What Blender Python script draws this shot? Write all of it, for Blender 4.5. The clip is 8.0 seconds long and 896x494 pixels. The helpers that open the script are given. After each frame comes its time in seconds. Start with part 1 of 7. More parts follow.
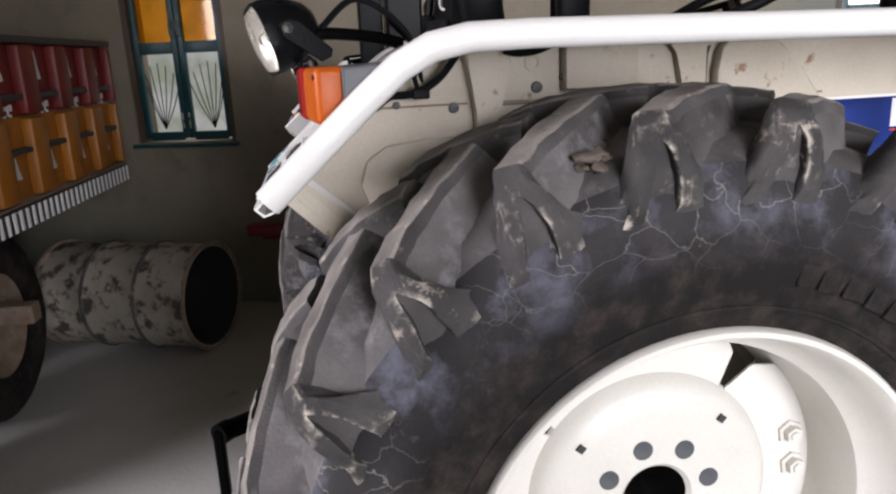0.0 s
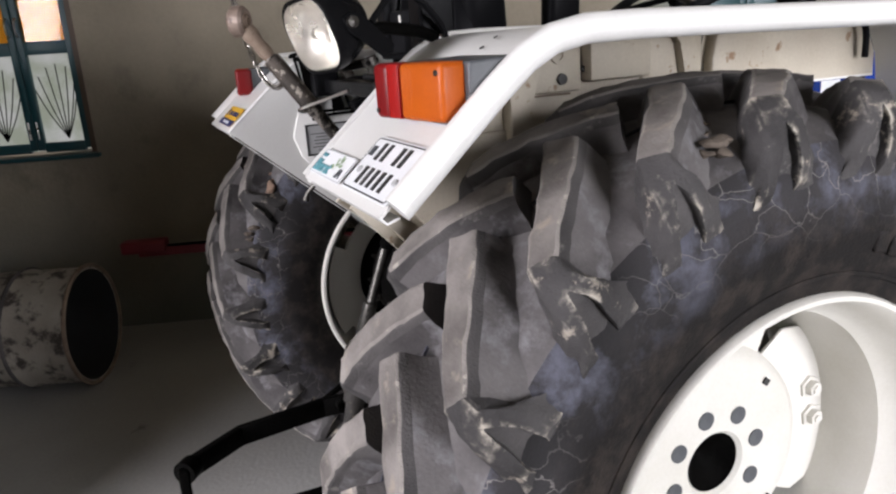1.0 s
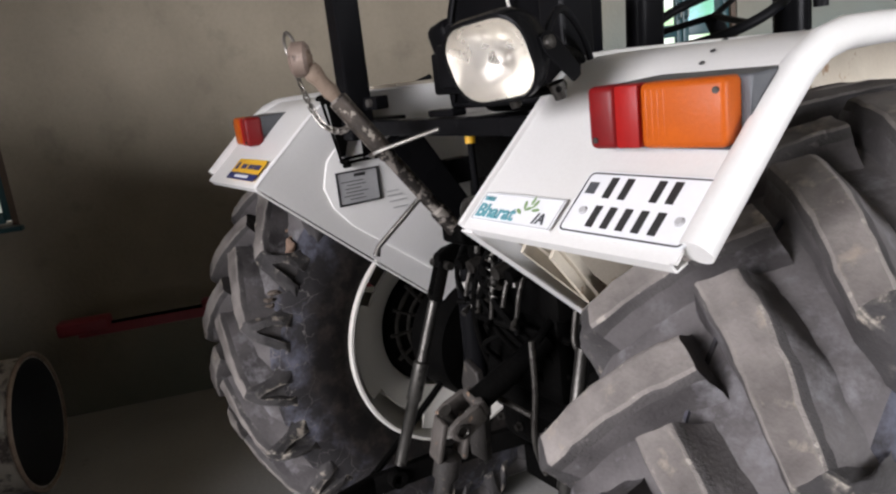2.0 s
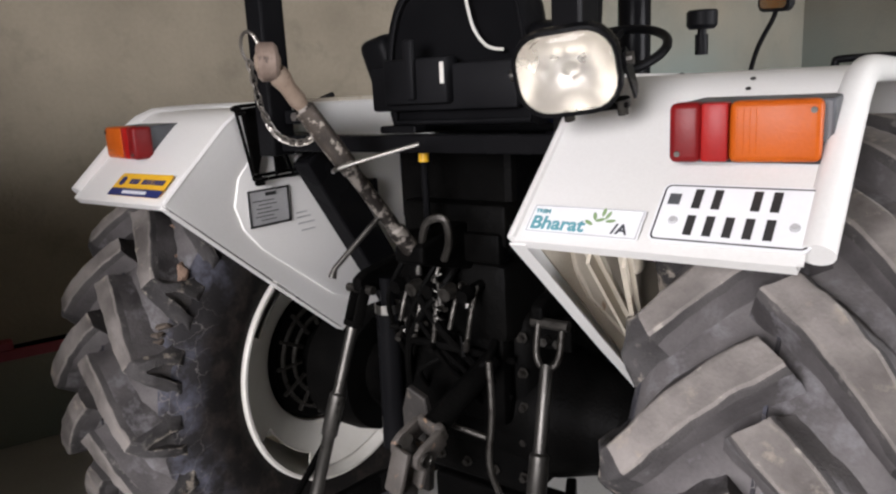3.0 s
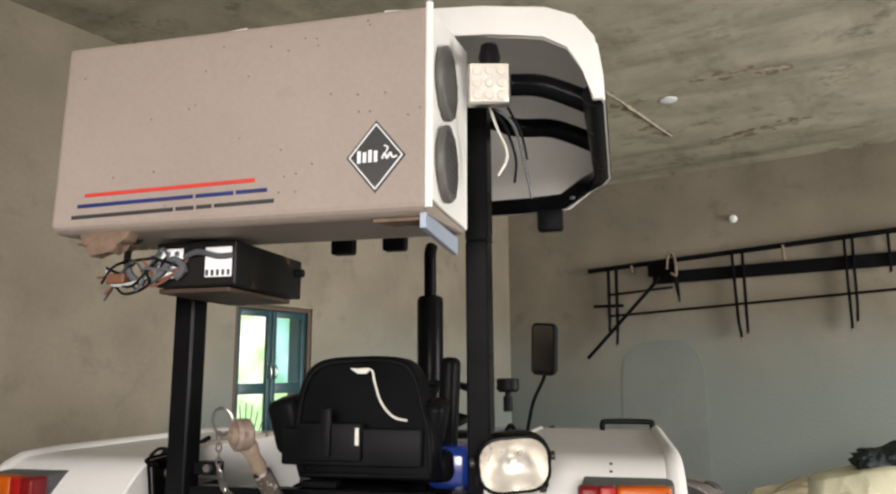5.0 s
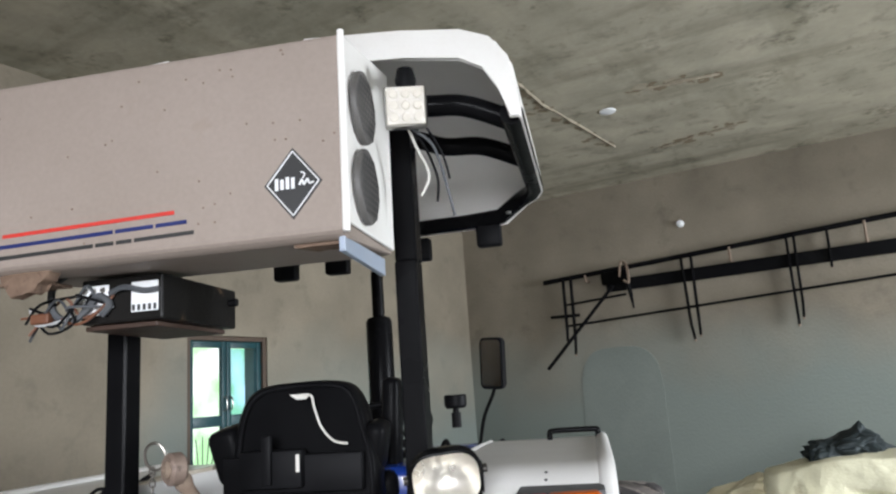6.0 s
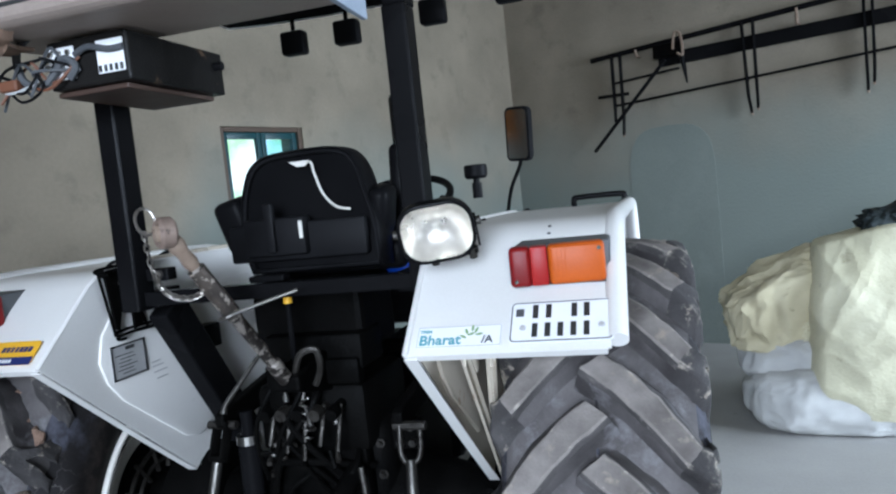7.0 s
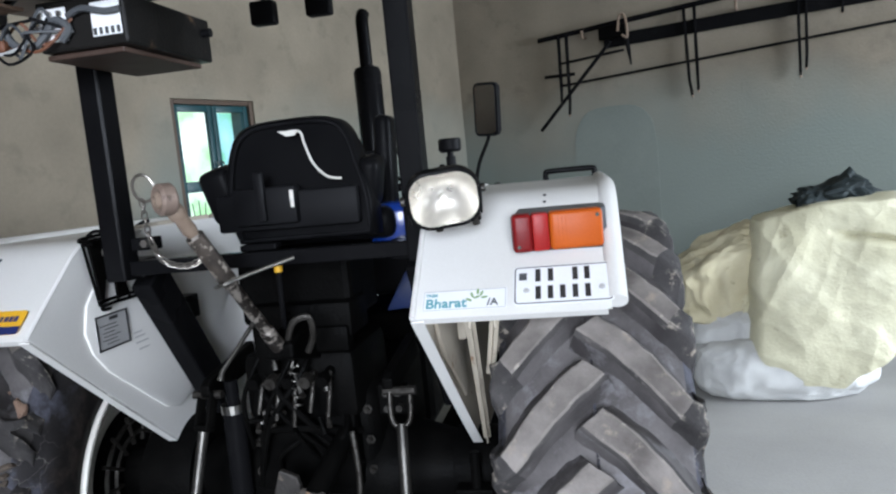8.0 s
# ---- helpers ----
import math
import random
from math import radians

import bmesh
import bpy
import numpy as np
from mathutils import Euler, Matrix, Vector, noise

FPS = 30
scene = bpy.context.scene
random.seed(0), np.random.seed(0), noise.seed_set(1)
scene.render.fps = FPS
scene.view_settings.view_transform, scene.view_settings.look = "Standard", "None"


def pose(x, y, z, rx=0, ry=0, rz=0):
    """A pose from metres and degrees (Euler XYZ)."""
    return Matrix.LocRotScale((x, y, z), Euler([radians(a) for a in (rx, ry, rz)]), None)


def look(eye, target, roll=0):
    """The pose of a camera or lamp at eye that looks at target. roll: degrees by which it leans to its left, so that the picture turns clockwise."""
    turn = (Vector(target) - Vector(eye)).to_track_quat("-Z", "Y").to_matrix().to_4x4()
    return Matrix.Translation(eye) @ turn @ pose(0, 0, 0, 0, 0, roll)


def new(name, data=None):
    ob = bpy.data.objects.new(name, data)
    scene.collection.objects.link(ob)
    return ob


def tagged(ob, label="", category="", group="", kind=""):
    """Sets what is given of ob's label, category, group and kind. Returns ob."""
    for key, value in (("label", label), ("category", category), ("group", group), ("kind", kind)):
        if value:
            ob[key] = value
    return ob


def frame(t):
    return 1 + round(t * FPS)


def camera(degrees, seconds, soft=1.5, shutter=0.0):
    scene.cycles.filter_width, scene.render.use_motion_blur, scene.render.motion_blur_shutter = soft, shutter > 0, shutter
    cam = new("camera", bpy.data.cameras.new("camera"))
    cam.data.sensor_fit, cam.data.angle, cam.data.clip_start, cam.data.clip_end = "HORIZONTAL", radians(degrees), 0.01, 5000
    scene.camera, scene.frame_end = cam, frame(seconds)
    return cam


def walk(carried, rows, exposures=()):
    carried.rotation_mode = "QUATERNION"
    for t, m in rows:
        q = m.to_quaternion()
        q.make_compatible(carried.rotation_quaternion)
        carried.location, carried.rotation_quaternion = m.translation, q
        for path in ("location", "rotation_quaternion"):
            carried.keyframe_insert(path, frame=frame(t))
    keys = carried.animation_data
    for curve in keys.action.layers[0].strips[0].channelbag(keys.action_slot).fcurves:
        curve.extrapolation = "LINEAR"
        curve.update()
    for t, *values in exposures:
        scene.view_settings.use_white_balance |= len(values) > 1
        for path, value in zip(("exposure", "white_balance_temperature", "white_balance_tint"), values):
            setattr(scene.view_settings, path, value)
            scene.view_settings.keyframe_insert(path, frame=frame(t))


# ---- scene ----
cam = camera(63.4, 8.0, soft=2.25)
PATH = [
    (0, (1.832, -0.384, 1.552), (-0.07, -0.735, 1.043), -2.7),
    (0.5, (1.765, -0.558, 1.567), (-0.156, -0.788, 1.057), -2.3),
    (0.7, (1.807, -0.638, 1.583), (-0.129, -0.7, 1.084), -2.6),
    (1, (1.818, -0.81, 1.569), (-0.104, -0.689, 1.027), -3.7),
    (1.5, (1.793, -1.037, 1.574), (-0.127, -0.722, 1.113), -1.5),
    (1.7, (1.713, -1.126, 1.565), (-0.207, -0.777, 1.128), -2.6),
    (2, (1.569, -1.248, 1.582), (-0.328, -0.812, 1.122), -6.7),
    (2.2, (1.513, -1.337, 1.574), (-0.363, -0.824, 1.104), -4.9),
    (3.3, (1.246, -1.753, 1.579), (-0.311, -0.577, 1.143), -4.3),
    (3.5, (1.181, -1.825, 1.573), (-0.342, -0.61, 1.122), -4.8),
    (4, (1.191, -2.003, 1.626), (-0.052, -0.459, 1.362), -3.5),
    (4.2, (1.215, -2.111, 1.647), (0.017, -0.523, 1.439), -3.6),
    (4.5, (1.265, -2.229, 1.702), (0.127, -0.585, 1.683), -1.2),
    (4.8, (1.293, -2.28, 1.756), (0.174, -0.638, 1.979), 0.3),
    (5, (1.315, -2.299, 1.78), (0.232, -0.653, 2.123), -0.3),
    (5.2, (1.341, -2.317, 1.776), (0.318, -0.646, 2.18), -0.8),
    (6.3, (1.435, -2.225, 1.773), (0.427, -0.532, 2.113), -4.9),
    (6.5, (1.454, -2.174, 1.763), (0.388, -0.5, 2.015), -4.5),
    (6.8, (1.437, -2.08, 1.703), (0.276, -0.451, 1.679), -5.5),
    (7, (1.436, -2.074, 1.668), (0.258, -0.465, 1.521), -6.0),
    (7.2, (1.435, -2.083, 1.638), (0.229, -0.512, 1.354), -7.5),
    (7.5, (1.419, -2.112, 1.639), (0.277, -0.495, 1.355), -7.1),
    (8, (1.34, -2.199, 1.659), (0.312, -0.498, 1.439), -5.5),
]
LOOKS = [(0.0, -0.25, 6500, 20), (1.5, -0.15, 6450, 18), (2.0, -0.2, 6500, 18), (3.5, -0.2, 6600, 17), (4.0, -0.1, 6600, 16), (4.5, -0.1, 6750, 15), (5.0, -0.18, 7150, 15), (6.5, -0.2, 5700, 10), (7.0, -0.2, 5450, 9), (7.5, -0.2, 5700, 10), (8.0, -0.22, 5850, 11)]
walk(cam, [(t, look(eye, target, roll)) for t, eye, target, roll in PATH], LOOKS)

# ---------------------------------------------------------------- light
world = bpy.data.worlds.new("sky")
scene.world = world
world.use_nodes = True
wn = world.node_tree.nodes
sky = wn.new("ShaderNodeTexSky")
sky.sky_type = "NISHITA"
sky.sun_disc = False
sky.sun_elevation = radians(48)
sky.sun_rotation = radians(-33)
wn["Background"].inputs["Strength"].default_value = 0.12
world.node_tree.links.new(sky.outputs["Color"], wn["Background"].inputs["Color"])

sun = new("sun", bpy.data.lights.new("sun", "SUN"))
sun.data.energy = 2.0
sun.data.angle = radians(0.5)
sun.data.color = (1.0, 0.95, 0.87)
sun.matrix_world = look((-9, 14, 22), (0, 0, 0))


def sky_lamp(name, eye, target, width, height, watts, colour):
    """Daylight that enters through a door or window opening."""
    lamp = new(name, bpy.data.lights.new(name, "AREA"))
    lamp.data.shape = "RECTANGLE"
    lamp.data.size, lamp.data.size_y = width, height
    lamp.data.energy, lamp.data.color = watts, colour
    lamp.matrix_world = look(eye, target)
    return lamp


sky_lamp("gate_daylight", (4.4, -7.2, 3.2), (0.6, -0.5, 0.85), 4.4, 3.6, 2000, (0.96, 0.98, 1.0))
sky_lamp("door_daylight", (6.9, 2.4, 2.1), (0.0, 1.6, 1.1), 4.2, 3.0, 1300, (0.94, 0.98, 1.0))


# ---------------------------------------------------------------- materials
def mat(name, c1, c2=None, scale=6.0, rough=0.5, metal=0.0, bump=0.0, fine=90.0, wear=None, wear_at=0.62, spread=0.25, coat=0.0, spec=0.5, cracks=None, vary=False, soft=0.08, edge=None):
    """A paint, rubber, metal or plaster: two tones mixed by a coarse noise, a fine relief, and patches of wear."""
    m = bpy.data.materials.new(name)
    m.use_nodes = True
    n, l = m.node_tree.nodes, m.node_tree.links
    bsdf = n["Principled BSDF"]
    tc = n.new("ShaderNodeTexCoord")
    place = tc.outputs["Object"]
    if vary:
        info, jump = n.new("ShaderNodeObjectInfo"), n.new("ShaderNodeVectorMath")
        jump.operation = "MULTIPLY_ADD"
        jump.inputs[1].default_value = (37.0, 23.0, 51.0)
        l.new(info.outputs["Random"], jump.inputs[0])
        l.new(tc.outputs["Object"], jump.inputs[2])
        place = jump.outputs["Vector"]
    big = n.new("ShaderNodeTexNoise")
    big.inputs["Scale"].default_value, big.inputs["Detail"].default_value = scale, 6.0
    small = n.new("ShaderNodeTexNoise")
    small.inputs["Scale"].default_value, small.inputs["Detail"].default_value = fine, 4.0
    l.new(place, big.inputs["Vector"])
    l.new(place, small.inputs["Vector"])
    ramp = n.new("ShaderNodeValToRGB")
    ramp.color_ramp.elements[0].position, ramp.color_ramp.elements[1].position = 0.5 - spread, 0.5 + spread
    c2 = c2 or tuple(c * 0.8 for c in c1)
    ramp.color_ramp.elements[0].color, ramp.color_ramp.elements[1].color = (*c1, 1), (*c2, 1)
    l.new(big.outputs["Fac"], ramp.inputs["Fac"])
    last = ramp.outputs["Color"]
    fleck = n.new("ShaderNodeMix")
    fleck.data_type, fleck.blend_type = "RGBA", "OVERLAY"
    fleck.inputs["Factor"].default_value = 0.10
    l.new(last, fleck.inputs["A"])
    l.new(small.outputs["Fac"], fleck.inputs["B"])
    last = fleck.outputs["Result"]
    if wear:
        patch = n.new("ShaderNodeTexNoise")
        patch.inputs["Scale"].default_value, patch.inputs["Detail"].default_value = scale * 2.3, 9.0
        patch.inputs["Roughness"].default_value = 0.65
        l.new(place, patch.inputs["Vector"])
        cut = n.new("ShaderNodeValToRGB")
        cut.color_ramp.elements[0].position, cut.color_ramp.elements[1].position = wear_at, wear_at + soft
        l.new(patch.outputs["Fac"], cut.inputs["Fac"])
        mix = n.new("ShaderNodeMix")
        mix.data_type = "RGBA"
        l.new(cut.outputs["Color"], mix.inputs["Factor"])
        l.new(last, mix.inputs["A"])
        mix.inputs["B"].default_value = (*wear, 1)
        last = mix.outputs["Result"]
    if cracks:
        cell = n.new("ShaderNodeTexVoronoi")
        cell.feature = "DISTANCE_TO_EDGE"
        cell.inputs["Scale"].default_value = 17.0
        bend = n.new("ShaderNodeMix")
        bend.data_type = "RGBA"
        bend.inputs["Factor"].default_value = 0.22
        l.new(tc.outputs["Object"], bend.inputs["A"])
        l.new(big.outputs["Color"], bend.inputs["B"])
        l.new(bend.outputs["Result"], cell.inputs["Vector"])
        line = n.new("ShaderNodeMapRange")
        line.inputs["From Min"].default_value, line.inputs["From Max"].default_value = 0.0, 0.015
        line.inputs["To Min"].default_value, line.inputs["To Max"].default_value = 1.0, 0.0
        l.new(cell.outputs["Distance"], line.inputs["Value"])
        gate = n.new("ShaderNodeMath")
        gate.operation = "MULTIPLY"
        l.new(line.outputs["Result"], gate.inputs[0])
        some = n.new("ShaderNodeMapRange")
        some.inputs["From Min"].default_value, some.inputs["From Max"].default_value = 0.38, 0.56
        l.new(big.outputs["Fac"], some.inputs["Value"])
        l.new(some.outputs["Result"], gate.inputs[1])
        mixc = n.new("ShaderNodeMix")
        mixc.data_type = "RGBA"
        l.new(gate.outputs["Value"], mixc.inputs["Factor"])
        l.new(last, mixc.inputs["A"])
        mixc.inputs["B"].default_value = (*cracks, 1)
        last = mixc.outputs["Result"]
    if edge:
        # chipped, scuffed paler edges
        geo, sharp, chip, both = n.new("ShaderNodeNewGeometry"), n.new("ShaderNodeMapRange"), n.new("ShaderNodeMapRange"), n.new("ShaderNodeMath")
        sharp.inputs["From Min"].default_value, sharp.inputs["From Max"].default_value = 0.51, 0.56
        l.new(geo.outputs["Pointiness"], sharp.inputs["Value"])
        chip.inputs["From Min"].default_value, chip.inputs["From Max"].default_value = 0.50, 0.62
        l.new(patch.outputs["Fac"], chip.inputs["Value"])
        both.operation = "MULTIPLY"
        l.new(sharp.outputs["Result"], both.inputs[0])
        l.new(chip.outputs["Result"], both.inputs[1])
        mixe = n.new("ShaderNodeMix")
        mixe.data_type = "RGBA"
        l.new(both.outputs["Value"], mixe.inputs["Factor"])
        l.new(last, mixe.inputs["A"])
        mixe.inputs["B"].default_value = (*edge, 1)
        last = mixe.outputs["Result"]
    l.new(last, bsdf.inputs["Base Color"])
    bsdf.inputs["Specular IOR Level"].default_value = spec
    bsdf.inputs["Metallic"].default_value = metal
    bsdf.inputs["Coat Weight"].default_value = coat
    rr = n.new("ShaderNodeMapRange")
    rr.inputs["To Min"].default_value, rr.inputs["To Max"].default_value = max(rough - 0.12, 0.03), min(rough + 0.12, 1)
    l.new(big.outputs["Fac"], rr.inputs["Value"])
    l.new(rr.outputs["Result"], bsdf.inputs["Roughness"])
    if bump:
        b = n.new("ShaderNodeBump")
        b.inputs["Strength"].default_value, b.inputs["Distance"].default_value = min(bump, 1), 0.004
        l.new(small.outputs["Fac"], b.inputs["Height"])
        l.new(b.outputs["Normal"], bsdf.inputs["Normal"])
    return m


def plaster(name, upper, lower, level, damp_from=None):
    """Old plaster: a pale upper coat, a damp grey dado with a ragged upper edge, and blotches; damp_from: how far along the wall the dado begins."""
    m = mat(name, upper, tuple(c * 0.62 for c in upper), 1.6, 0.9, 0, 0.8, 45, tuple(c * 0.54 for c in upper), 0.55, soft=0.2)
    n, l = m.node_tree.nodes, m.node_tree.links
    bsdf = n["Principled BSDF"]
    last = bsdf.inputs["Base Color"].links[0].from_socket
    tc = n.new("ShaderNodeTexCoord")
    split = n.new("ShaderNodeSeparateXYZ")
    l.new(tc.outputs["Object"], split.inputs["Vector"])
    wave = n.new("ShaderNodeTexNoise")
    wave.inputs["Scale"].default_value, wave.inputs["Detail"].default_value = 0.75, 3.0
    l.new(tc.outputs["Object"], wave.inputs["Vector"])
    off = n.new("ShaderNodeMath")
    off.operation = "MULTIPLY_ADD"
    off.inputs[1].default_value, off.inputs[2].default_value = 1.5, -0.75
    l.new(wave.outputs["Fac"], off.inputs[0])
    add = n.new("ShaderNodeMath")
    add.operation = "ADD"
    l.new(off.outputs["Value"], add.inputs[0])
    l.new(split.outputs["Z"], add.inputs[1])
    if damp_from is not None:
        dry, more = n.new("ShaderNodeMapRange"), n.new("ShaderNodeMath")
        dry.inputs["From Min"].default_value, dry.inputs["From Max"].default_value = damp_from - 0.5, damp_from + 0.5
        dry.inputs["To Min"].default_value, dry.inputs["To Max"].default_value = 1.5, 0.0
        l.new(split.outputs["X"], dry.inputs["Value"])
        l.new(dry.outputs["Result"], more.inputs[0])
        l.new(add.outputs["Value"], more.inputs[1])
        add = more
    edge = n.new("ShaderNodeMapRange")
    edge.inputs["From Min"].default_value, edge.inputs["From Max"].default_value = level - 0.42, level + 0.42
    l.new(add.outputs["Value"], edge.inputs["Value"])
    tone = n.new("ShaderNodeMix")
    tone.data_type = "RGBA"
    l.new(edge.outputs["Result"], tone.inputs["Factor"])
    low = n.new("ShaderNodeMix")
    low.data_type = "RGBA"
    l.new(wave.outputs["Fac"], low.inputs["Factor"])
    low.inputs["A"].default_value, low.inputs["B"].default_value = (*lower, 1), (*[c * 0.8 for c in lower], 1)
    l.new(low.outputs["Result"], tone.inputs["A"])
    l.new(last, tone.inputs["B"])
    l.new(tone.outputs["Result"], bsdf.inputs["Base Color"])
    return m


def boarded(m):
    """Long smears and board marks of the formwork over a concrete, with darker damp spots."""
    n, l = m.node_tree.nodes, m.node_tree.links
    bsdf = n["Principled BSDF"]
    last = bsdf.inputs["Base Color"].links[0].from_socket
    tc = n.new("ShaderNodeTexCoord")
    for scale, rough, lo, hi, dark in (((0.5, 2.4, 1.0), 0.6, 0.50, 0.70, 0.55), ((3.0, 0.7, 1.0), 0.6, 0.54, 0.74, 0.72), ((3.2, 3.2, 1.0), 0.75, 0.57, 0.66, 0.55)):
        mp, no, cut, mul = n.new("ShaderNodeMapping"), n.new("ShaderNodeTexNoise"), n.new("ShaderNodeMapRange"), n.new("ShaderNodeMix")
        mp.inputs["Scale"].default_value = scale
        mp.inputs["Rotation"].default_value = (0, 0, radians(4))
        no.inputs["Scale"].default_value, no.inputs["Detail"].default_value, no.inputs["Roughness"].default_value = 1.0, 8.0, rough
        cut.inputs["From Min"].default_value, cut.inputs["From Max"].default_value = lo, hi
        l.new(tc.outputs["Object"], mp.inputs["Vector"])
        l.new(mp.outputs["Vector"], no.inputs["Vector"])
        l.new(no.outputs["Fac"], cut.inputs["Value"])
        mul.data_type, mul.blend_type = "RGBA", "MULTIPLY"
        l.new(cut.outputs["Result"], mul.inputs["Factor"])
        l.new(last, mul.inputs["A"])
        mul.inputs["B"].default_value = (dark, dark, dark * 0.95, 1)
        last = mul.outputs["Result"]
    l.new(last, bsdf.inputs["Base Color"])
    return m


def glass(name, tint):
    m = bpy.data.materials.new(name)
    m.use_nodes = True
    b = m.node_tree.nodes["Principled BSDF"]
    b.inputs["Base Color"].default_value = (*tint, 1)
    b.inputs["Transmission Weight"].default_value, b.inputs["Roughness"].default_value, b.inputs["IOR"].default_value = 1.0, 0.06, 1.3
    return m


def glow(name, c1, c2, strength, scale):
    """Sunlit distance outside a window."""
    m = bpy.data.materials.new(name)
    m.use_nodes = True
    n, l = m.node_tree.nodes, m.node_tree.links
    e = n.new("ShaderNodeEmission")
    tc, noi, ramp = n.new("ShaderNodeTexCoord"), n.new("ShaderNodeTexNoise"), n.new("ShaderNodeValToRGB")
    noi.inputs["Scale"].default_value, noi.inputs["Detail"].default_value = scale, 6.0
    l.new(tc.outputs["Object"], noi.inputs["Vector"])
    ramp.color_ramp.elements[0].position, ramp.color_ramp.elements[1].position = 0.4, 0.62
    ramp.color_ramp.elements[0].color, ramp.color_ramp.elements[1].color = (*c1, 1), (*c2, 1)
    l.new(noi.outputs["Fac"], ramp.inputs["Fac"])
    l.new(ramp.outputs["Color"], e.inputs["Color"])
    e.inputs["Strength"].default_value = strength
    l.new(e.outputs["Emission"], n["Material Output"].inputs["Surface"])
    return m


WHITE = mat("white_paint", (0.73, 0.72, 0.70), (0.65, 0.64, 0.61), 3, 0.36, 0, 0.05, 200, (0.52, 0.50, 0.46), 0.66, coat=0.15, soft=0.22)
CREAM = mat("cream_rim_paint", (0.66, 0.64, 0.595), (0.57, 0.55, 0.49), 5, 0.4, 0, 0.08, 160, (0.42, 0.38, 0.32), 0.72)
# dusty cream with the shade under the mudguards put into its colour
SHADE_CREAM = mat("shaded_dusty_cream", (0.53, 0.48, 0.39), (0.44, 0.385, 0.305), 6, 0.6, 0, 0.15, 140, (0.27, 0.17, 0.10), 0.63, soft=0.05)
# bluish wear tone: dust, plus the sky's sheen painted into the rubber
RUBBER = mat("dusty_blue_sheen_rubber", (0.011, 0.010, 0.010), (0.044, 0.041, 0.043), 4, 0.78, 0, 0.35, 220, (0.115, 0.118, 0.150), 0.49, spec=0.22, cracks=(0.18, 0.167, 0.158), soft=0.22)
LUG = mat("worn_dusty_rubber_lug", (0.088, 0.078, 0.072), (0.238, 0.216, 0.199), 8, 0.85, 0, 0.45, 160, (0.26, 0.225, 0.185), 0.57, spread=0.15, spec=0.3, vary=True, soft=0.12, edge=(0.33, 0.29, 0.24))
EDGE = mat("scuffed_lug_edge", (0.135, 0.122, 0.112), (0.27, 0.245, 0.222), 16, 0.85, 0, 0.8, 240, (0.34, 0.31, 0.27), 0.60, spec=0.3, vary=True, soft=0.05)
NOSE = mat("scuffed_lug_nose", (0.018, 0.0165, 0.0165), (0.080, 0.075, 0.074), 9, 0.85, 0, 0.6, 200, (0.28, 0.243, 0.20), 0.60, spec=0.3, vary=True, soft=0.06, edge=(0.42, 0.38, 0.32))
FLANK = mat("dark_rubber_flank", (0.030, 0.028, 0.028), (0.105, 0.097, 0.094), 9, 0.85, 0, 0.6, 240, (0.17, 0.158, 0.145), 0.60, spec=0.3, vary=True, soft=0.08)
TREAD = mat("dusty_tread_rubber", (0.040, 0.036, 0.036), (0.145, 0.134, 0.132), 5, 0.85, 0, 0.4, 160, (0.185, 0.178, 0.185), 0.54, spread=0.16, spec=0.3, vary=True, soft=0.16)


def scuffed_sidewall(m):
    """Dust, scuffs and the painted blue sheen lie on the outer half of a tyre's wall; the inner half, next to the rim,
    stays clean black rubber. Tyre's own axes, its axle along x.
    """
    n, l = m.node_tree.nodes, m.node_tree.links
    bsdf = n["Principled BSDF"]
    last = bsdf.inputs["Base Color"].links[0].from_socket
    tc, flat, far, wob, add, band, mix = (n.new("ShaderNode" + k) for k in ("TexCoord", "VectorMath", "VectorMath", "TexNoise", "Math", "MapRange", "Mix"))
    flat.operation, flat.inputs[1].default_value = "MULTIPLY", (0, 1, 1)
    l.new(tc.outputs["Object"], flat.inputs[0])
    far.operation = "LENGTH"
    l.new(flat.outputs["Vector"], far.inputs[0])
    wob.inputs["Scale"].default_value, wob.inputs["Detail"].default_value = 7.0, 5.0
    l.new(tc.outputs["Object"], wob.inputs["Vector"])
    add.operation, add.inputs[1].default_value = "MULTIPLY_ADD", 0.16
    l.new(wob.outputs["Fac"], add.inputs[0])
    l.new(far.outputs["Value"], add.inputs[2])
    band.inputs["From Min"].default_value, band.inputs["From Max"].default_value = 0.575, 0.665
    band.inputs["To Min"].default_value, band.inputs["To Max"].default_value = 1.0, 0.0
    l.new(add.outputs["Value"], band.inputs["Value"])
    mix.data_type = "RGBA"
    l.new(band.outputs["Result"], mix.inputs["Factor"])
    l.new(last, mix.inputs["A"])
    dirt, tone = n.new("ShaderNodeTexNoise"), n.new("ShaderNodeValToRGB")
    dirt.inputs["Scale"].default_value, dirt.inputs["Detail"].default_value, dirt.inputs["Roughness"].default_value = 16.0, 8.0, 0.7
    l.new(tc.outputs["Object"], dirt.inputs["Vector"])
    tone.color_ramp.elements[0].position, tone.color_ramp.elements[1].position = 0.46, 0.72
    tone.color_ramp.elements[0].color, tone.color_ramp.elements[1].color = (0.0075, 0.0062, 0.0058, 1), (0.040, 0.031, 0.026, 1)
    l.new(dirt.outputs["Fac"], tone.inputs["Fac"])
    l.new(tone.outputs["Color"], mix.inputs["B"])
    l.new(mix.outputs["Result"], bsdf.inputs["Base Color"])
    return m


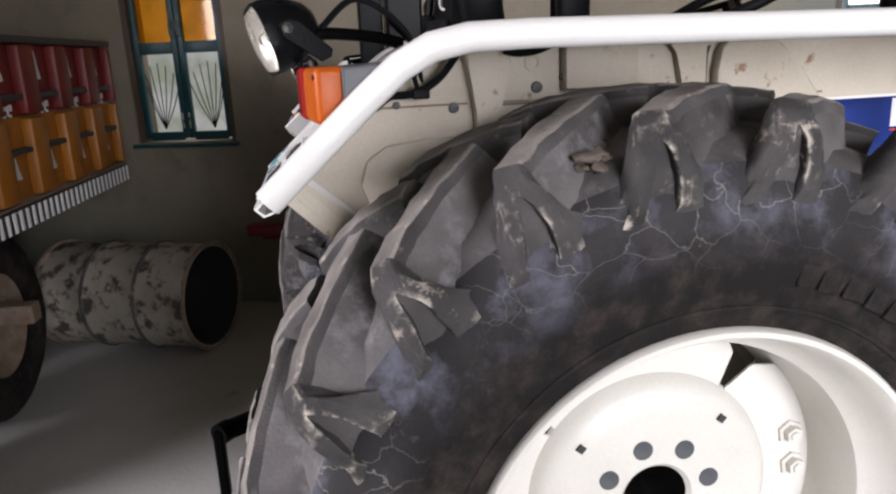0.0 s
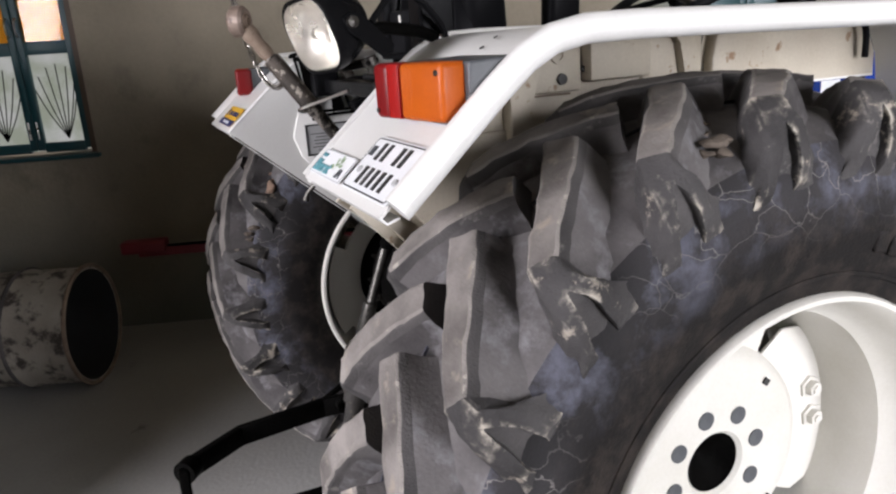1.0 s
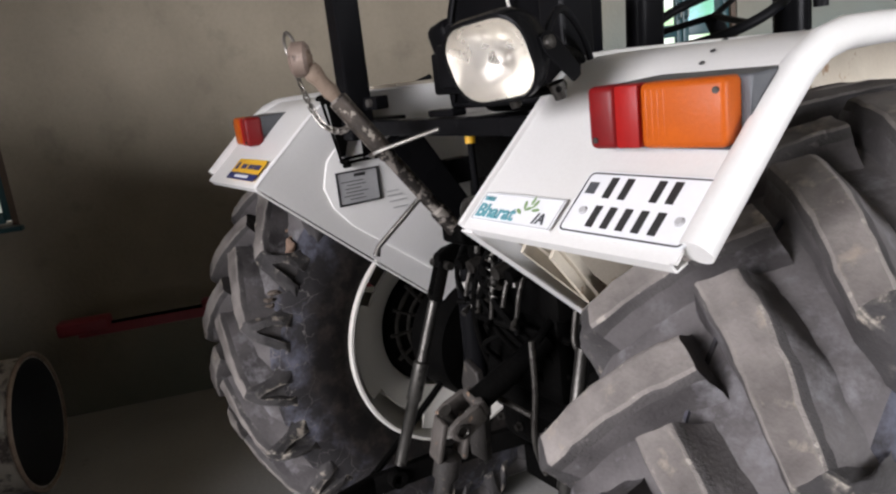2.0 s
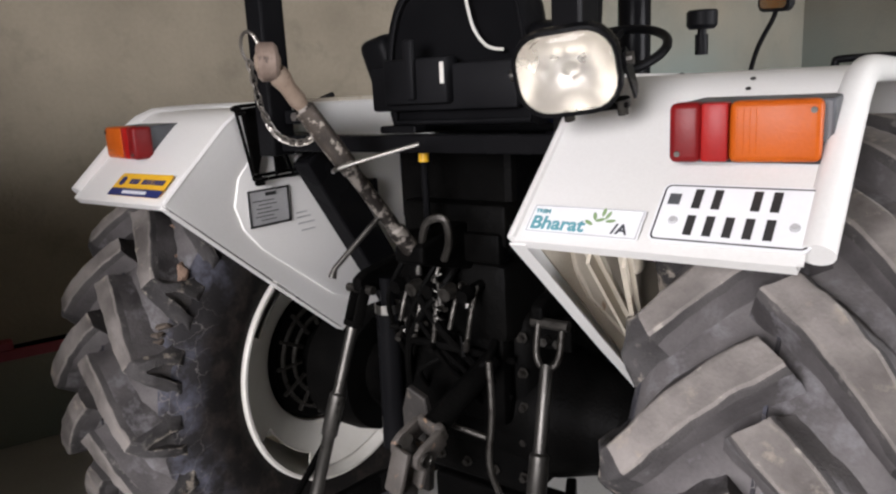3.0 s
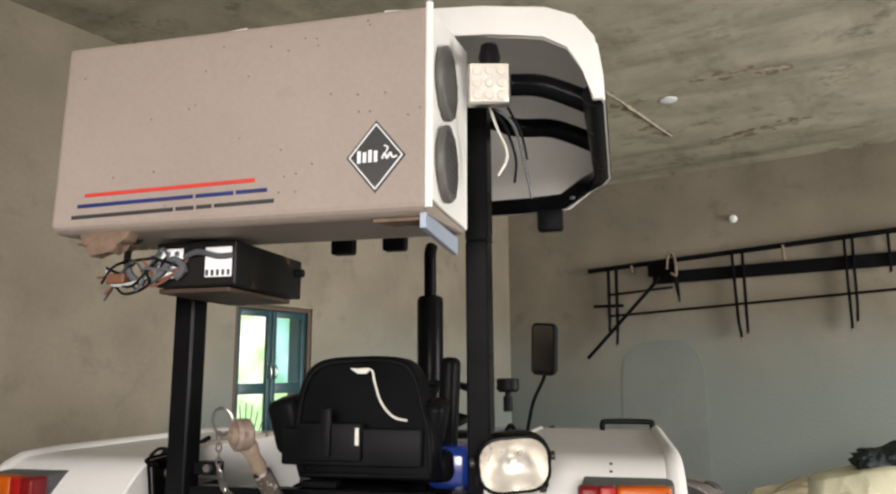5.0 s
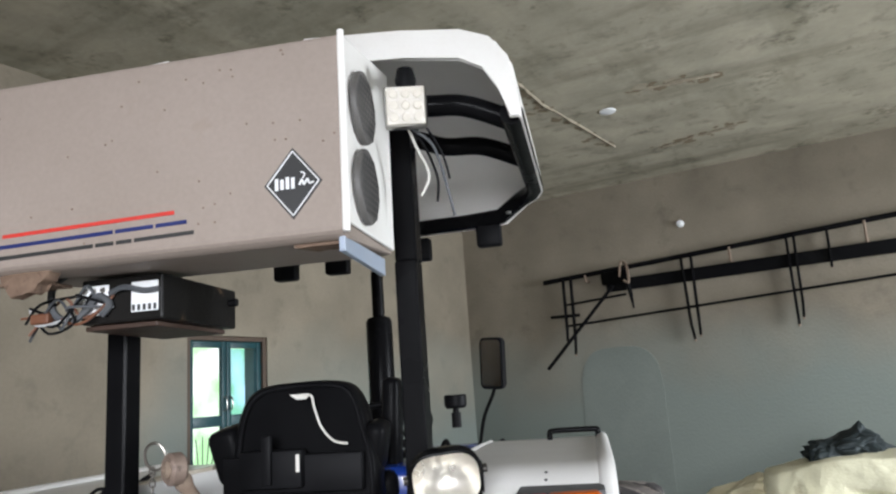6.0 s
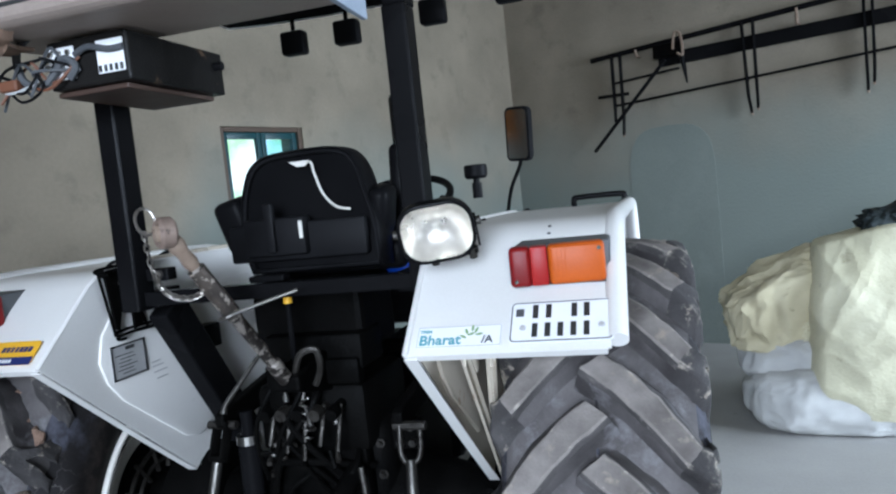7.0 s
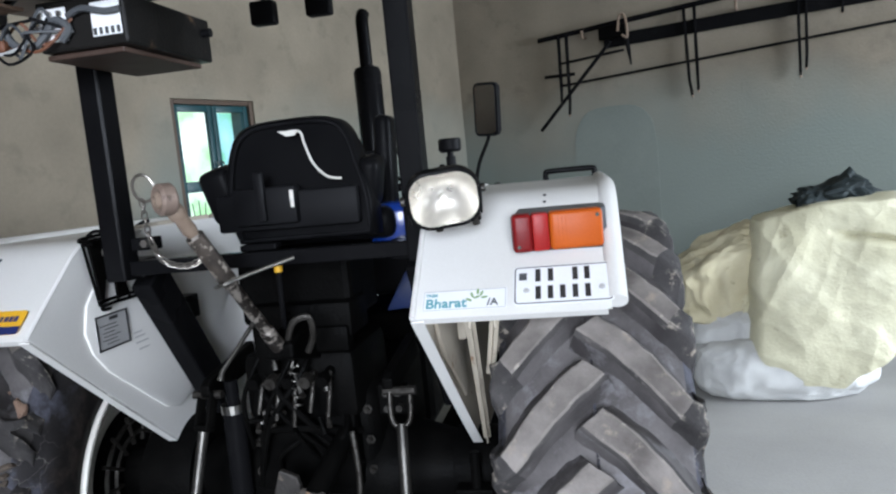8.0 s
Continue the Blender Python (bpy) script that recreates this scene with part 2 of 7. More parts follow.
scuffed_sidewall(RUBBER)
GRIMY = mat("grimy_dark_steel", (0.07, 0.065, 0.058), (0.02, 0.018, 0.015), 22, 0.42, 0.7, 0.3, 150, (0.015, 0.012, 0.010), 0.55)
SOIL = mat("reddish_dried_soil", (0.26, 0.17, 0.12), (0.15, 0.10, 0.075), 20, 0.95, 0, 0.8, 150)
MUD = mat("dried_mud", (0.145, 0.115, 0.090), (0.075, 0.058, 0.045), 45, 0.95, 0, 0.8, 150)
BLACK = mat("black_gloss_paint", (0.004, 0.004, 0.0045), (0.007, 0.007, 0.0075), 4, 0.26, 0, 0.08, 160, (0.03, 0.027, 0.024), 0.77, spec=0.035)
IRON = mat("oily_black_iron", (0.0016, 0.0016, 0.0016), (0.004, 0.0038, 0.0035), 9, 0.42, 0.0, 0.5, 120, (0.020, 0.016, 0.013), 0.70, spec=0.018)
STEEL = mat("worn_steel", (0.42, 0.40, 0.37), (0.16, 0.14, 0.12), 14, 0.34, 0.9, 0.2, 150, (0.05, 0.04, 0.035), 0.6)
CHROME = mat("bright_steel", (0.50, 0.49, 0.46), (0.34, 0.325, 0.30), 10, 0.30, 1.0, 0.05, 150)
RUST = mat("rusty_steel", (0.15, 0.10, 0.07), (0.27, 0.21, 0.16), 16, 0.8, 0.3, 0.5, 150, (0.08, 0.05, 0.035), 0.6)
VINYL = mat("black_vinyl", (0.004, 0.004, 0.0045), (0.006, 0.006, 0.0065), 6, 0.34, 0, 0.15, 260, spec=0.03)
PLASTIC = mat("black_plastic", (0.005, 0.005, 0.0055), (0.010, 0.010, 0.011), 6, 0.45, 0, 0.15, 260, (0.03, 0.027, 0.024), 0.75, spec=0.05)
GREY_PLASTIC = mat("grey_plastic", (0.05, 0.054, 0.062), (0.08, 0.085, 0.09), 8, 0.5, 0, 0.1, 200)
BLUE = mat("blue_paint", (0.006, 0.026, 0.17), (0.008, 0.035, 0.23), 5, 0.25, 0, 0.05, 160, coat=0.4)
# the same blue, darkened to carry the shade below the seat
DUSK_BLUE = mat("shaded_blue_paint", (0.004, 0.016, 0.085), (0.006, 0.010, 0.030), 9, 0.4, 0, 0.1, 160)
FIBRE = mat("canopy_fibreglass", (0.315, 0.262, 0.228), (0.245, 0.200, 0.168), 2.0, 0.6, 0, 0.05, 90, (0.22, 0.165, 0.125), 0.60, soft=0.30)
FIBRE_IN = mat("canopy_white_shell", (0.84, 0.83, 0.80), (0.76, 0.74, 0.70), 4, 0.45, 0, 0.1, 120)
AMBER = mat("amber_lens", (0.44, 0.085, 0.006), (0.38, 0.07, 0.005), 20, 0.42, 0, 0.10, 220, spec=0.2)
RED = mat("red_lens", (0.17, 0.007, 0.007), (0.12, 0.005, 0.006), 20, 0.42, 0, 0.10, 220, spec=0.2)
BRIGHT_RED = mat("bright_red_lens", (0.30, 0.010, 0.008), (0.25, 0.008, 0.007), 20, 0.42, 0, 0.10, 220, spec=0.2)
YELLOW = mat("yellow_decal", (0.75, 0.42, 0.02), (0.65, 0.36, 0.02), 10, 0.4)
NAVY = mat("navy_decal", (0.012, 0.02, 0.10), (0.02, 0.03, 0.13), 10, 0.4)
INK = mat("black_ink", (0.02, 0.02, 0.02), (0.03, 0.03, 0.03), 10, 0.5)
TEAL = mat("teal_ink", (0.09, 0.29, 0.33), (0.12, 0.32, 0.36), 10, 0.5)
GREEN_INK = mat("leaf_green_ink", (0.22, 0.34, 0.16), (0.2, 0.3, 0.13), 10, 0.5)
PAPER = mat("white_reflective_sheet", (0.78, 0.79, 0.80), (0.72, 0.73, 0.74), 10, 0.45)
GREYSHEET = mat("grey_foil_label", (0.46, 0.46, 0.455), (0.38, 0.38, 0.385), 14, 0.5, 0.0, 0.1, 150)
LENS = glass("lamp_glass", (0.95, 0.95, 0.93))
REFLECTOR = mat("lamp_reflector", (0.74, 0.71, 0.65), (0.55, 0.52, 0.47), 14, 0.30, 0.75, 0.25, 60)
MIRROR = mat("mirror_glass", (0.8, 0.8, 0.82), (0.78, 0.78, 0.8), 5, 0.05, 1.0)
WALL = plaster("wall_plaster", (0.245, 0.212, 0.160), (0.165, 0.188, 0.167), 1.9)
WALL_DRY = plaster("wall_plaster_dry", (0.252, 0.217, 0.161), (0.165, 0.188, 0.167), 1.9, 4.9)
CEIL = boarded(mat("ceiling_concrete", (0.44, 0.40, 0.31), (0.27, 0.252, 0.19), 2.4, 0.92, 0, 0.8, 24, (0.20, 0.185, 0.14), 0.55, soft=0.2))
FLOOR = mat("floor_cement", (0.36, 0.352, 0.335), (0.26, 0.254, 0.242), 1.2, 0.75, 0, 0.4, 60, (0.13, 0.125, 0.12), 0.66)
TEALWOOD = mat("teal_window_paint", (0.009, 0.055, 0.062), (0.007, 0.038, 0.046), 8, 0.45, 0, 0.2, 120)
DARKWOOD = mat("dark_brown_wood", (0.05, 0.032, 0.02), (0.08, 0.05, 0.03), 8, 0.6, 0, 0.3, 120)
ORANGE_GLASS = glass("orange_frosted_pane", (0.80, 0.30, 0.015))
PANE = glass("window_pane", (0.93, 0.96, 0.94))
OUT_PALE = glow("sunlit_yard", (0.62, 0.68, 0.55), (0.95, 0.97, 0.93), 0.5, 5.0)
OUT_BRIGHT = glow("bright_yard", (0.45, 0.75, 0.40), (1.0, 1.0, 1.0), 1.9, 3.0)
TROLLEY_RED = mat("faded_red_paint", (0.15, 0.011, 0.008), (0.08, 0.008, 0.007), 5, 0.5, 0, 0.2, 120, (0.09, 0.03, 0.02), 0.68)
TROLLEY_YELLOW = mat("orange_yellow_paint", (0.30, 0.105, 0.007), (0.21, 0.07, 0.006), 5, 0.5, 0, 0.2, 120, (0.16, 0.07, 0.02), 0.68)
DRUM = mat("scraped_white_drum", (0.34, 0.31, 0.265), (0.20, 0.175, 0.145), 5, 0.7, 0.0, 0.4, 120, (0.040, 0.031, 0.026), 0.50, soft=0.10)
ROD = mat("dull_lift_steel", (0.115, 0.11, 0.10), (0.035, 0.033, 0.030), 10, 0.42, 0.85, 0.2, 150, (0.02, 0.018, 0.016), 0.58)
REDIRON = mat("dull_red_iron", (0.22, 0.02, 0.03), (0.14, 0.014, 0.02), 6, 0.55, 0, 0.2, 120, (0.06, 0.02, 0.02), 0.66)
YSACK = mat("pale_yellow_woven_sack", (0.68, 0.65, 0.47), (0.54, 0.51, 0.35), 4, 0.75, 0, 1.0, 55, (0.38, 0.34, 0.22), 0.62, soft=0.12)
TSACK = mat("tan_woven_sack", (0.58, 0.53, 0.36), (0.44, 0.39, 0.25), 5, 0.8, 0, 0.6, 260, (0.24, 0.20, 0.12), 0.64)
WSACK = mat("dusty_white_woven_sack", (0.55, 0.55, 0.53), (0.40, 0.40, 0.39), 5, 0.75, 0, 0.6, 260, (0.25, 0.24, 0.23), 0.68)
BSACK = mat("black_plastic_bag", (0.012, 0.017, 0.018), (0.024, 0.032, 0.033), 8, 0.6, 0, 0.5, 150, spec=0.25)
BOARD = mat("red_brown_board", (0.17, 0.065, 0.03), (0.10, 0.04, 0.02), 7, 0.6, 0, 0.2, 120)
WIRE_W = mat("white_cord", (0.65, 0.63, 0.58), (0.55, 0.53, 0.48), 30, 0.6)
STRIPE_R = mat("red_stripe", (0.55, 0.04, 0.03), (0.5, 0.04, 0.03), 10, 0.45)
GRAVEL = mat("yard_earth", (0.095, 0.083, 0.058), (0.065, 0.06, 0.038), 0.7, 0.95, 0, 0.6, 30)


# ---------------------------------------------------------------- mesh helpers
def part(name, bm, material, parent=None, label="", smooth=False, at=None, share=None):
    """One mesh object of one material, under its thing or part."""
    me = share or bpy.data.meshes.new(name)
    if share is None:
        bmesh.ops.recalc_face_normals(bm, faces=bm.faces[:])
        bm.to_mesh(me)
        bm.free()
        me.materials.append(material)
        if smooth:
            me.polygons.foreach_set("use_smooth", [True] * len(me.polygons))
            me.set_sharp_from_angle(angle=radians(38))
    ob = new(name, me)
    if parent is not None:
        ob.parent = parent
    if at is not None:
        ob.matrix_basis = at
    return tagged(ob, label)


def thing(name, m, label, category, group="", kind=""):
    ob = new(name)
    ob.empty_display_size = 0.1
    ob.matrix_basis = m
    return tagged(ob, label, category, group, kind)


def box(bm, c, s, bevel=0.0, m=None, seg=2):
    """A block with centre c and size s, with rounded edges."""
    r = bmesh.ops.create_cube(bm, size=1.0, matrix=(m or Matrix()) @ Matrix.LocRotScale(c, None, s))
    if bevel:
        edges = list({e for v in r["verts"] for e in v.link_edges})
        bmesh.ops.bevel(bm, geom=edges, offset=bevel, segments=seg, affect="EDGES", profile=0.5)
    return bm


def rod(bm, pts, r, n=10, closed=False):
    """A round bar swept along points; r is a radius or a radius for each point."""
    pts = [Vector(p) for p in pts]
    k = len(pts)
    rings, up = [], None
    for i, p in enumerate(pts):
        a = pts[(i - 1) % k] if closed or i else p
        b = pts[(i + 1) % k] if closed or i < k - 1 else p
        d = (b - a).normalized()
        if up is None:
            up = d.orthogonal().normalized()
        up = (up - d * up.dot(d)).normalized()
        side = d.cross(up)
        rr = r[i] if isinstance(r, (list, tuple)) else r
        rings.append([bm.verts.new(p + rr * (math.cos(t) * up + math.sin(t) * side)) for t in [2 * math.pi * j / n for j in range(n)]])
    for i in range(k if closed else k - 1):
        a, b = rings[i], rings[(i + 1) % k]
        for j in range(n):
            bm.faces.new((a[j], a[(j + 1) % n], b[(j + 1) % n], b[j]))
    if not closed:
        bm.faces.new(rings[0][::-1])
        bm.faces.new(rings[-1])
    return bm


def curve_pts(pts, steps=6):
    """Points of a smooth curve through pts."""
    pts = [Vector(p) for p in pts]
    out = []
    for i in range(len(pts) - 1):
        p0, p1, p2, p3 = pts[max(i - 1, 0)], pts[i], pts[i + 1], pts[min(i + 2, len(pts) - 1)]
        for j in range(steps):
            t = j / steps
            out.append(0.5 * (2 * p1 + (p2 - p0) * t + (2 * p0 - 5 * p1 + 4 * p2 - p3) * t * t + (3 * p1 - p0 - 3 * p2 + p3) * t ** 3))
    return out + [pts[-1]]


def lathe(bm, profile, n=48, axis="x", closed=False):
    """Turns a profile of (along, radius) round an axis."""
    rings = []
    for a, r in profile:
        ring = []
        for j in range(n):
            t = 2 * math.pi * j / n
            c, s = r * math.cos(t), r * math.sin(t)
            ring.append(bm.verts.new({"x": (a, c, s), "y": (c, a, s), "z": (c, s, a)}[axis]))
        rings.append(ring)
    k = len(rings)
    for i in range(k if closed else k - 1):
        a, b = rings[i], rings[(i + 1) % k]
        for j in range(n):
            bm.faces.new((a[j], a[(j + 1) % n], b[(j + 1) % n], b[j]))
    return bm


def prism(bm, poly, axis, a, b, bevel=0.0):
    """A plate: a polygon in the two other axes, from a to b along axis."""
    def put(p, v):
        return {"x": (v, p[0], p[1]), "y": (p[0], v, p[1]), "z": (p[0], p[1], v)}[axis]
    lo, hi = [bm.verts.new(put(p, a)) for p in poly], [bm.verts.new(put(p, b)) for p in poly]
    faces = [bm.faces.new(lo), bm.faces.new(hi[::-1])]
    for i in range(len(poly)):
        j = (i + 1) % len(poly)
        faces.append(bm.faces.new((lo[i], hi[i], hi[j], lo[j])))
    if bevel:
        bmesh.ops.bevel(bm, geom=list({e for f in faces for e in f.edges}), offset=bevel, segments=2, affect="EDGES", profile=0.5)
    return bm


def sheet(bm, rows, thick, closed=False):
    """A bent sheet through rows of points, given a thickness along its normals."""
    grid = [[bm.verts.new(p) for p in row] for row in rows]
    faces = []
    for i in range(len(grid) - 1):
        for j in range(len(grid[i]) - (0 if closed else 1)):
            k = (j + 1) % len(grid[i])
            faces.append(bm.faces.new((grid[i][j], grid[i][k], grid[i + 1][k], grid[i + 1][j])))
    bmesh.ops.recalc_face_normals(bm, faces=faces)
    bmesh.ops.solidify(bm, geom=faces, thickness=thick)
    return bm


def rounded(w, h, r, n=5):
    """Corners of a rounded rectangle about the origin."""
    out = []
    for cx, cy, a0 in ((w / 2 - r, h / 2 - r, 0), (-w / 2 + r, h / 2 - r, 90), (-w / 2 + r, -h / 2 + r, 180), (w / 2 - r, -h / 2 + r, 270)):
        for i in range(n + 1):
            a = radians(a0 + 90 * i / n)
            out.append((cx + r * math.cos(a), cy + r * math.sin(a)))
    return out


def text_mesh(words, size, depth=0.0008):
    cu = bpy.data.curves.new("words", "FONT")
    cu.body, cu.size, cu.extrude, cu.offset = words, size, depth, size * 0.018
    tmp = bpy.data.objects.new("words", cu)
    me = bpy.data.meshes.new_from_object(tmp)
    bpy.data.objects.remove(tmp)
    return me


def B():
    return bmesh.new()


# ---------------------------------------------------------------- room
WX, WY, EX, BY, TOP, TH = -2.54, 4.80, 4.1, -4.55, 3.72, 0.24
WINDOWS = {"window_1": (-3.22, -2.535), "window_2": (0.975, 1.70)}
SILL, HEAD = 1.085, 2.26


def wall_with_holes(name, label, holes, length, height, m, coat=None):
    """A wall along its own x with rectangular holes (x0, x1, z0, z1) cut right through; its inner face lies at y = 0."""
    bm = B()
    xs = sorted({0.0, length, *[h[0] for h in holes], *[h[1] for h in holes]})
    zs = sorted({0.0, height, *[h[2] for h in holes], *[h[3] for h in holes]})
    for x0, x1 in zip(xs, xs[1:]):
        for z0, z1 in zip(zs, zs[1:]):
            if any(h[0] <= x0 and x1 <= h[1] and h[2] <= z0 and z1 <= h[3] for h in holes):
                continue
            box(bm, ((x0 + x1) / 2, TH / 2, (z0 + z1) / 2), (x1 - x0, TH, z1 - z0))
    bmesh.ops.remove_doubles(bm, verts=bm.verts[:], dist=0.0005)
    seen = {}
    for f in bm.faces:
        seen.setdefault(tuple(round(c, 3) for c in f.calc_center_median()), []).append(f)
    bmesh.ops.delete(bm, geom=[f for fs in seen.values() if len(fs) > 1 for f in fs], context="FACES")
    ob = part(name, bm, coat or WALL, at=m)
    return tagged(ob, label, "wall", kind="structure")


wall_with_holes("wall_west", "stained beige plaster wall with two casement windows", [(y0 - BY, y1 - BY, SILL, HEAD) for y0, y1 in WINDOWS.values()],
                WY - BY, TOP, pose(WX, BY, 0, 0, 0, 90), WALL_DRY)
wall_with_holes("wall_north", "damp grey-green plaster wall with an iron frame hung on it", [], EX - WX, TOP, pose(WX, WY, 0))
wall_with_holes("wall_east", "plain plaster wall with a wide open doorway", [(0.6, 4.0, 0.0, 2.9)], WY - BY, TOP, pose(EX, WY, 0, 0, 0, -90))
wall_with_holes("wall_south", "plain plaster wall with a wide open gateway", [(0.15, 3.05, 0.0, 2.95)], EX - WX, TOP, pose(EX, BY, 0, 0, 0, 180))

bm = box(B(), ((WX + EX) / 2, (WY + BY) / 2, -0.06), (EX - WX + 0.5, WY - BY + 0.5, 0.12))
tagged(part("floor", bm, FLOOR), "dusty grey cement floor with worn patches", "floor", kind="structure")

bm = box(B(), ((WX + EX) / 2, (WY + BY) / 2, TOP + 0.09), (EX - WX + 0.5, WY - BY + 0.5, 0.18))
rng = random.Random(4)
for i in range(8):
    x, y, a = rng.uniform(WX + 0.4, EX - 0.4), rng.uniform(-4, WY - 0.3), rng.choice((0, 0, 90)) + rng.uniform(-3, 3)
    box(bm, (0, 0, 0), (rng.uniform(0.3, 1.2), rng.uniform(0.008, 0.02), 0.012), 0, pose(x, y, TOP - 0.003, 0, 0, a))
# ragged cement fins along the board joints, with rusty stains beside them
for line, wide in (([(-0.36, 1.20), (-0.375, 1.67), (-0.41, 2.22), (-0.376, 2.74), (-0.314, 3.58)], 0.09), ([(0.237, 2.52), (0.48, 2.54), (0.738, 2.586)], 0.05), ([(0.018, 3.894), (0.34, 3.80), (0.655, 3.738)], 0.06)):
    path = curve_pts([(x, y, TOP) for x, y in line], 8)
    old = len(bm.faces)
    rod(bm, [p + 0.012 * noise.noise_vector(p * 9) * Vector((1, 1, 0)) for p in path], [0.013 + 0.012 * noise.noise(p * 14) for p in path], 6)
    bm.faces.ensure_lookup_table()
    for f in bm.faces[old:]:
        f.material_index = 1
    for k in range(int(60 * wide / 0.09)):
        p = rng.choice(path)
        old = len(bm.faces)
        r = rng.uniform(0.012, 0.045)
        bmesh.ops.create_circle(bm, cap_ends=True, segments=9, radius=r, matrix=pose(p.x + rng.gauss(-0.03, wide * 0.5), p.y + rng.gauss(0, 0.04), TOP - 0.0022 - 0.00003 * k, 180, 0, rng.uniform(0, 90)) @ Matrix.Diagonal((1, rng.uniform(0.4, 1.5), 1, 1)))
        bm.faces.ensure_lookup_table()
        for f in bm.faces[old:]:
            f.material_index = 2
            for v in f.verts:
                v.co += r * 0.7 * noise.noise_vector(v.co * 40) * Vector((1, 1, 0))
roof = part("ceiling", bm, CEIL)
roof.data.materials.append(mat("pale_cement_fin", (0.40, 0.355, 0.27), (0.24, 0.205, 0.15), 14, 0.9, 0, 0.6, 60))
roof.data.materials.append(mat("brown_ceiling_stain", (0.165, 0.125, 0.078), (0.22, 0.18, 0.12), 6, 0.92, 0, 0.6, 40))
tagged(roof, "rough board-marked concrete ceiling slab with stains", "ceiling", kind="structure")

# an arch-shaped patch on the north wall, slightly darker and greyer than the plaster
arch = [(-1.29, 0.02), (-0.47, 0.02)] + [(-0.88 + 0.41 * math.copysign(abs(math.cos(t)) ** 0.6, math.cos(t)), 1.62 + 0.47 * math.sin(t) ** 0.75) for t in [math.pi * k / 16 for k in range(17)]]
bm = prism(B(), [(x + 0.012 * noise.noise(Vector((x * 6, z * 6, 1))), z) for x, z in arch], "y", WY - 0.004, WY + 0.02, 0.002)
tagged(part("wall_patch", bm, mat("grey_arch_patch", (0.153, 0.173, 0.154), (0.132, 0.149, 0.133), 1.8, 0.92, 0, 0.6, 45, (0.162, 0.182, 0.162), 0.50, soft=0.25)), "slightly darker grey arch-shaped patch on the wall", "wall patch", kind="structure")

bm = box(B(), (0, 0, -0.20), (400, 400, 0.1))
tagged(part("ground", bm, GRAVEL), "dry earth yard outside the shed", "ground", kind="structure")


def casement(name, y0, y1, upper, lower, label):
    """Two teal leaves with an upper and a lower pane each, set in the wall; inner face of the frame just inside the wall."""
    w, mid = y1 - y0, (y0 + y1) / 2
    top = thing(name, pose(WX, mid, SILL), label, "window", kind="structure")
    h = HEAD - SILL
    for s in (-1, 1):
        part("jamb", box(B(), (-0.06, s * (w / 2 - 0.018), h / 2), (0.1, 0.034, h - 0.004), 0.004), DARKWOOD, top)
    part("head_rail", box(B(), (-0.06, 0, h - 0.018), (0.096, w - 0.074, 0.032), 0.004), DARKWOOD, top)
    part("sill", box(B(), (0.0, 0, -0.014), (0.1, w + 0.04, 0.024), 0.005), TEALWOOD, top)
    lw = (w - 0.08) / 2
    for s in (-1, 1):
        cy = s * (lw / 2 + 0.003)
        bm = B()
        for yy in (cy - lw / 2 + 0.019, cy + lw / 2 - 0.019):
            box(bm, (-0.05, yy, h / 2 - 0.005), (0.035, 0.038, h - 0.06), 0.003)
        for zz, hh in ((0.040, 0.055), (0.597, 0.072), (h - 0.058, 0.044)):
            box(bm, (-0.0505, cy, zz), (0.033, lw - 0.078, hh), 0.003)
        leaf = part("window_leaf", bm, TEALWOOD, top, smooth=True)
        pw = lw - 0.074
        part("pane", box(B(), (-0.052, cy, 0.314), (0.005, pw, 0.494)), lower, leaf, "clear glass pane").visible_shadow = False
        part("pane", box(B(), (-0.052, cy, 0.862), (0.005, pw, 0.458)), upper[0 if s < 0 else 1], leaf).visible_shadow = False
        bm = B()
        for k in range(7):
            a = radians(-48 + 16 * k)
            foot = Vector((-0.066, cy + s * 0.02, 0.085))
            tip = foot + Vector((0, math.sin(a) * 0.2, math.cos(a) * 0.42))
            tip.y = min(max(tip.y, cy - pw / 2), cy + pw / 2)
            rod(bm, curve_pts([foot, (foot + tip) / 2 + Vector((0, 0.012 * (k - 3) / 3, 0)), tip], 4), 0.0032, 6)
        part("grille", bm, BLACK, leaf, "thin iron fan-shaped grille")
        part("latch", rod(B(), [(-0.026, cy - s * (lw / 2 - 0.02), 0.09), (-0.026, cy - s * (lw / 2 - 0.02), 0.19)], 0.006, 8), CHROME, leaf)
        part("handle", rod(B(), curve_pts([(-0.03, cy - s * (lw / 2 - 0.022), 0.66), (-0.005, cy - s * (lw / 2 - 0.022), 0.68), (-0.005, cy - s * (lw / 2 - 0.022), 0.74), (-0.03, cy - s * (lw / 2 - 0.022), 0.76)], 4), 0.005, 8), CHROME, leaf)
    return top


casement("window_1", *WINDOWS["window_1"], (ORANGE_GLASS, ORANGE_GLASS), PANE, "dark teal casement window with orange upper panes")
casement("window_2", *WINDOWS["window_2"], (PANE, glass("blue_tinted_pane", (0.45, 0.72, 0.92))), PANE, "teal casement window with clear bright panes")
for y, mtl in ((-3.15, OUT_PALE), (2.0, OUT_BRIGHT)):
    bm = box(B(), (-3.4, y, 1.6), (0.02, 2.4, 2.8))
    tagged(part("backdrop", bm, mtl), "bright hazy yard seen through the window", "backdrop", kind="structure")

# ---------------------------------------------------------------- tractor (its own axes: x to its right, y ahead, z up; origin under the seat)
tractor = thing("tractor", pose(-0.248, -0.280, 0, 0, 0, 20.0), "white and blue farm tractor with dusty tyres and fibreglass canopy", "tractor")
AXLE = (-0.258, 0.747)


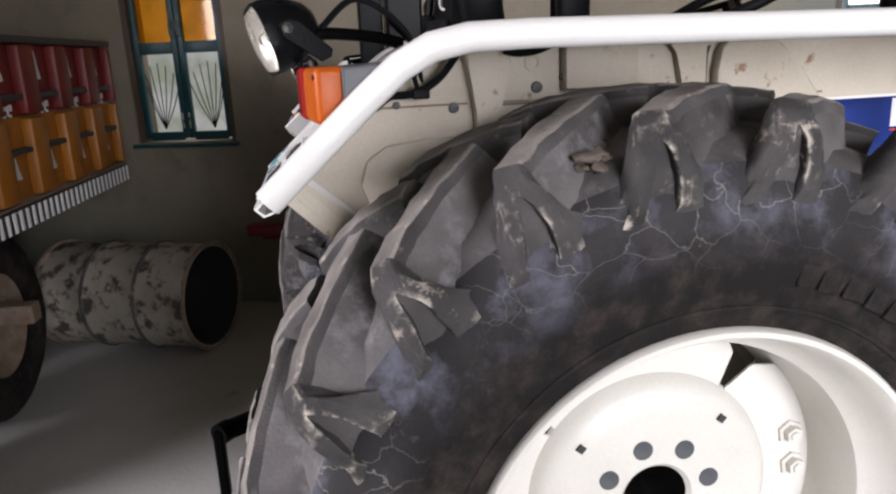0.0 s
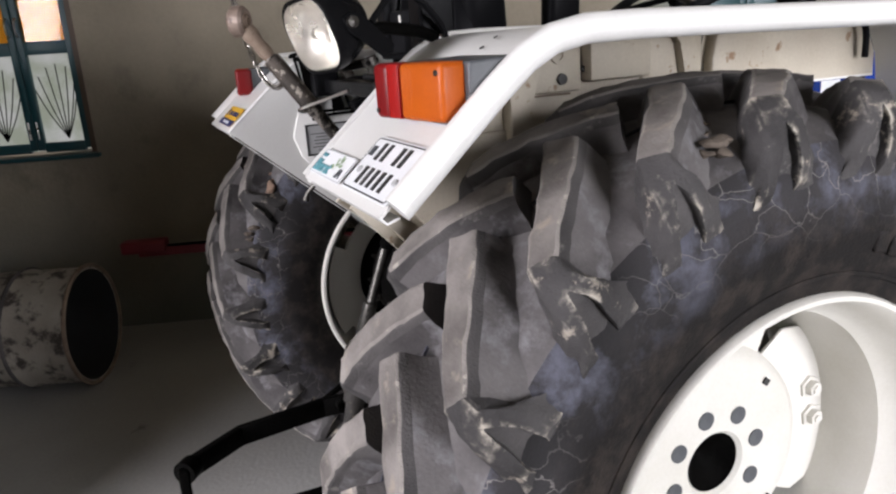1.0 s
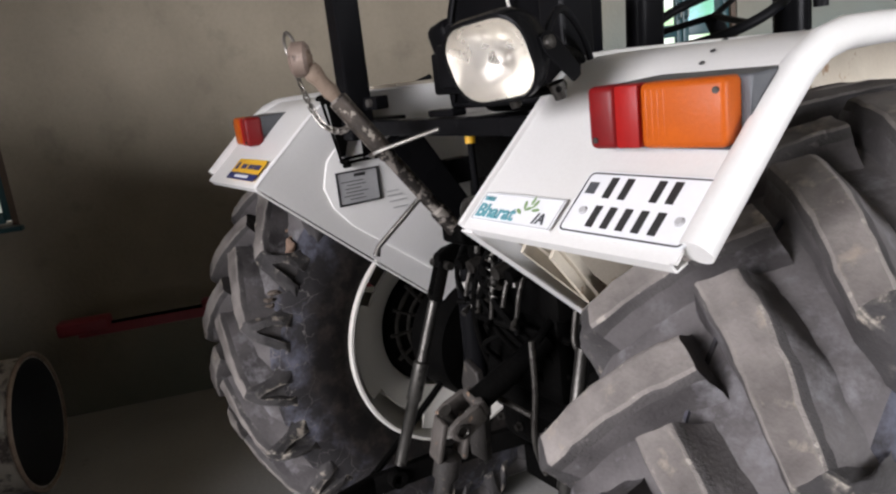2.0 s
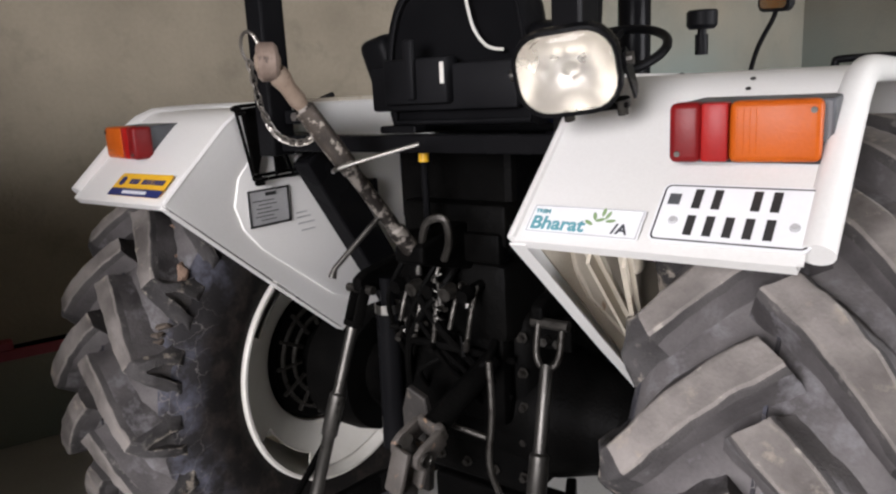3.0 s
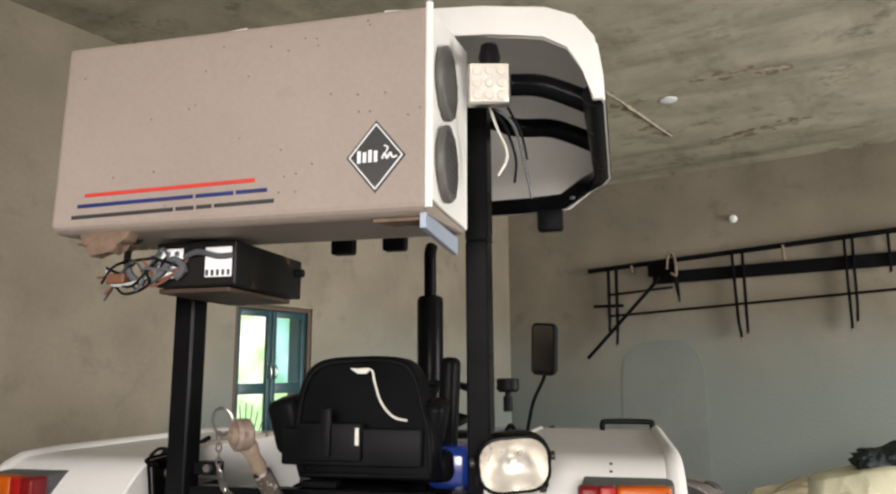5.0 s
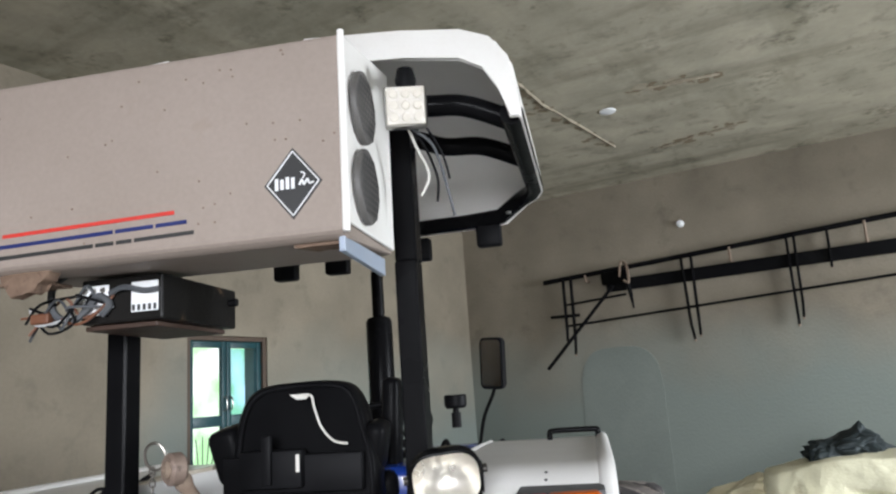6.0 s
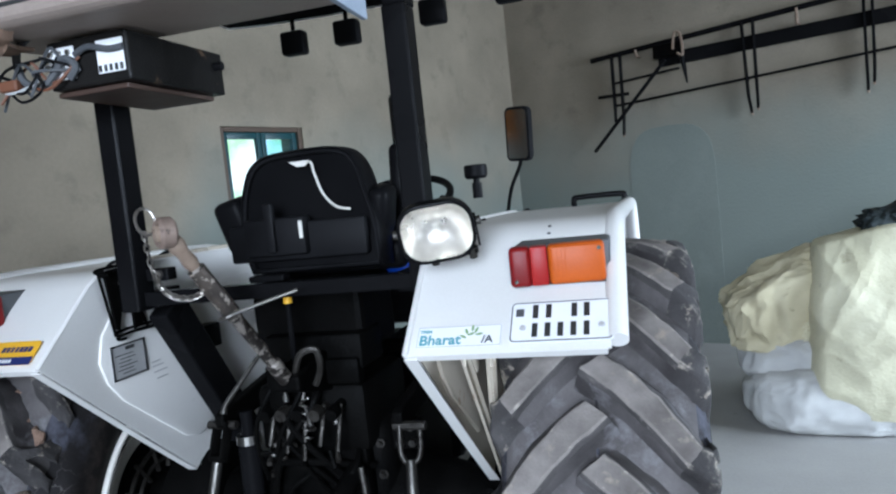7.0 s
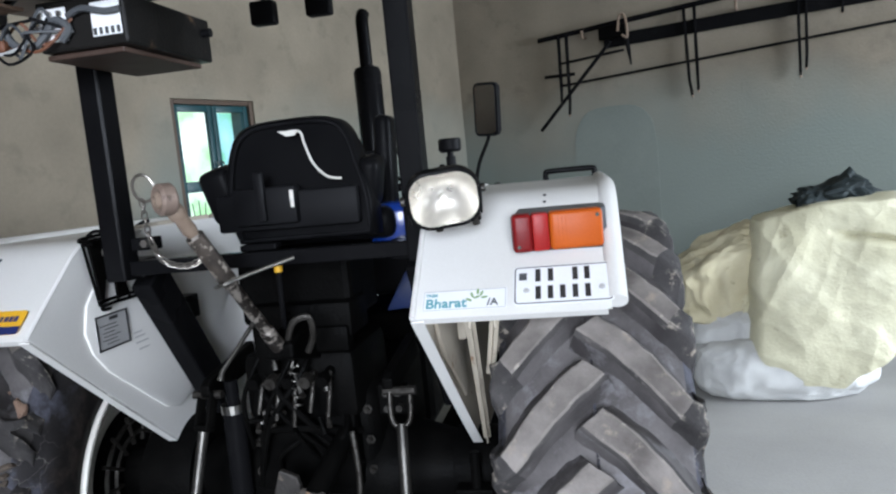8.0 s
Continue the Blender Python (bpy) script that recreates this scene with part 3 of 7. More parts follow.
def carcass(x):
    """Radius of the tread's base at x from the tyre's middle."""
    t = abs(x) / 0.205
    return 0.694 - 0.024 * t ** 2 - 0.022 * t ** 6


def tyre_profile(side):
    """Cross-section from one bead to the other; the bead towards the tractor sits on the deeper flange of the rim."""
    half = [(0.0, carcass(0)), (0.06, carcass(0.06)), (0.12, carcass(0.12)), (0.165, carcass(0.165)), (0.195, 0.648), (0.213, 0.622), (0.222, 0.575), (0.221, 0.525),
            (0.212, 0.48), (0.200, 0.445), (0.192, 0.425), (0.186, 0.405), (0.172, 0.385)]
    near = [(-x - 0.028 * min(1, max(0, (0.56 - r) / 0.12)), r) for x, r in half[:0:-1]]
    return [(side * x, r) for x, r in near + half]


def lug_mesh(side, seed):
    """One tread lug: a curved bar from the tyre's middle over the shoulder and down the sidewall, with a hollow triangle in its nose."""
    bm = B()
    # along the bar: x, top radius, base x, base radius, angle, half width
    path = [(-0.006, 0.748, -0.006, 0.676, -13.7, 0.0285), (0.020, 0.748, 0.020, 0.676, -12.2, 0.0285), (0.060, 0.747, 0.060, 0.672, -9.6, 0.0275), (0.105, 0.745, 0.104, 0.664, -5.9, 0.0265),
            (0.150, 0.741, 0.145, 0.648, -1.6, 0.0250), (0.183, 0.733, 0.170, 0.634, 1.5, 0.0250), (0.206, 0.718, 0.185, 0.626, 2.3, 0.0280),
            (0.219, 0.700, 0.193, 0.630, 2.2, 0.0325), (0.226, 0.680, 0.203, 0.618, 2.1, 0.0370), (0.228, 0.650, 0.210, 0.600, 2.3, 0.0400), (0.227, 0.614, 0.212, 0.585, 3.1, 0.0400), (0.221, 0.598, 0.213, 0.582, 3.4, 0.0340)]
    rings = []
    for i, (x, rt, xb, rb, th, w) in enumerate(path):
        pit = {7: 0.06, 8: 0.30, 9: 0.52, 10: 0.66, 11: 0.74}.get(i, 0.0)
        deep = {8: 0.013, 9: 0.017, 10: 0.014, 11: 0.010}.get(i, 0.0)
        skew = 0.80 if i < 5 else 0.80 * max(0, (8 - i)) / 4
        arc = 0.62 if i < 5 else min(0.62 + 0.1 * (i - 4), 0.9)
        a0 = pit if pit else 0.5
        wide = {6: 2.3, 7: 2.3, 8: 2.1, 9: 1.8, 10: 1.55, 11: 1.35}.get(i, 2.2)
        ring = []
        for u, lift in ((-wide, 0), (-1.66, 0.40), (-1.24, 0.78), (-1.0, 0.96), (-0.82, 1), (-a0, 1), (-a0 * 0.9, 2), (a0 * 0.9, 2), (a0, 1), (0.82, 1), (1.0, 0.96), (1.24, 0.78), (1.66, 0.40), (wide, 0)):
            k = min(lift, 1)
            u = math.copysign(1 + (abs(u) - 1) * min(1, (wide - 1) / 1.2), u) if 1 < abs(u) < wide else u
            xx, rr = xb + (x - xb) * k, rb + (rt - rb) * k
            if lift == 2 and deep:
                xx -= deep
                rr -= deep * 0.3
            ang = radians(th) + u * w / rr * arc
            xx -= u * w * skew
            ring.append(bm.verts.new((side * xx, rr * math.cos(ang), rr * math.sin(ang))))
        rings.append(ring)
    # worn grey top; flanks darker, their shadow and dirt put into the colour
    for i, (a, b) in enumerate(zip(rings, rings[1:])):
        for j in range(13):
            kind = (4, 4, 1, 2, 0, 0, 0, 0, 0, 2, 1, 4, 4)[j] if i < 5 else 1 if j == 6 and i > 6 else 3
            bm.faces.new((a[j], a[j + 1], b[j + 1], b[j])).material_index = kind
    bm.faces.new(rings[0]).material_index = 1
    bm.faces.new(rings[-1]).material_index = 3
    bmesh.ops.subdivide_edges(bm, edges=bm.edges[:], cuts=2, use_grid_fill=True)
    o = Vector((seed * 3.7, seed, 0))
    for v in bm.verts:
        p = v.co * 26 + o
        v.co += 0.0035 * noise.noise_vector(p) + 0.0016 * noise.noise_vector(p * 3.1)
    bmesh.ops.recalc_face_normals(bm, faces=bm.faces[:])
    me = bpy.data.meshes.new("tread_lug")
    bm.to_mesh(me)
    bm.free()
    me.materials.append(LUG)
    me.materials.append(FLANK)
    me.materials.append(EDGE)
    me.materials.append(NOSE)
    me.materials.append(TREAD)
    me.polygons.foreach_set("use_smooth", [True] * len(me.polygons))
    me.set_sharp_from_angle(angle=radians(48))
    return me


LUGS = {h: [lug_mesh(h, k) for k in range(3)] for h in (1, -1)}


def rear_wheel(side):
    """side: 1 right, -1 left. Tyre with its lugs, then rim with disc, holes and nuts."""
    m = pose(side * 0.820, AXLE[0], AXLE[1])
    tyre = part("rear_tyre", lathe(B(), tyre_profile(side), 96), RUBBER, tractor, "large dusty black lugged tyre with cracked sidewall and dried mud", True, m)
    # the band between the lugs is dustier than the sidewalls
    tyre.data.materials.append(TREAD)
    for f in tyre.data.polygons:
        f.material_index = 1 if abs(f.center.x) < 0.2 and f.center.yz.length > 0.63 else 0
    for half in (1, -1):
        for k in range(22):
            a = (97.6 if side > 0 else 105.3) + 360 / 22 * (k + (0 if half == side else 0.5))
            part("tread_lug", None, None, tyre, share=LUGS[half][k * 5 % 3], at=pose(0, 0, 0, a))
    part("tread_seam", lathe(B(), [(-0.004, carcass(0) - 0.004), (-0.0025, carcass(0) + 0.004), (0.0025, carcass(0) + 0.004), (0.004, carcass(0) - 0.004)], 96), RUBBER, tyre, smooth=True)
    # mould lines round the sidewall
    for r, x in ((0.436, 0.1965),):
        for s in (1, -1):
            part("sidewall_rib", lathe(B(), [(s * (x - 0.004), r + 0.006), (s * (x + 0.003), r + 0.003), (s * (x + 0.003), r - 0.003), (s * (x - 0.004), r - 0.006)], 72), RUBBER, tyre, smooth=True)
    # raised sidewall lettering, worn past reading: plain bars
    for ang, r, w in ((57, 0.487, 0.030), (61.5, 0.488, 0.036), (66.5, 0.490, 0.040), (72, 0.490, 0.034), (76.5, 0.492, 0.028), (246, 0.49, 0.036), (252, 0.49, 0.03), (258, 0.49, 0.036)):
        for s in (1, -1):
            bm = box(B(), (s * 0.2150, 0, r), (0.008, w, 0.036), 0.004)
            part("sidewall_mark", bm, RUBBER, tyre, at=pose(0, 0, 0, ang - 90))
    prof = [(0.192, 0.385), (0.198, 0.389), (0.198, 0.397), (0.192, 0.401), (0.180, 0.402), (0.165, 0.402), (0.158, 0.386), (0.120, 0.376), (0.095, 0.352), (0.0, 0.348), (-0.095, 0.352), (-0.120, 0.376),
            (-0.158, 0.386), (-0.165, 0.402), (-0.180, 0.402), (-0.192, 0.401), (-0.198, 0.397), (-0.198, 0.389), (-0.192, 0.385), (-0.152, 0.374), (-0.116, 0.366), (-0.092, 0.342), (0.0, 0.338), (0.092, 0.342), (0.116, 0.366), (0.152, 0.374)]
    # the well is deeper towards the tractor
    prof = [(x * side - (0.028 * side if x < -0.16 else 0.0), r - (0.020 if -0.13 < x < -0.02 else 0.008 if -0.155 < x <= -0.13 else 0.0)) for x, r in prof]
    rim = part("rear_rim", lathe(B(), prof, 96, closed=True), CREAM, tractor, "cream-white painted steel wheel rim", True, m)
    # dished disc with lobes, its face a little outside the middle of the rim
    d = side
    bm = lathe(B(), [(d * -0.004, 0.062), (d * 0.004, 0.070), (d * 0.004, 0.165), (d * 0.000, 0.205), (d * -0.014, 0.228), (d * -0.040, 0.238), (d * -0.046, 0.232), (d * -0.022, 0.220), (d * -0.010, 0.200), (d * -0.006, 0.070)], 72, closed=True)
    disc = part("wheel_disc", bm, CREAM, rim, "dished white wheel centre with round bolt holes", True)
    for k in range(8):
        a = 2 * math.pi * (k + 0.35) / 8
        bm = lathe(B(), [(d * 0.0045, 0.0), (d * 0.0065, 0.0155), (d * 0.0065, 0.0185), (d * 0.003, 0.0185)], 20)
        part("bolt_hole", bm, GREY_PLASTIC, rim, smooth=True, at=pose(0, 0.106 * math.cos(a), 0.106 * math.sin(a)))
    # conical back of the disc with four lobes reaching out to the rim's flange
    bm = B()
    steps = 96
    ring = []
    for k in range(steps):
        a = 2 * math.pi * k / steps
        gap = abs(math.degrees(a) % 90 - 45) < 20
        ring.append([bm.verts.new((d * x, r * math.cos(a), r * math.sin(a))) for x, r in ((-0.122, 0.232), (-0.136, 0.250), (-0.158, 0.285), (-0.166, 0.303), (-0.178, 0.322 if gap else 0.334), (-0.192, 0.366))] + [gap])
    for a, b in zip(ring, ring[1:] + ring[:1]):
        for j in range(4 if a[6] and b[6] else 5):
            bm.faces.new((a[j], a[j + 1], b[j + 1], b[j]))
    bmesh.ops.delete(bm, geom=[v for v in bm.verts if not v.link_faces], context="VERTS")
    bmesh.ops.solidify(bm, geom=bm.faces[:], thickness=0.006)
    part("disc_back", bm, CREAM, rim, "white lobed back of the wheel centre", True)
    part("brake_shield", lathe(B(), [(d * -0.124, 0.085), (d * -0.132, 0.15), (d * -0.128, 0.212), (d * -0.108, 0.226), (d * -0.046, 0.218), (d * -0.046, 0.09)], 48, closed=True), IRON, rim, "oily black plate behind the wheel centre", True)
    for r in (0.135, 0.180):
        part("shield_ring", lathe(B(), [(d * -0.128, r - 0.008), (d * -0.140, r - 0.004), (d * -0.140, r + 0.004), (d * -0.128, r + 0.008)], 40), GRIMY, rim, smooth=True)
    for k in range(14):
        part("shield_rib", box(B(), (d * -0.132, 0, 0.155), (0.018, 0.011, 0.10), 0.004), GRIMY, rim, smooth=True, at=pose(0, 0, 0, 360 / 14 * k + 12))
    part("hub", lathe(B(), [(d * -0.06, 0.0), (d * -0.02, 0.05), (d * -0.004, 0.061), (d * -0.10, 0.075)], 40), IRON, rim, "dark hub end inside the wheel centre", True)
    for k in range(4):
        a = 8 + 90 * k
        bm = B()
        prism(bm, [(-0.155, 0.160), (0.155, 0.160), (0.195, 0.230), (0.185, 0.275), (0.120, 0.322), (0.06, 0.340), (-0.06, 0.340), (-0.120, 0.322), (-0.185, 0.275), (-0.195, 0.230)], "x", d * -0.040, d * -0.032, 0.002)
        part("disc_lobe", bm, CREAM, rim, at=pose(0, 0, 0, a))
        for s in (-0.035, 0.035):
            bm = lathe(B(), [(d * -0.036, 0.0), (d * -0.008, 0.0), (d * -0.008, 0.010), (d * -0.012, 0.011), (d * -0.012, 0.017), (d * -0.026, 0.018), (d * -0.026, 0.026), (d * -0.036, 0.027)][1:], 6)
            part("rim_nut", bm, CREAM, rim, "painted hexagonal nut", at=pose(0, 0, 0, a) @ pose(0, s, 0.296))
        bm = box(B(), (d * 0.005, 0, 0.190), (0.003, 0.014, 0.014))
        part("square_hole", bm, INK, rim, at=pose(0, 0, 0, a + 42))
    return tyre


rear_wheel(1)
rear_wheel(-1)

# dried mud clods stuck between the lugs of the tyres
rng = random.Random(11)
for sx, th, r0, n in ((0.955, 108, 0.682, 16), (0.935, 105, 0.684, 12), (-0.66, 157, 0.66, 8)):
    bm = B()
    for k in range(n):
        a = radians(th + rng.uniform(-2.5, 2.5))
        r = r0 + rng.uniform(-0.015, 0.012)
        c = Vector((sx + rng.uniform(-0.04, 0.04), AXLE[0] + r * math.cos(a), AXLE[1] + r * math.sin(a)))
        bmesh.ops.create_icosphere(bm, subdivisions=2, radius=rng.uniform(0.004, 0.014), matrix=Matrix.Translation(c) @ pose(0, 0, 0, 0, 0, rng.uniform(0, 90)) @ Matrix.Diagonal((1.6, 1.1, 0.6, 1)))
    for v in bm.verts:
        v.co += 0.007 * noise.noise_vector(v.co * 70)
    tagged(part("mud_clod", bm, MUD, tractor, "pale dried mud stuck to the tyre", True), kind="stuff")
# caked reddish soil lying in the gap between two lugs of the left tyre
bm = B()
for x, th, rx, rt, rr in ((-0.735, 136.5, 0.042, 0.055, 0.672), (-0.690, 140.0, 0.036, 0.050, 0.664), (-0.655, 144.5, 0.034, 0.046, 0.650), (-0.755, 133.0, 0.026, 0.034, 0.676)):
    a = radians(th)
    m = Matrix.Translation((x, AXLE[0] + rr * math.cos(a), AXLE[1] + rr * math.sin(a))) @ pose(0, 0, 0, th - 90) @ Matrix.Diagonal((rx, rt, 0.018, 1))
    bmesh.ops.create_icosphere(bm, subdivisions=4, radius=1.0, matrix=m)
for v in bm.verts:
    v.co += 0.016 * noise.noise_vector(v.co * 38) + 0.006 * noise.noise_vector(v.co * 110)
part("caked_soil", bm, SOIL, tractor, "reddish dried soil caked between the lugs", True)

# ---- mudguards
SLOPE = [(-0.910, 1.353), (-0.885, 1.376), (-0.72, 1.525), (-0.68, 1.556), (-0.645, 1.574), (-0.600, 1.583), (-0.54, 1.585)]
CROWN = SLOPE + [(-0.2, 1.582), (0.20, 1.578), (0.42, 1.573), (0.50, 1.560), (0.555, 1.54), (0.585, 1.48), (0.60, 1.40), (0.60, 1.05)]


def mudguard(s):
    # the left guard sits a little lower towards the front
    low = [(y, z - (0.026 * min(1, max(0, (y + 0.74) / 0.14)) if s < 0 else 0.0)) for y, z in CROWN]
    skin_rows = [[(s * x, y, z) for x in (0.468, 0.62, 0.78, 0.870)] for y, z in low]
    guard = part("mudguard", sheet(B(), skin_rows, 0.004), WHITE, tractor, "white painted steel mudguard with a tubular outer edge", True)
    # inner wall down to the axle
    wall = low[:-2] + [(0.588, 1.42), (0.275, 1.42), (0.21, 0.80), (-0.14, 0.78), (-0.28, 0.815)]
    bm = prism(B(), wall, "x", s * 0.457, s * 0.463)
    inner = part("mudguard_wall", bm, WHITE, tractor, "white inner wall of the mudguard with a pressed panel")
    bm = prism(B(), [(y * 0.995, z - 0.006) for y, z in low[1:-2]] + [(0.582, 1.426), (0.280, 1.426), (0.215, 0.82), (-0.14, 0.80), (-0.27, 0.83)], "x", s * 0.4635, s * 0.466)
    part("arch_lining", bm, SHADE_CREAM, inner, "dusty cream wheel side of the wall, toned down for shade")
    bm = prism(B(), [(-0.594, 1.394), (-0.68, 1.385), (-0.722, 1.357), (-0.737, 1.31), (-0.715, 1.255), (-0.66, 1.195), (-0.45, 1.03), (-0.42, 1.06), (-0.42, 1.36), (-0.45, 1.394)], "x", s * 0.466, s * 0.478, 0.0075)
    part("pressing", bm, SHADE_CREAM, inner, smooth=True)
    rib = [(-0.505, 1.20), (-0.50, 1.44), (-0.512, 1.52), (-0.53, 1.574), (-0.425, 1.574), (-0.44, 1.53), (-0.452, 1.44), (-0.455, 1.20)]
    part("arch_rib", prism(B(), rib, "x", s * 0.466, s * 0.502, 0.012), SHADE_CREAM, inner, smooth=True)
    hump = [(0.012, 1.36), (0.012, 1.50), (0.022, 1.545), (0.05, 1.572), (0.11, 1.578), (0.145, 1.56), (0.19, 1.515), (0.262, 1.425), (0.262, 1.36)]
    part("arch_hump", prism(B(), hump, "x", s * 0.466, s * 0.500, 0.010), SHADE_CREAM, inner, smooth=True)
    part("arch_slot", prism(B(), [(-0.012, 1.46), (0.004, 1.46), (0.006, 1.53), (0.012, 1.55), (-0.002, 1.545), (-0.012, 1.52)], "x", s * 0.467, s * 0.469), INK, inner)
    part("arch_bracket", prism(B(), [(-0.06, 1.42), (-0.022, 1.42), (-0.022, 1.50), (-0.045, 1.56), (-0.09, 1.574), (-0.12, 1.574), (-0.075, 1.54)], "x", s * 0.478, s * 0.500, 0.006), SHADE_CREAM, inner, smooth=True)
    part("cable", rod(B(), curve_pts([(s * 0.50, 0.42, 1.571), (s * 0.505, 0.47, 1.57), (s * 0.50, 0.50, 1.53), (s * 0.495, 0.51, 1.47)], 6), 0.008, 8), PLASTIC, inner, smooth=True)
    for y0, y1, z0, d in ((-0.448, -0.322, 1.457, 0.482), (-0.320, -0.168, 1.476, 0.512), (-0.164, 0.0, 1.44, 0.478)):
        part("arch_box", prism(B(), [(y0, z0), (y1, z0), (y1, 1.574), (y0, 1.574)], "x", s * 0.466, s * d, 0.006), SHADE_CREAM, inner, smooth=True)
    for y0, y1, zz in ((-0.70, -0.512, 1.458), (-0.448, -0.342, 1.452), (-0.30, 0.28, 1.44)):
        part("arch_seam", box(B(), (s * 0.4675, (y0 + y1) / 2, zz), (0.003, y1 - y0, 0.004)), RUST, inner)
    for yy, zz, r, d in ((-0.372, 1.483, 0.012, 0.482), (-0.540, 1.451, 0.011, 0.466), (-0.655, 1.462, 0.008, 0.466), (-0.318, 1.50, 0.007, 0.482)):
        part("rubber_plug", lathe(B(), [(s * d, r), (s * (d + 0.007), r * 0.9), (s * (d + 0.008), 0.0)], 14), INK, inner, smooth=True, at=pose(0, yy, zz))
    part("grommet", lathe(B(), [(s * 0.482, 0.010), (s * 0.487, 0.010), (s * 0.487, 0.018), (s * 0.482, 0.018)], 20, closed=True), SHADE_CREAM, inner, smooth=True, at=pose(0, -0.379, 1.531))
    # seam flange that stands along the inner edge
    part("seam", rod(B(), [(s * 0.463, y, z) for y, z in low[:12]], 0.007, 8), WHITE, guard, smooth=True)
    # lower folded edge of the inner wall
    edge = [(-0.906, 1.345), (-0.60, 1.082), (-0.29, 0.822), (-0.14, 0.785)]
    part("edge_fold", sheet(B(), [[(s * x, y, z) for x in (0.458, 0.486)] for y, z in edge], 0.003), WHITE, inner)
    # outer tube
    tube = [(-0.890, 1.362), (-0.878, 1.373), (-0.74, 1.499), (-0.69, 1.541), (-0.645, 1.565), (-0.59, 1.576), (-0.50, 1.578), (0.30, 1.570), (0.43, 1.565), (0.51, 1.555), (0.56, 1.50), (0.59, 1.40), (0.60, 1.05)]
    part("edge_tube", rod(B(), [(s * 0.881, y, z - (0.026 * min(1, max(0, (y + 0.74) / 0.14)) if s < 0 else 0.0)) for y, z in tube], 0.0215, 16), WHITE, guard, "thick white painted tube along the edge", True)
    # rear lip turned under
    part("rear_lip", sheet(B(), [[(s * x, -0.910 + d, 1.353 - e) for x in (0.468, 0.862)] for d, e in ((0, 0), (0.012, 0.012), (0.03, 0.006))], 0.003), WHITE, guard)
    # pressed raised panel on the inner wall
    bm = B()
    outline = [(-0.60, 1.462), (-0.655, 1.44), (-0.705, 1.39), (-0.725, 1.32), (-0.705, 1.26), (-0.655, 1.20), (-0.42, 1.02), (-0.35, 1.0), (-0.28, 1.02), (-0.10, 1.16), (0.05, 1.30), (0.08, 1.40), (0.03, 1.46)]
    prism(bm, outline, "x", s * 0.450, s * 0.458, 0.0035)
    part("pressed_panel", bm, WHITE, inner, smooth=True)
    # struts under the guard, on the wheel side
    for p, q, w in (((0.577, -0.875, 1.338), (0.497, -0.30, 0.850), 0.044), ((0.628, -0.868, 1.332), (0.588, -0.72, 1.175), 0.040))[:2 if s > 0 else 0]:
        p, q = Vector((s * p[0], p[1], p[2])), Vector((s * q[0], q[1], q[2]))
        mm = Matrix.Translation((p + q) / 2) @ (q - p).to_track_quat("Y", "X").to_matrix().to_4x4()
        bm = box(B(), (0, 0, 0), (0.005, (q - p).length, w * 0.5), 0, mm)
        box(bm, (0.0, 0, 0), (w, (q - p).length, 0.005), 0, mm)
        part("support_strut", bm, SHADE_CREAM, guard, "dusty cream angle-iron strut, toned down for shade")
    part("cable", rod(B(), curve_pts([(s * 0.50, -0.70, 1.46), (s * 0.50, -0.671, 1.481), (s * 0.51, -0.64, 1.483), (s * 0.51, -0.608, 1.490), (s * 0.51, -0.57, 1.515), (s * 0.51, -0.538, 1.555), (s * 0.50, -0.53, 1.570)], 6), 0.0075, 8), PLASTIC, guard, "black wiring loom under the guard", True)
    part("cable", rod(B(), curve_pts([(s * 0.51, -0.615, 1.488), (s * 0.515, -0.622, 1.520), (s * 0.515, -0.60, 1.548), (s * 0.51, -0.565, 1.572), (s * 0.50, -0.54, 1.572)], 6), 0.005, 8), PLASTIC, guard, smooth=True)
    part("cable_clip", box(B(), (s * 0.515, -0.612, 1.484), (0.016, 0.034, 0.020), 0.004), PLASTIC, guard)
    part("cable", rod(B(), curve_pts([(s * 0.51, -0.445, 1.558), (s * 0.515, -0.42, 1.552), (s * 0.515, -0.38, 1.555), (s * 0.515, -0.34, 1.570), (s * 0.51, -0.30, 1.582)], 6), 0.008, 8), PLASTIC, guard, smooth=True)
    return guard


guard_r, guard_l = mudguard(1), mudguard(-1)


def on_slope(s, x, d, off=0.0):
    """A pose on the sloped rear face: x across, d metres down the slope from its top bend; its z axis stands off the sheet, its y axis points up the slope."""
    a = math.atan2(1.527 - 1.378, 0.885 - 0.72)
    y, z = -0.70 - d * math.cos(a), 1.545 - d * math.sin(a)
    m = pose(x, y, z, math.degrees(a))
    return m @ pose(0, 0, 0.0045 + off)


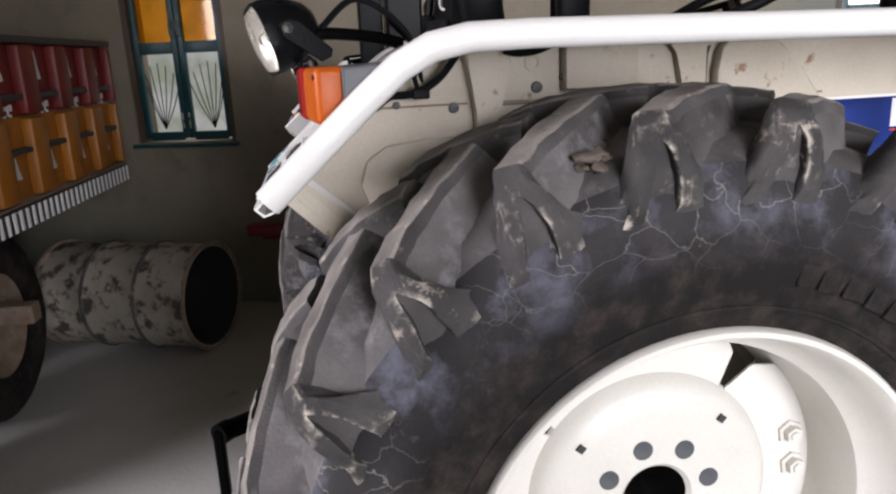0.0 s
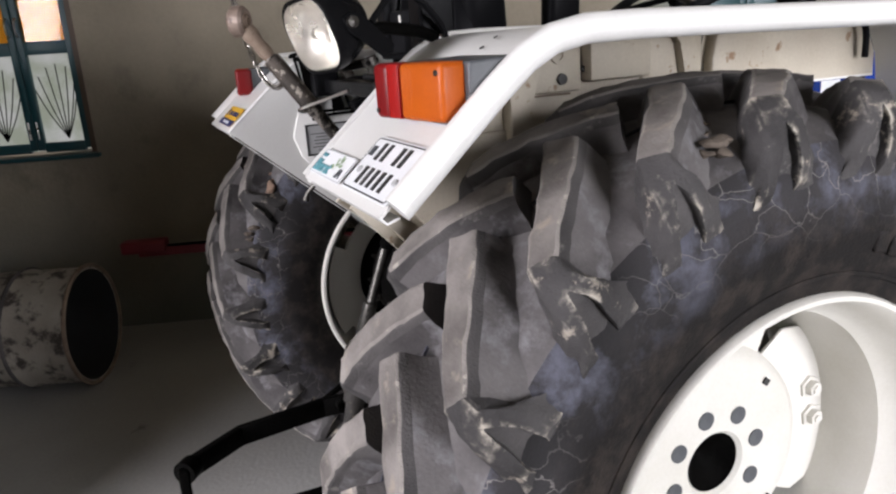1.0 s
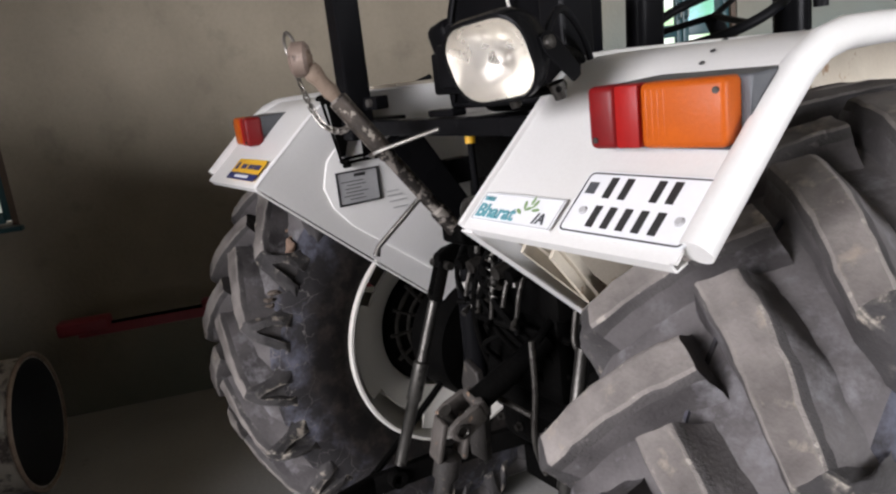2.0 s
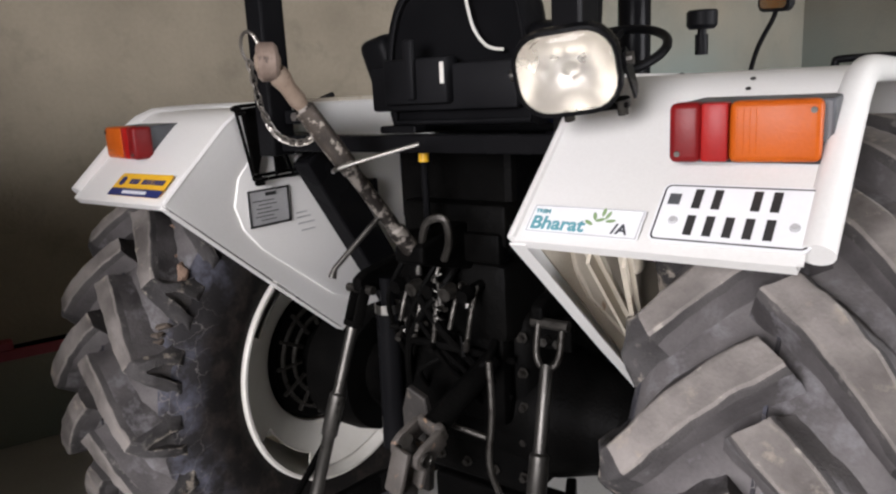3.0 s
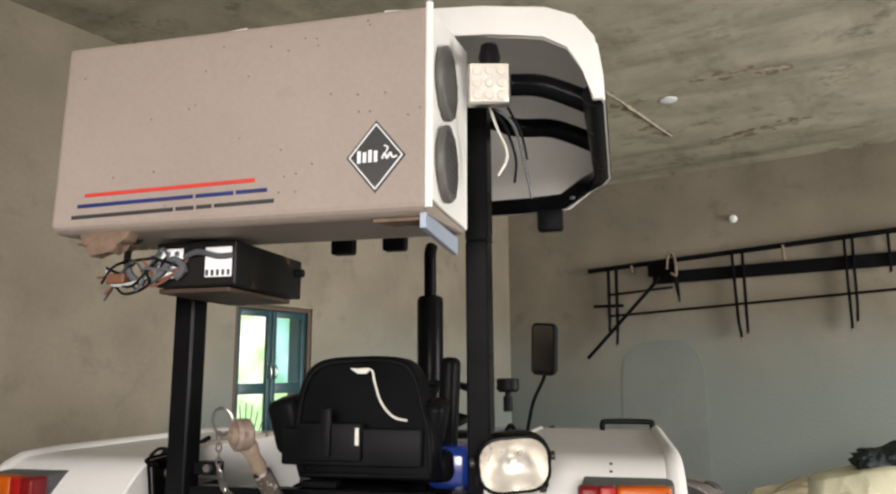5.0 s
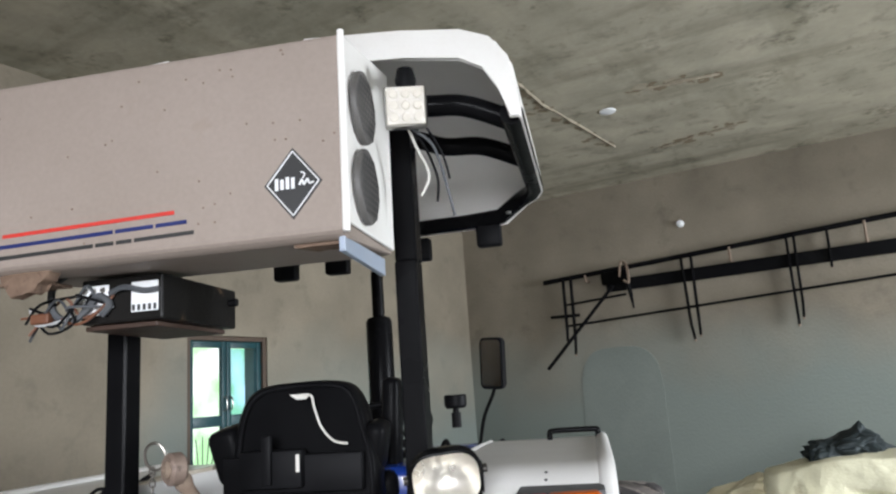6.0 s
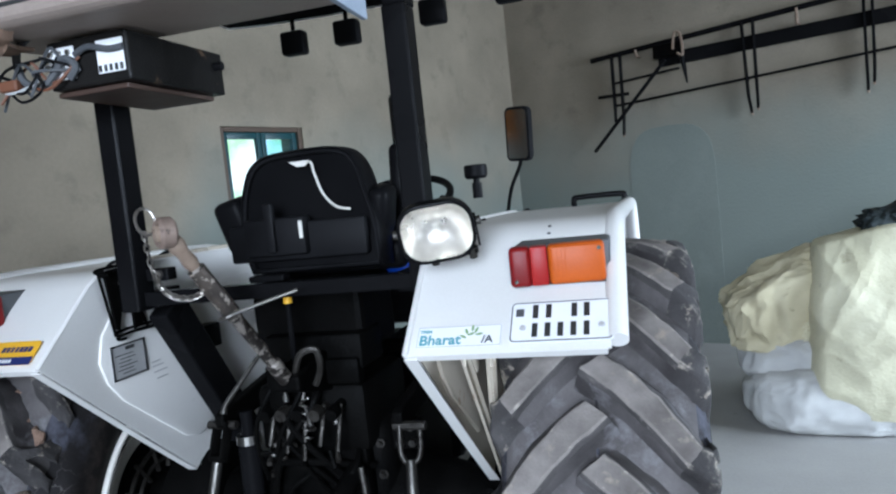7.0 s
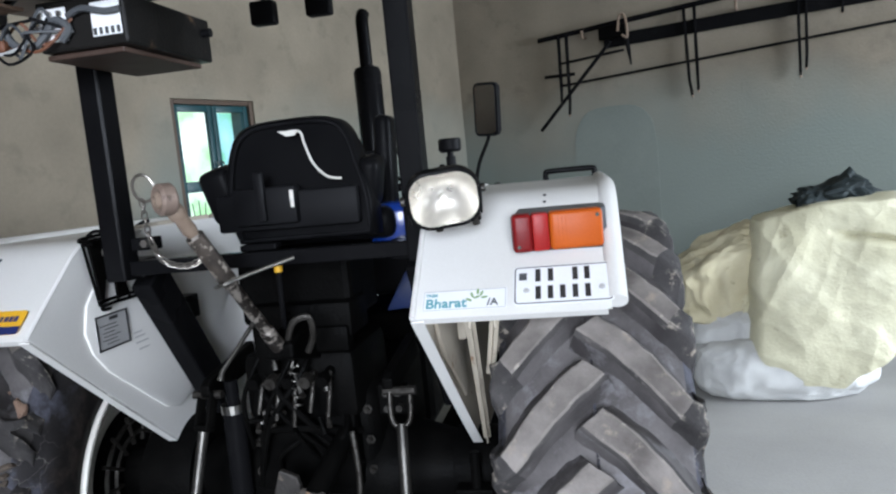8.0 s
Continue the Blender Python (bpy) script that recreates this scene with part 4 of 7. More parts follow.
def plate_of_bars(m, parent):
    """A registration plate: rounded white sheet, black border; its characters as plain bars."""
    plate = part("registration_plate", prism(B(), rounded(0.202, 0.100, 0.010), "z", -0.001, 0.0018), PAPER, parent, "white metal registration plate with black characters", at=m)
    bm = B()
    o, i = rounded(0.197, 0.095, 0.009), rounded(0.192, 0.090, 0.007)
    vo, vi = [bm.verts.new((*p, 0.0024)) for p in o], [bm.verts.new((*p, 0.0024)) for p in i]
    for k in range(len(o)):
        j = (k + 1) % len(o)
        bm.faces.new((vo[k], vo[j], vi[j], vi[k]))
    part("border", bm, INK, plate)
    for x, y in [(-0.050, 0.024), (-0.024, 0.024), (0.026, 0.024), (0.050, 0.024), (-0.050, -0.021), (-0.025, -0.021), (0.000, -0.021), (0.025, -0.021), (0.050, -0.021)]:
        part("character_bar", box(B(), (x, y, 0.0028), (0.011, 0.032, 0.0016)), INK, plate)
    bm = box(B(), (-0.081, 0.022, 0.0028), (0.016, 0.018, 0.0012))
    part("hologram", bm, GREY_PLASTIC, plate)
    for x in (-0.074, 0.078):
        bm = B()
        bmesh.ops.create_cone(bm, cap_ends=True, segments=14, radius1=0.007, radius2=0.005, depth=0.004, matrix=pose(x, -0.014, 0.003))
        part("rivet", bm, GREYSHEET, plate, smooth=True)
    return plate


plate_of_bars(on_slope(1, 0.775, 0.222), guard_r)

# emission-stage sticker on the right guard
stk = part("sticker", prism(B(), rounded(0.178, 0.052, 0.004), "z", 0, 0.0008), PAPER, guard_r, "pale sticker with teal lettering and a leaf mark", at=on_slope(1, 0.572, 0.248))
bm = B()
for x, y, w, h in ((0, 0.024, 0.172, 0.0012), (0, -0.024, 0.172, 0.0012), (-0.086, 0, 0.0012, 0.048), (0.086, 0, 0.0012, 0.048)):
    box(bm, (x, y, 0.0012), (w, h, 0.0008))
part("sticker_border", bm, GREYSHEET, stk)
ob = part("lettering", None, None, stk, share=text_mesh("Bharat", 0.033), at=pose(-0.082, -0.019, 0.0016))
ob.data.materials.append(TEAL)
ob = part("lettering", None, None, stk, share=text_mesh("TREM", 0.010), at=pose(-0.082, 0.010, 0.0016))
ob.data.materials.append(TEAL)
ob = part("lettering", None, None, stk, share=text_mesh("/A", 0.024), at=pose(0.048, -0.018, 0.0016))
ob.data.materials.append(GREY_PLASTIC)
bm = B()
for k, (x, y, a) in enumerate(((0.026, 0.004, 20), (0.036, 0.013, 70), (0.016, 0.010, 110), (0.042, 0.003, 10), (0.010, -0.002, 150), (0.028, 0.018, 90))):
    bmesh.ops.create_circle(bm, cap_ends=True, segments=10, radius=0.006, matrix=pose(x, y, 0.0017, 0, 0, a) @ Matrix.Diagonal((1.3, 0.5, 1, 1)))
part("leaf_mark", bm, GREEN_INK, stk)

# two small drilled holes above the right lamp
for y, z in ((-0.657, 1.569), (-0.682, 1.555)):
    part("drilled_hole", lathe(B(), [(0.0, 0.004), (0.0012, 0.004), (0.0012, 0.0)], 10, "z"), INK, guard_r, at=pose(0.741, y, z + 0.003, 28))

# maker's decal on the left guard, as plain shapes
dec = part("decal", prism(B(), rounded(0.222, 0.070, 0.010), "z", 0, 0.0008), YELLOW, guard_l, "yellow and navy rectangular decal", at=on_slope(-1, -0.603, 0.236))
part("decal_band", prism(B(), rounded(0.222, 0.023, 0.004), "z", 0.0010, 0.0015), NAVY, dec, at=pose(0, -0.0235, 0))
for k, w in enumerate((0.011, 0.009, 0.013, 0.0, 0.011, 0.010, 0.008, 0.008, 0.011, 0.010, 0.011)):
    if w:
        part("decal_bar", box(B(), (-0.046 + 0.0135 * k, 0.010, 0.0014), (w, 0.015, 0.001)), NAVY, dec)
    part("decal_bar", box(B(), (-0.048 + 0.0095 * k, -0.0235, 0.0019), (0.0065, 0.009, 0.001)), PAPER, dec)
part("decal_roundel", prism(B(), rounded(0.022, 0.026, 0.009), "z", 0.0010, 0.0018), NAVY, dec, at=pose(-0.085, 0.011, 0))


def tail_lamp(s, dx=0.0, dz=0.0):
    """Red and amber rear lamp on a black wedge that stands off the sloped guard, its outer end set a little ahead."""
    x0, x1, y, z0, z1 = 0.678 - dx, 0.869 - dx, -0.838, 1.464 + dz, 1.545 + dz
    skew = pose(s * x0, y, 0, 0, 0, s * 9) @ pose(-s * x0, -y, 0)
    bm = B()
    ends = []
    for x, ahead in ((x0 + 0.002, 0.0), (x1 + 0.004, 0.028)):
        ends.append([bm.verts.new((s * x, yy, zz)) for yy, zz in ((y + 0.040 + ahead, z0 + 0.003), (y + 0.040 + ahead, z1 - 0.001), (-0.690, z1 + 0.003), (-0.800, z0 - 0.004))])
    bm.faces.new(ends[0])
    bm.faces.new(ends[1][::-1])
    for k in range(4):
        bm.faces.new((ends[0][k], ends[1][k], ends[1][(k + 1) % 4], ends[0][(k + 1) % 4]))
    bmesh.ops.bevel(bm, geom=bm.edges[:], offset=0.004, segments=2, affect="EDGES", profile=0.5)
    lamp = part("tail_lamp", bm, GREY_PLASTIC, tractor, "rear lamp with red and amber lens in a black housing")
    xr = x0 + 0.078
    part("amber_lens", box(B(), (s * (xr + x1) / 2, y + 0.024, (z0 + z1) / 2), (x1 - xr - 0.001, 0.050, z1 - z0), 0.009, seg=3), AMBER, lamp, "amber ribbed lens", True, skew)
    part("red_lens", box(B(), (s * (x0 + 0.022), y + 0.024, (z0 + z1) / 2), (0.043, 0.050, z1 - z0), 0.009, seg=3), RED, lamp, "dark red lens", True, skew)
    part("reflector", box(B(), (s * (x0 + 0.060), y + 0.0235, (z0 + z1) / 2), (0.035, 0.050, z1 - z0 - 0.002), 0.004, seg=2), BRIGHT_RED, lamp, "bright red reflector strip", True, skew)
    bm = B()
    for k in range(4):
        box(bm, (s * (xr + 0.010 + k * 0.008), y + 0.0004, (z0 + z1) / 2), (0.003, 0.0035, z1 - z0 - 0.018), 0.0012)
    part("lens_ribs", bm, AMBER, lamp, smooth=True, at=skew)
    for x, z in ((x0 + 0.012, z0 + 0.012), (x1 - 0.012, z1 - 0.014)):
        part("screw", lathe(B(), [(y - 0.003, 0.0), (y - 0.003, 0.004), (y + 0.003, 0.005)], 10, "y"), GRIMY, lamp, at=skew @ pose(s * x, 0, z))
    return lamp


tail_lamp(1)
tail_lamp(-1, 0.006, -0.018)
bm = B()
for d in (0.012, 0.030):
    bmesh.ops.create_cone(bm, cap_ends=True, segments=10, radius1=0.005, radius2=0.004, depth=0.004, matrix=on_slope(1, 0.742, d))
part("fixing_screw", bm, STEEL, guard_r, smooth=True)

# label on the left inner wall
lab = part("data_label", box(B(), (-0.4475, -0.622, 1.307), (0.002, 0.132, 0.094)), GREYSHEET, tractor, "grey printed data label with a black border")
bm = B()
for y, z, sy, sz in ((-0.622, 1.352, 0.134, 0.005), (-0.622, 1.262, 0.134, 0.005), (-0.686, 1.307, 0.005, 0.09), (-0.558, 1.307, 0.005, 0.09), (-0.615, 1.341, 0.035, 0.009)):
    box(bm, (-0.446, y, z), (0.002, sy, sz))
for k in range(6):
    box(bm, (-0.4462, -0.640 + 0.012 * (k % 2), 1.325 - 0.010 * k), (0.0012, 0.07 - 0.01 * (k % 3), 0.0022))
part("print", bm, INK, lab)
bm = B()
for k, (y, z, w) in enumerate(((-0.515, 1.275, 0.04), (-0.508, 1.262, 0.05), (-0.50, 1.245, 0.06), (-0.495, 1.225, 0.05))):
    box(bm, (-0.4485, y, z), (0.001, w, 0.003))
part("stencil_mark", bm, GREYSHEET, tractor, "faint grey stencilled marks")

# ---- roll frame
for s in (1, -1):
    bm = box(B(), (s * 0.386 if s < 0 else 0.432, -0.628, 1.775), (0.058, 0.072, 0.67), 0.006)
    part("roll_bar_post", bm, BLACK, tractor, "black square steel post")
    x = s * 0.395
    d = Vector((0, 0.30, -0.46))
    mm = pose(x, -0.505, 1.43, math.degrees(math.atan2(d.z, d.y))) @ pose(0, d.length / 2, 0)
    part("roll_bar_leg", box(B(), (0, 0, 0), (0.062, d.length + 0.02, 0.105), 0.006, mm), BLACK, tractor, "black inclined steel leg")
    bm = box(B(), (s * 0.425, -0.30, 1.30), (0.055, 0.09, 0.075), 0.006)
    part("leg_bracket", bm, BLACK, tractor)
    part("gusset", prism(B(), [(-0.60, 1.49), (-0.50, 1.49), (-0.50, 1.44), (-0.60, 1.44)], "x", x - 0.05, x + 0.05, 0.004), BLACK, tractor)
bm = box(B(), (0.02, -0.615, 1.470), (0.80, 0.045, 0.038), 0.004)
part("cross_bar", bm, BLACK, tractor, "black steel cross bar behind the seat")
bm = box(B(), (-0.325, -0.600, 1.532), (0.07, 0.04, 0.034), 0.004)
part("bar_bracket", bm, BLACK, tractor)
part("bolt_head", lathe(B(), [(-0.630, 0.0), (-0.630, 0.011), (-0.618, 0.012)], 6, "y"), STEEL, tractor, at=pose(-0.315, 0, 1.533))
bm = box(B(), (0.0, -0.60, 1.499), (0.10, 0.04, 0.016), 0.004)
part("latch_block", bm, BLACK, tractor)

# bracket with bent wire ends on the left post
cage = part("lamp_bracket", prism(B(), [(-0.690, 1.556), (-0.608, 1.556), (-0.560, 1.400), (-0.600, 1.385), (-0.598, 1.440), (-0.640, 1.452), (-0.655, 1.395), (-0.668, 1.398)], "x", -0.440, -0.432, 0.002), IRON, tractor, "black slotted iron bracket with bent wire ends")
for z, y0, y1 in ((1.562, -0.712, -0.585), (1.552, -0.700, -0.585), (1.388, -0.668, -0.520), (1.376, -0.662, -0.522)):
    part("wire_loop", rod(B(), curve_pts([(-0.428, y1, z + 0.006), (-0.444, (y0 + y1) / 2, z + 0.004), (-0.446, y0 + 0.012, z), (-0.436, y0, z - 0.006), (-0.420, y0 + 0.012, z - 0.004)], 5), 0.0045, 8), IRON, cage, smooth=True)
for y0, y1 in ((-0.700, -0.664), (-0.598, -0.535)):
    part("wire_stay", rod(B(), [(-0.443, y0, 1.560), (-0.443, y1, 1.380)], 0.0042, 8), IRON, cage, smooth=True)
for y, z in ((-0.628, 1.520), (-0.606, 1.470)):
    part("bolt_head", lathe(B(), [(0.016, 0.0), (0.016, 0.013), (0.0, 0.014)], 14, "x"), STEEL, cage, smooth=True, at=pose(-0.433, y, z))

# ---- work lamp on the right guard
lamp_m = pose(0.540, -0.852, 1.606, 18, -5, 13) @ Matrix.Scale(0.93, 4)



def lamp_shell(bm, rings, close=True):
    """Rounded rectangles (y, width, height, corner) joined one to the next."""
    loops = [[bm.verts.new((x, y, z)) for x, z in rounded(w, h, r)] for y, w, h, r in rings]
    for a, b in zip(loops, loops[1:]):
        for j in range(len(a)):
            bm.faces.new((a[j], a[(j + 1) % len(a)], b[(j + 1) % len(a)], b[j]))
    if close:
        bm.faces.new(loops[-1])
    return bm


bm = lamp_shell(B(), ((-0.046, 0.150, 0.120, 0.044), (-0.052, 0.156, 0.126, 0.046), (-0.050, 0.164, 0.134, 0.050), (-0.034, 0.166, 0.136, 0.050), (-0.014, 0.160, 0.130, 0.050), (0.020, 0.130, 0.108, 0.046), (0.045, 0.09, 0.08, 0.038), (0.058, 0.05, 0.05, 0.024)))
wl = part("work_lamp", bm, BLACK, tractor, "black work lamp with a rounded clear lens", True, lamp_m)
bm = lamp_shell(B(), ((-0.047, 0.149, 0.119, 0.044), (-0.026, 0.130, 0.104, 0.044), (-0.008, 0.096, 0.078, 0.038), (0.004, 0.056, 0.046, 0.022), (0.008, 0.02, 0.016, 0.007)))
part("bowl", bm, REFLECTOR, wl, "silver reflector", True)
part("bulb", lathe(B(), [(0.0, 0.011), (-0.020, 0.012), (-0.030, 0.007), (-0.033, 0.0)], 14, "y"), LENS, wl, "clear bulb", True)
ob = part("lens", lamp_shell(B(), ((-0.049, 0.150, 0.120, 0.044), (-0.054, 0.144, 0.114, 0.043), (-0.060, 0.104, 0.080, 0.036), (-0.062, 0.05, 0.038, 0.018))), LENS, wl, "clear fluted glass lens", True)
ob.visible_shadow = False
part("foot", box(B(), (0.022, 0.002, -0.074), (0.112, 0.026, 0.013), 0.005), IRON, wl, "black foot bar under the lamp", True)
for x in (-0.02, 0.066):
    part("foot_bolt", lathe(B(), [(-0.092, 0.0), (-0.092, 0.009), (-0.080, 0.010), (-0.080, 0.014), (-0.066, 0.014)], 10, "z"), GRIMY, wl, smooth=True, at=pose(x, 0.002, 0.0))
for s in (-1, 1):
    part("side_arm", prism(B(), [(-0.028, 0.012), (-0.006, 0.016), (0.012, 0.004), (0.050, -0.062), (0.042, -0.074), (0.022, -0.076), (-0.026, -0.012)], "x", s * 0.0815, s * 0.0865, 0.0015), BLACK, wl, "flat black bracket arm")
    part("side_bolt", lathe(B(), [(s * 0.084, 0.010), (s * 0.096, 0.010), (s * 0.098, 0.0)], 12), GRIMY, wl, at=pose(0, -0.015, 0.0))
part("lamp_stay", rod(B(), curve_pts([(0.550, -0.815, 1.600), (0.535, -0.765, 1.600), (0.500, -0.69, 1.592), (0.470, -0.64, 1.580)], 5), 0.011, 10), IRON, tractor, "bent iron stay behind the lamp", True)
part("lead", rod(B(), curve_pts([(0.55, -0.79, 1.61), (0.52, -0.72, 1.66), (0.48, -0.63, 1.60), (0.46, -0.60, 1.50)], 6), 0.006, 8), PLASTIC, tractor, smooth=True)

# grab handle on the right guard, and the warning lamp and mirror ahead of it
part("grab_handle", rod(B(), curve_pts([(0.697, 0.31, 1.572), (0.697, 0.31, 1.598), (0.715, 0.31, 1.606), (0.852, 0.31, 1.606), (0.869, 0.31, 1.598), (0.869, 0.31, 1.570)], 4), 0.010, 10), BLACK, tractor, "black tubular grab handle", True)
bm = lathe(B(), [(0.0, 0.0), (0.0, 0.018), (0.055, 0.018), (0.055, 0.012), (0.070, 0.012), (0.070, 0.034), (0.080, 0.042), (0.115, 0.042), (0.120, 0.038), (0.120, 0.0)], 28, "z")
part("beacon", bm, PLASTIC, tractor, "small round black lamp on a short stem", True, pose(0.357, 0.30, 1.640))
mir = part("mirror", prism(B(), rounded(0.112, 0.222, 0.020), "y", 0.0, 0.030, 0.005), PLASTIC, tractor, "black rear-view mirror on a thin stalk", True, pose(0.447, 0.72, 1.880, 3, 4, -22))
part("mirror_glass", prism(B(), rounded(0.094, 0.200, 0.016), "y", -0.003, -0.001), MIRROR, mir, "mirror glass")
part("mirror_stalk", rod(B(), curve_pts([(0.452, 0.735, 1.80), (0.445, 0.735, 1.755), (0.400, 0.73, 1.66), (0.375, 0.72, 1.55), (0.34, 0.70, 1.36)], 5), 0.008, 8), BLACK, tractor, smooth=True)

# ---- seat
seat = part("seat_back", None, None, tractor, share=bpy.data.meshes.new("seat_back"), label="black vinyl seat back with a hollow rear shell")
bm = B()
SEAT_X = 0.082
prof = [(-0.185, 1.50), (-0.212, 1.58), (-0.214, 1.67), (-0.203, 1.745), (-0.178, 1.797), (-0.125, 1.823), (-0.02, 1.829), (0.065, 1.827), (0.118, 1.810), (0.150, 1.765), (0.172, 1.69), (0.196, 1.61), (0.204, 1.50)]
prof = [(p.x, p.z) for p in curve_pts([(x, 0, z) for x, z in prof], 4)]
rings = []
for y, f in ((-0.478, 0.90), (-0.495, 0.97), (-0.485, 1.0), (-0.42, 1.0), (-0.39, 0.96), (-0.375, 0.88)):
    rings.append([bm.verts.new((SEAT_X + x * f, y - 0.10 * (1.66 - z) * 0 + 0.14 * (z - 1.66), 1.64 + (z - 1.64) * f)) for x, z in prof])
for a, b in zip(rings, rings[1:]):
    for j in range(len(a)):
        bm.faces.new((a[j], a[(j + 1) % len(a)], b[(j + 1) % len(a)], b[j]))
bm.faces.new(rings[0])
bm.faces.new(rings[-1])
bmesh.ops.recalc_face_normals(bm, faces=bm.faces[:])
bm.to_mesh(seat.data)
bm.free()
seat.data.materials.append(VINYL)
seat.data.polygons.foreach_set("use_smooth", [True] * len(seat.data.polygons))
seat.data.set_sharp_from_angle(angle=radians(40))
for s in (-1, 1):
    bm = box(B(), (0, 0, 0), (0.092, 0.11, 0.155) if s < 0 else (0.06, 0.10, 0.14), 0.024, seg=3)
    part("seat_wing", bm, VINYL, seat, smooth=True, at=pose(-0.165 if s < 0 else 0.262, -0.43, 1.640, 10, s * 12, 0))
part("seat_cushion", box(B(), (0.07, -0.18, 1.52), (0.46, 0.42, 0.09), 0.03, seg=3), VINYL, seat, smooth=True)
part("shell_rim", rod(B(), [(SEAT_X + x * 0.93, -0.488 + 0.14 * (z - 1.66), 1.64 + (z - 1.64) * 0.93) for x, z in prof], 0.006, 8, closed=True), PLASTIC, seat, smooth=True)
part("cord", rod(B(), curve_pts([(0.045, -0.484, 1.790), (0.092, -0.480, 1.790), (0.106, -0.488, 1.757), (0.128, -0.497, 1.703), (0.165, -0.505, 1.665), (0.205, -0.505, 1.655)], 6), 0.0035, 8), WIRE_W, seat, "loose white cord", True)
part("cord_tag", prism(B(), [(0.035, 1.795), (0.094, 1.793), (0.082, 1.780), (0.057, 1.780)], "y", -0.492, -0.484), WIRE_W, seat)
bm = box(B(), (0.05, -0.515, 1.585), (0.40, 0.03, 0.10), 0.008)
box(bm, (0.0, -0.53, 1.60), (0.18, 0.05, 0.10), 0.008)
box(bm, (-0.005, -0.558, 1.625), (0.028, 0.02, 0.13), 0.006)
part("tool_box", bm, PLASTIC, tractor, "black box and bracket behind the seat", True)
part("paper_tag", box(B(), (0.082, -0.558, 1.615), (0.010, 0.002, 0.045)), WIRE_W, tractor)
bm = box(B(), (0.255, -0.22, 1.70), (0.055, 0.09, 0.29), 0.022, pose(0, 0, 0, 0, 3, 0), seg=3)
part("arm_rest", bm, VINYL, tractor, "raised black arm rest", True, pose(-0.09, 0, 0.0))
bm = box(B(), (0.278, -0.20, 1.512), (0.135, 0.30, 0.120), 0.03, seg=3)
part("fuel_tank", bm, BLUE, tractor, "blue painted side tank by the seat", True)
part("platform_panel", prism(B(), [(0.175, 1.215), (0.320, 1.225), (0.322, 1.375), (0.250, 1.340)], "y", -0.12, -0.08, 0.006), DUSK_BLUE, tractor, "dark blue platform side below the seat", True)
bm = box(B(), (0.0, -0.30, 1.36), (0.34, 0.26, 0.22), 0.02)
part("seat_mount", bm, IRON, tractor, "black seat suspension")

# ---- canopy
TORN = mat("torn_brown_fibre", (0.19, 0.125, 0.085), (0.085, 0.052, 0.034), 22, 0.8, 0, 0.5, 120, (0.06, 0.03, 0.02), 0.6)
can = part("canopy_box", None, None, tractor, share=bpy.data.meshes.new("canopy_box"), label="beige fibreglass rear box of the canopy with stripes")
bm = B()
prism(bm, [(-1.072, 2.108), (-1.045, 2.094), (-0.70, 2.118), (-0.70, 2.60), (-1.06, 2.545)], "x", -0.472, 0.412, 0.010)
bmesh.ops.recalc_face_normals(bm, faces=bm.faces[:])
bm.to_mesh(can.data)
bm.free()
can.data.materials.append(FIBRE)
part("side_panel", prism(B(), [(-1.072, 2.125), (-0.72, 2.125), (-0.70, 2.60), (-1.06, 2.54)], "x", 0.4125, 0.421, 0.003), FIBRE_IN, can, "white side panel")
part("corner_bead", rod(B(), [(0.416, -1.072, 2.105), (0.416, -1.060, 2.55)], 0.008, 8), FIBRE_IN, can, smooth=True)
part("lower_strip", prism(B(), [(-1.055, 2.068), (-0.76, 2.058), (-0.76, 2.100), (-1.055, 2.100)], "x", 0.393, 0.4065, 0.002), mat("pale_blue_strip", (0.30, 0.36, 0.45), (0.36, 0.40, 0.46), 6, 0.35), can, "pale blue plastic strip")
part("torn_edge", prism(B(), [(0.29, -1.045), (0.39, -1.045), (0.39, -0.98), (0.35, -1.0), (0.325, -0.985)], "z", 2.086, 2.094, 0.002), TORN, can, "cracked red-brown corner under the box")


def rear_face(x, z, off):
    """A pose on the canopy's rear face: x across, z height; local x across, local y up."""
    t = (z - 2.118) / (2.545 - 2.118)
    return pose(x, -1.072 + 0.012 * t - off, z, 90 - 1.6)


for z0, mtl, xa, xb in ((2.134, INK, -0.416, 0.080), (2.159, NAVY, -0.403, 0.063), (2.183, STRIPE_R, -0.386, 0.034)):
    # scratched through near the middle
    gaps = {2.134: (-0.155, -0.105, -0.062), 2.159: (-0.108, -0.012), 2.183: ()}[z0]
    ends = [xa, *[e for c in gaps for e in (c - 0.0035, c + 0.003)], xb]
    for a, b in zip(ends[::2], ends[1::2]):
        part("stripe", box(B(), ((a + b) / 2 - (xa + xb) / 2, 0, 0.001), (b - a, 0.0085, 0.0015)), mtl, can, at=rear_face((xa + xb) / 2, z0, 0.0) @ pose(0, 0, 0, 0, 0, 1.2))
dia = part("badge", prism(B(), [(0, -0.078), (0.064, 0), (0, 0.078), (-0.064, 0)], "z", 0.0005, 0.002), INK, can, "black diamond badge with pale strokes", at=rear_face(0.304, 2.219, 0.0))
bm = B()
for a, b in (((0, -0.070), (0.057, 0)), ((0.057, 0), (0, 0.070)), ((0, 0.070), (-0.057, 0)), ((-0.057, 0), (0, -0.070))):
    rod(bm, [(*a, 0.0025), (*b, 0.0025)], 0.0016, 6)
for x, z, h in ((-0.036, 0.0, 0.026), (-0.024, -0.001, 0.022), (-0.012, 0.001, 0.026), (0.0, 0.0, 0.024)):
    box(bm, (x, z, 0.0026), (0.0075, h, 0.0015))
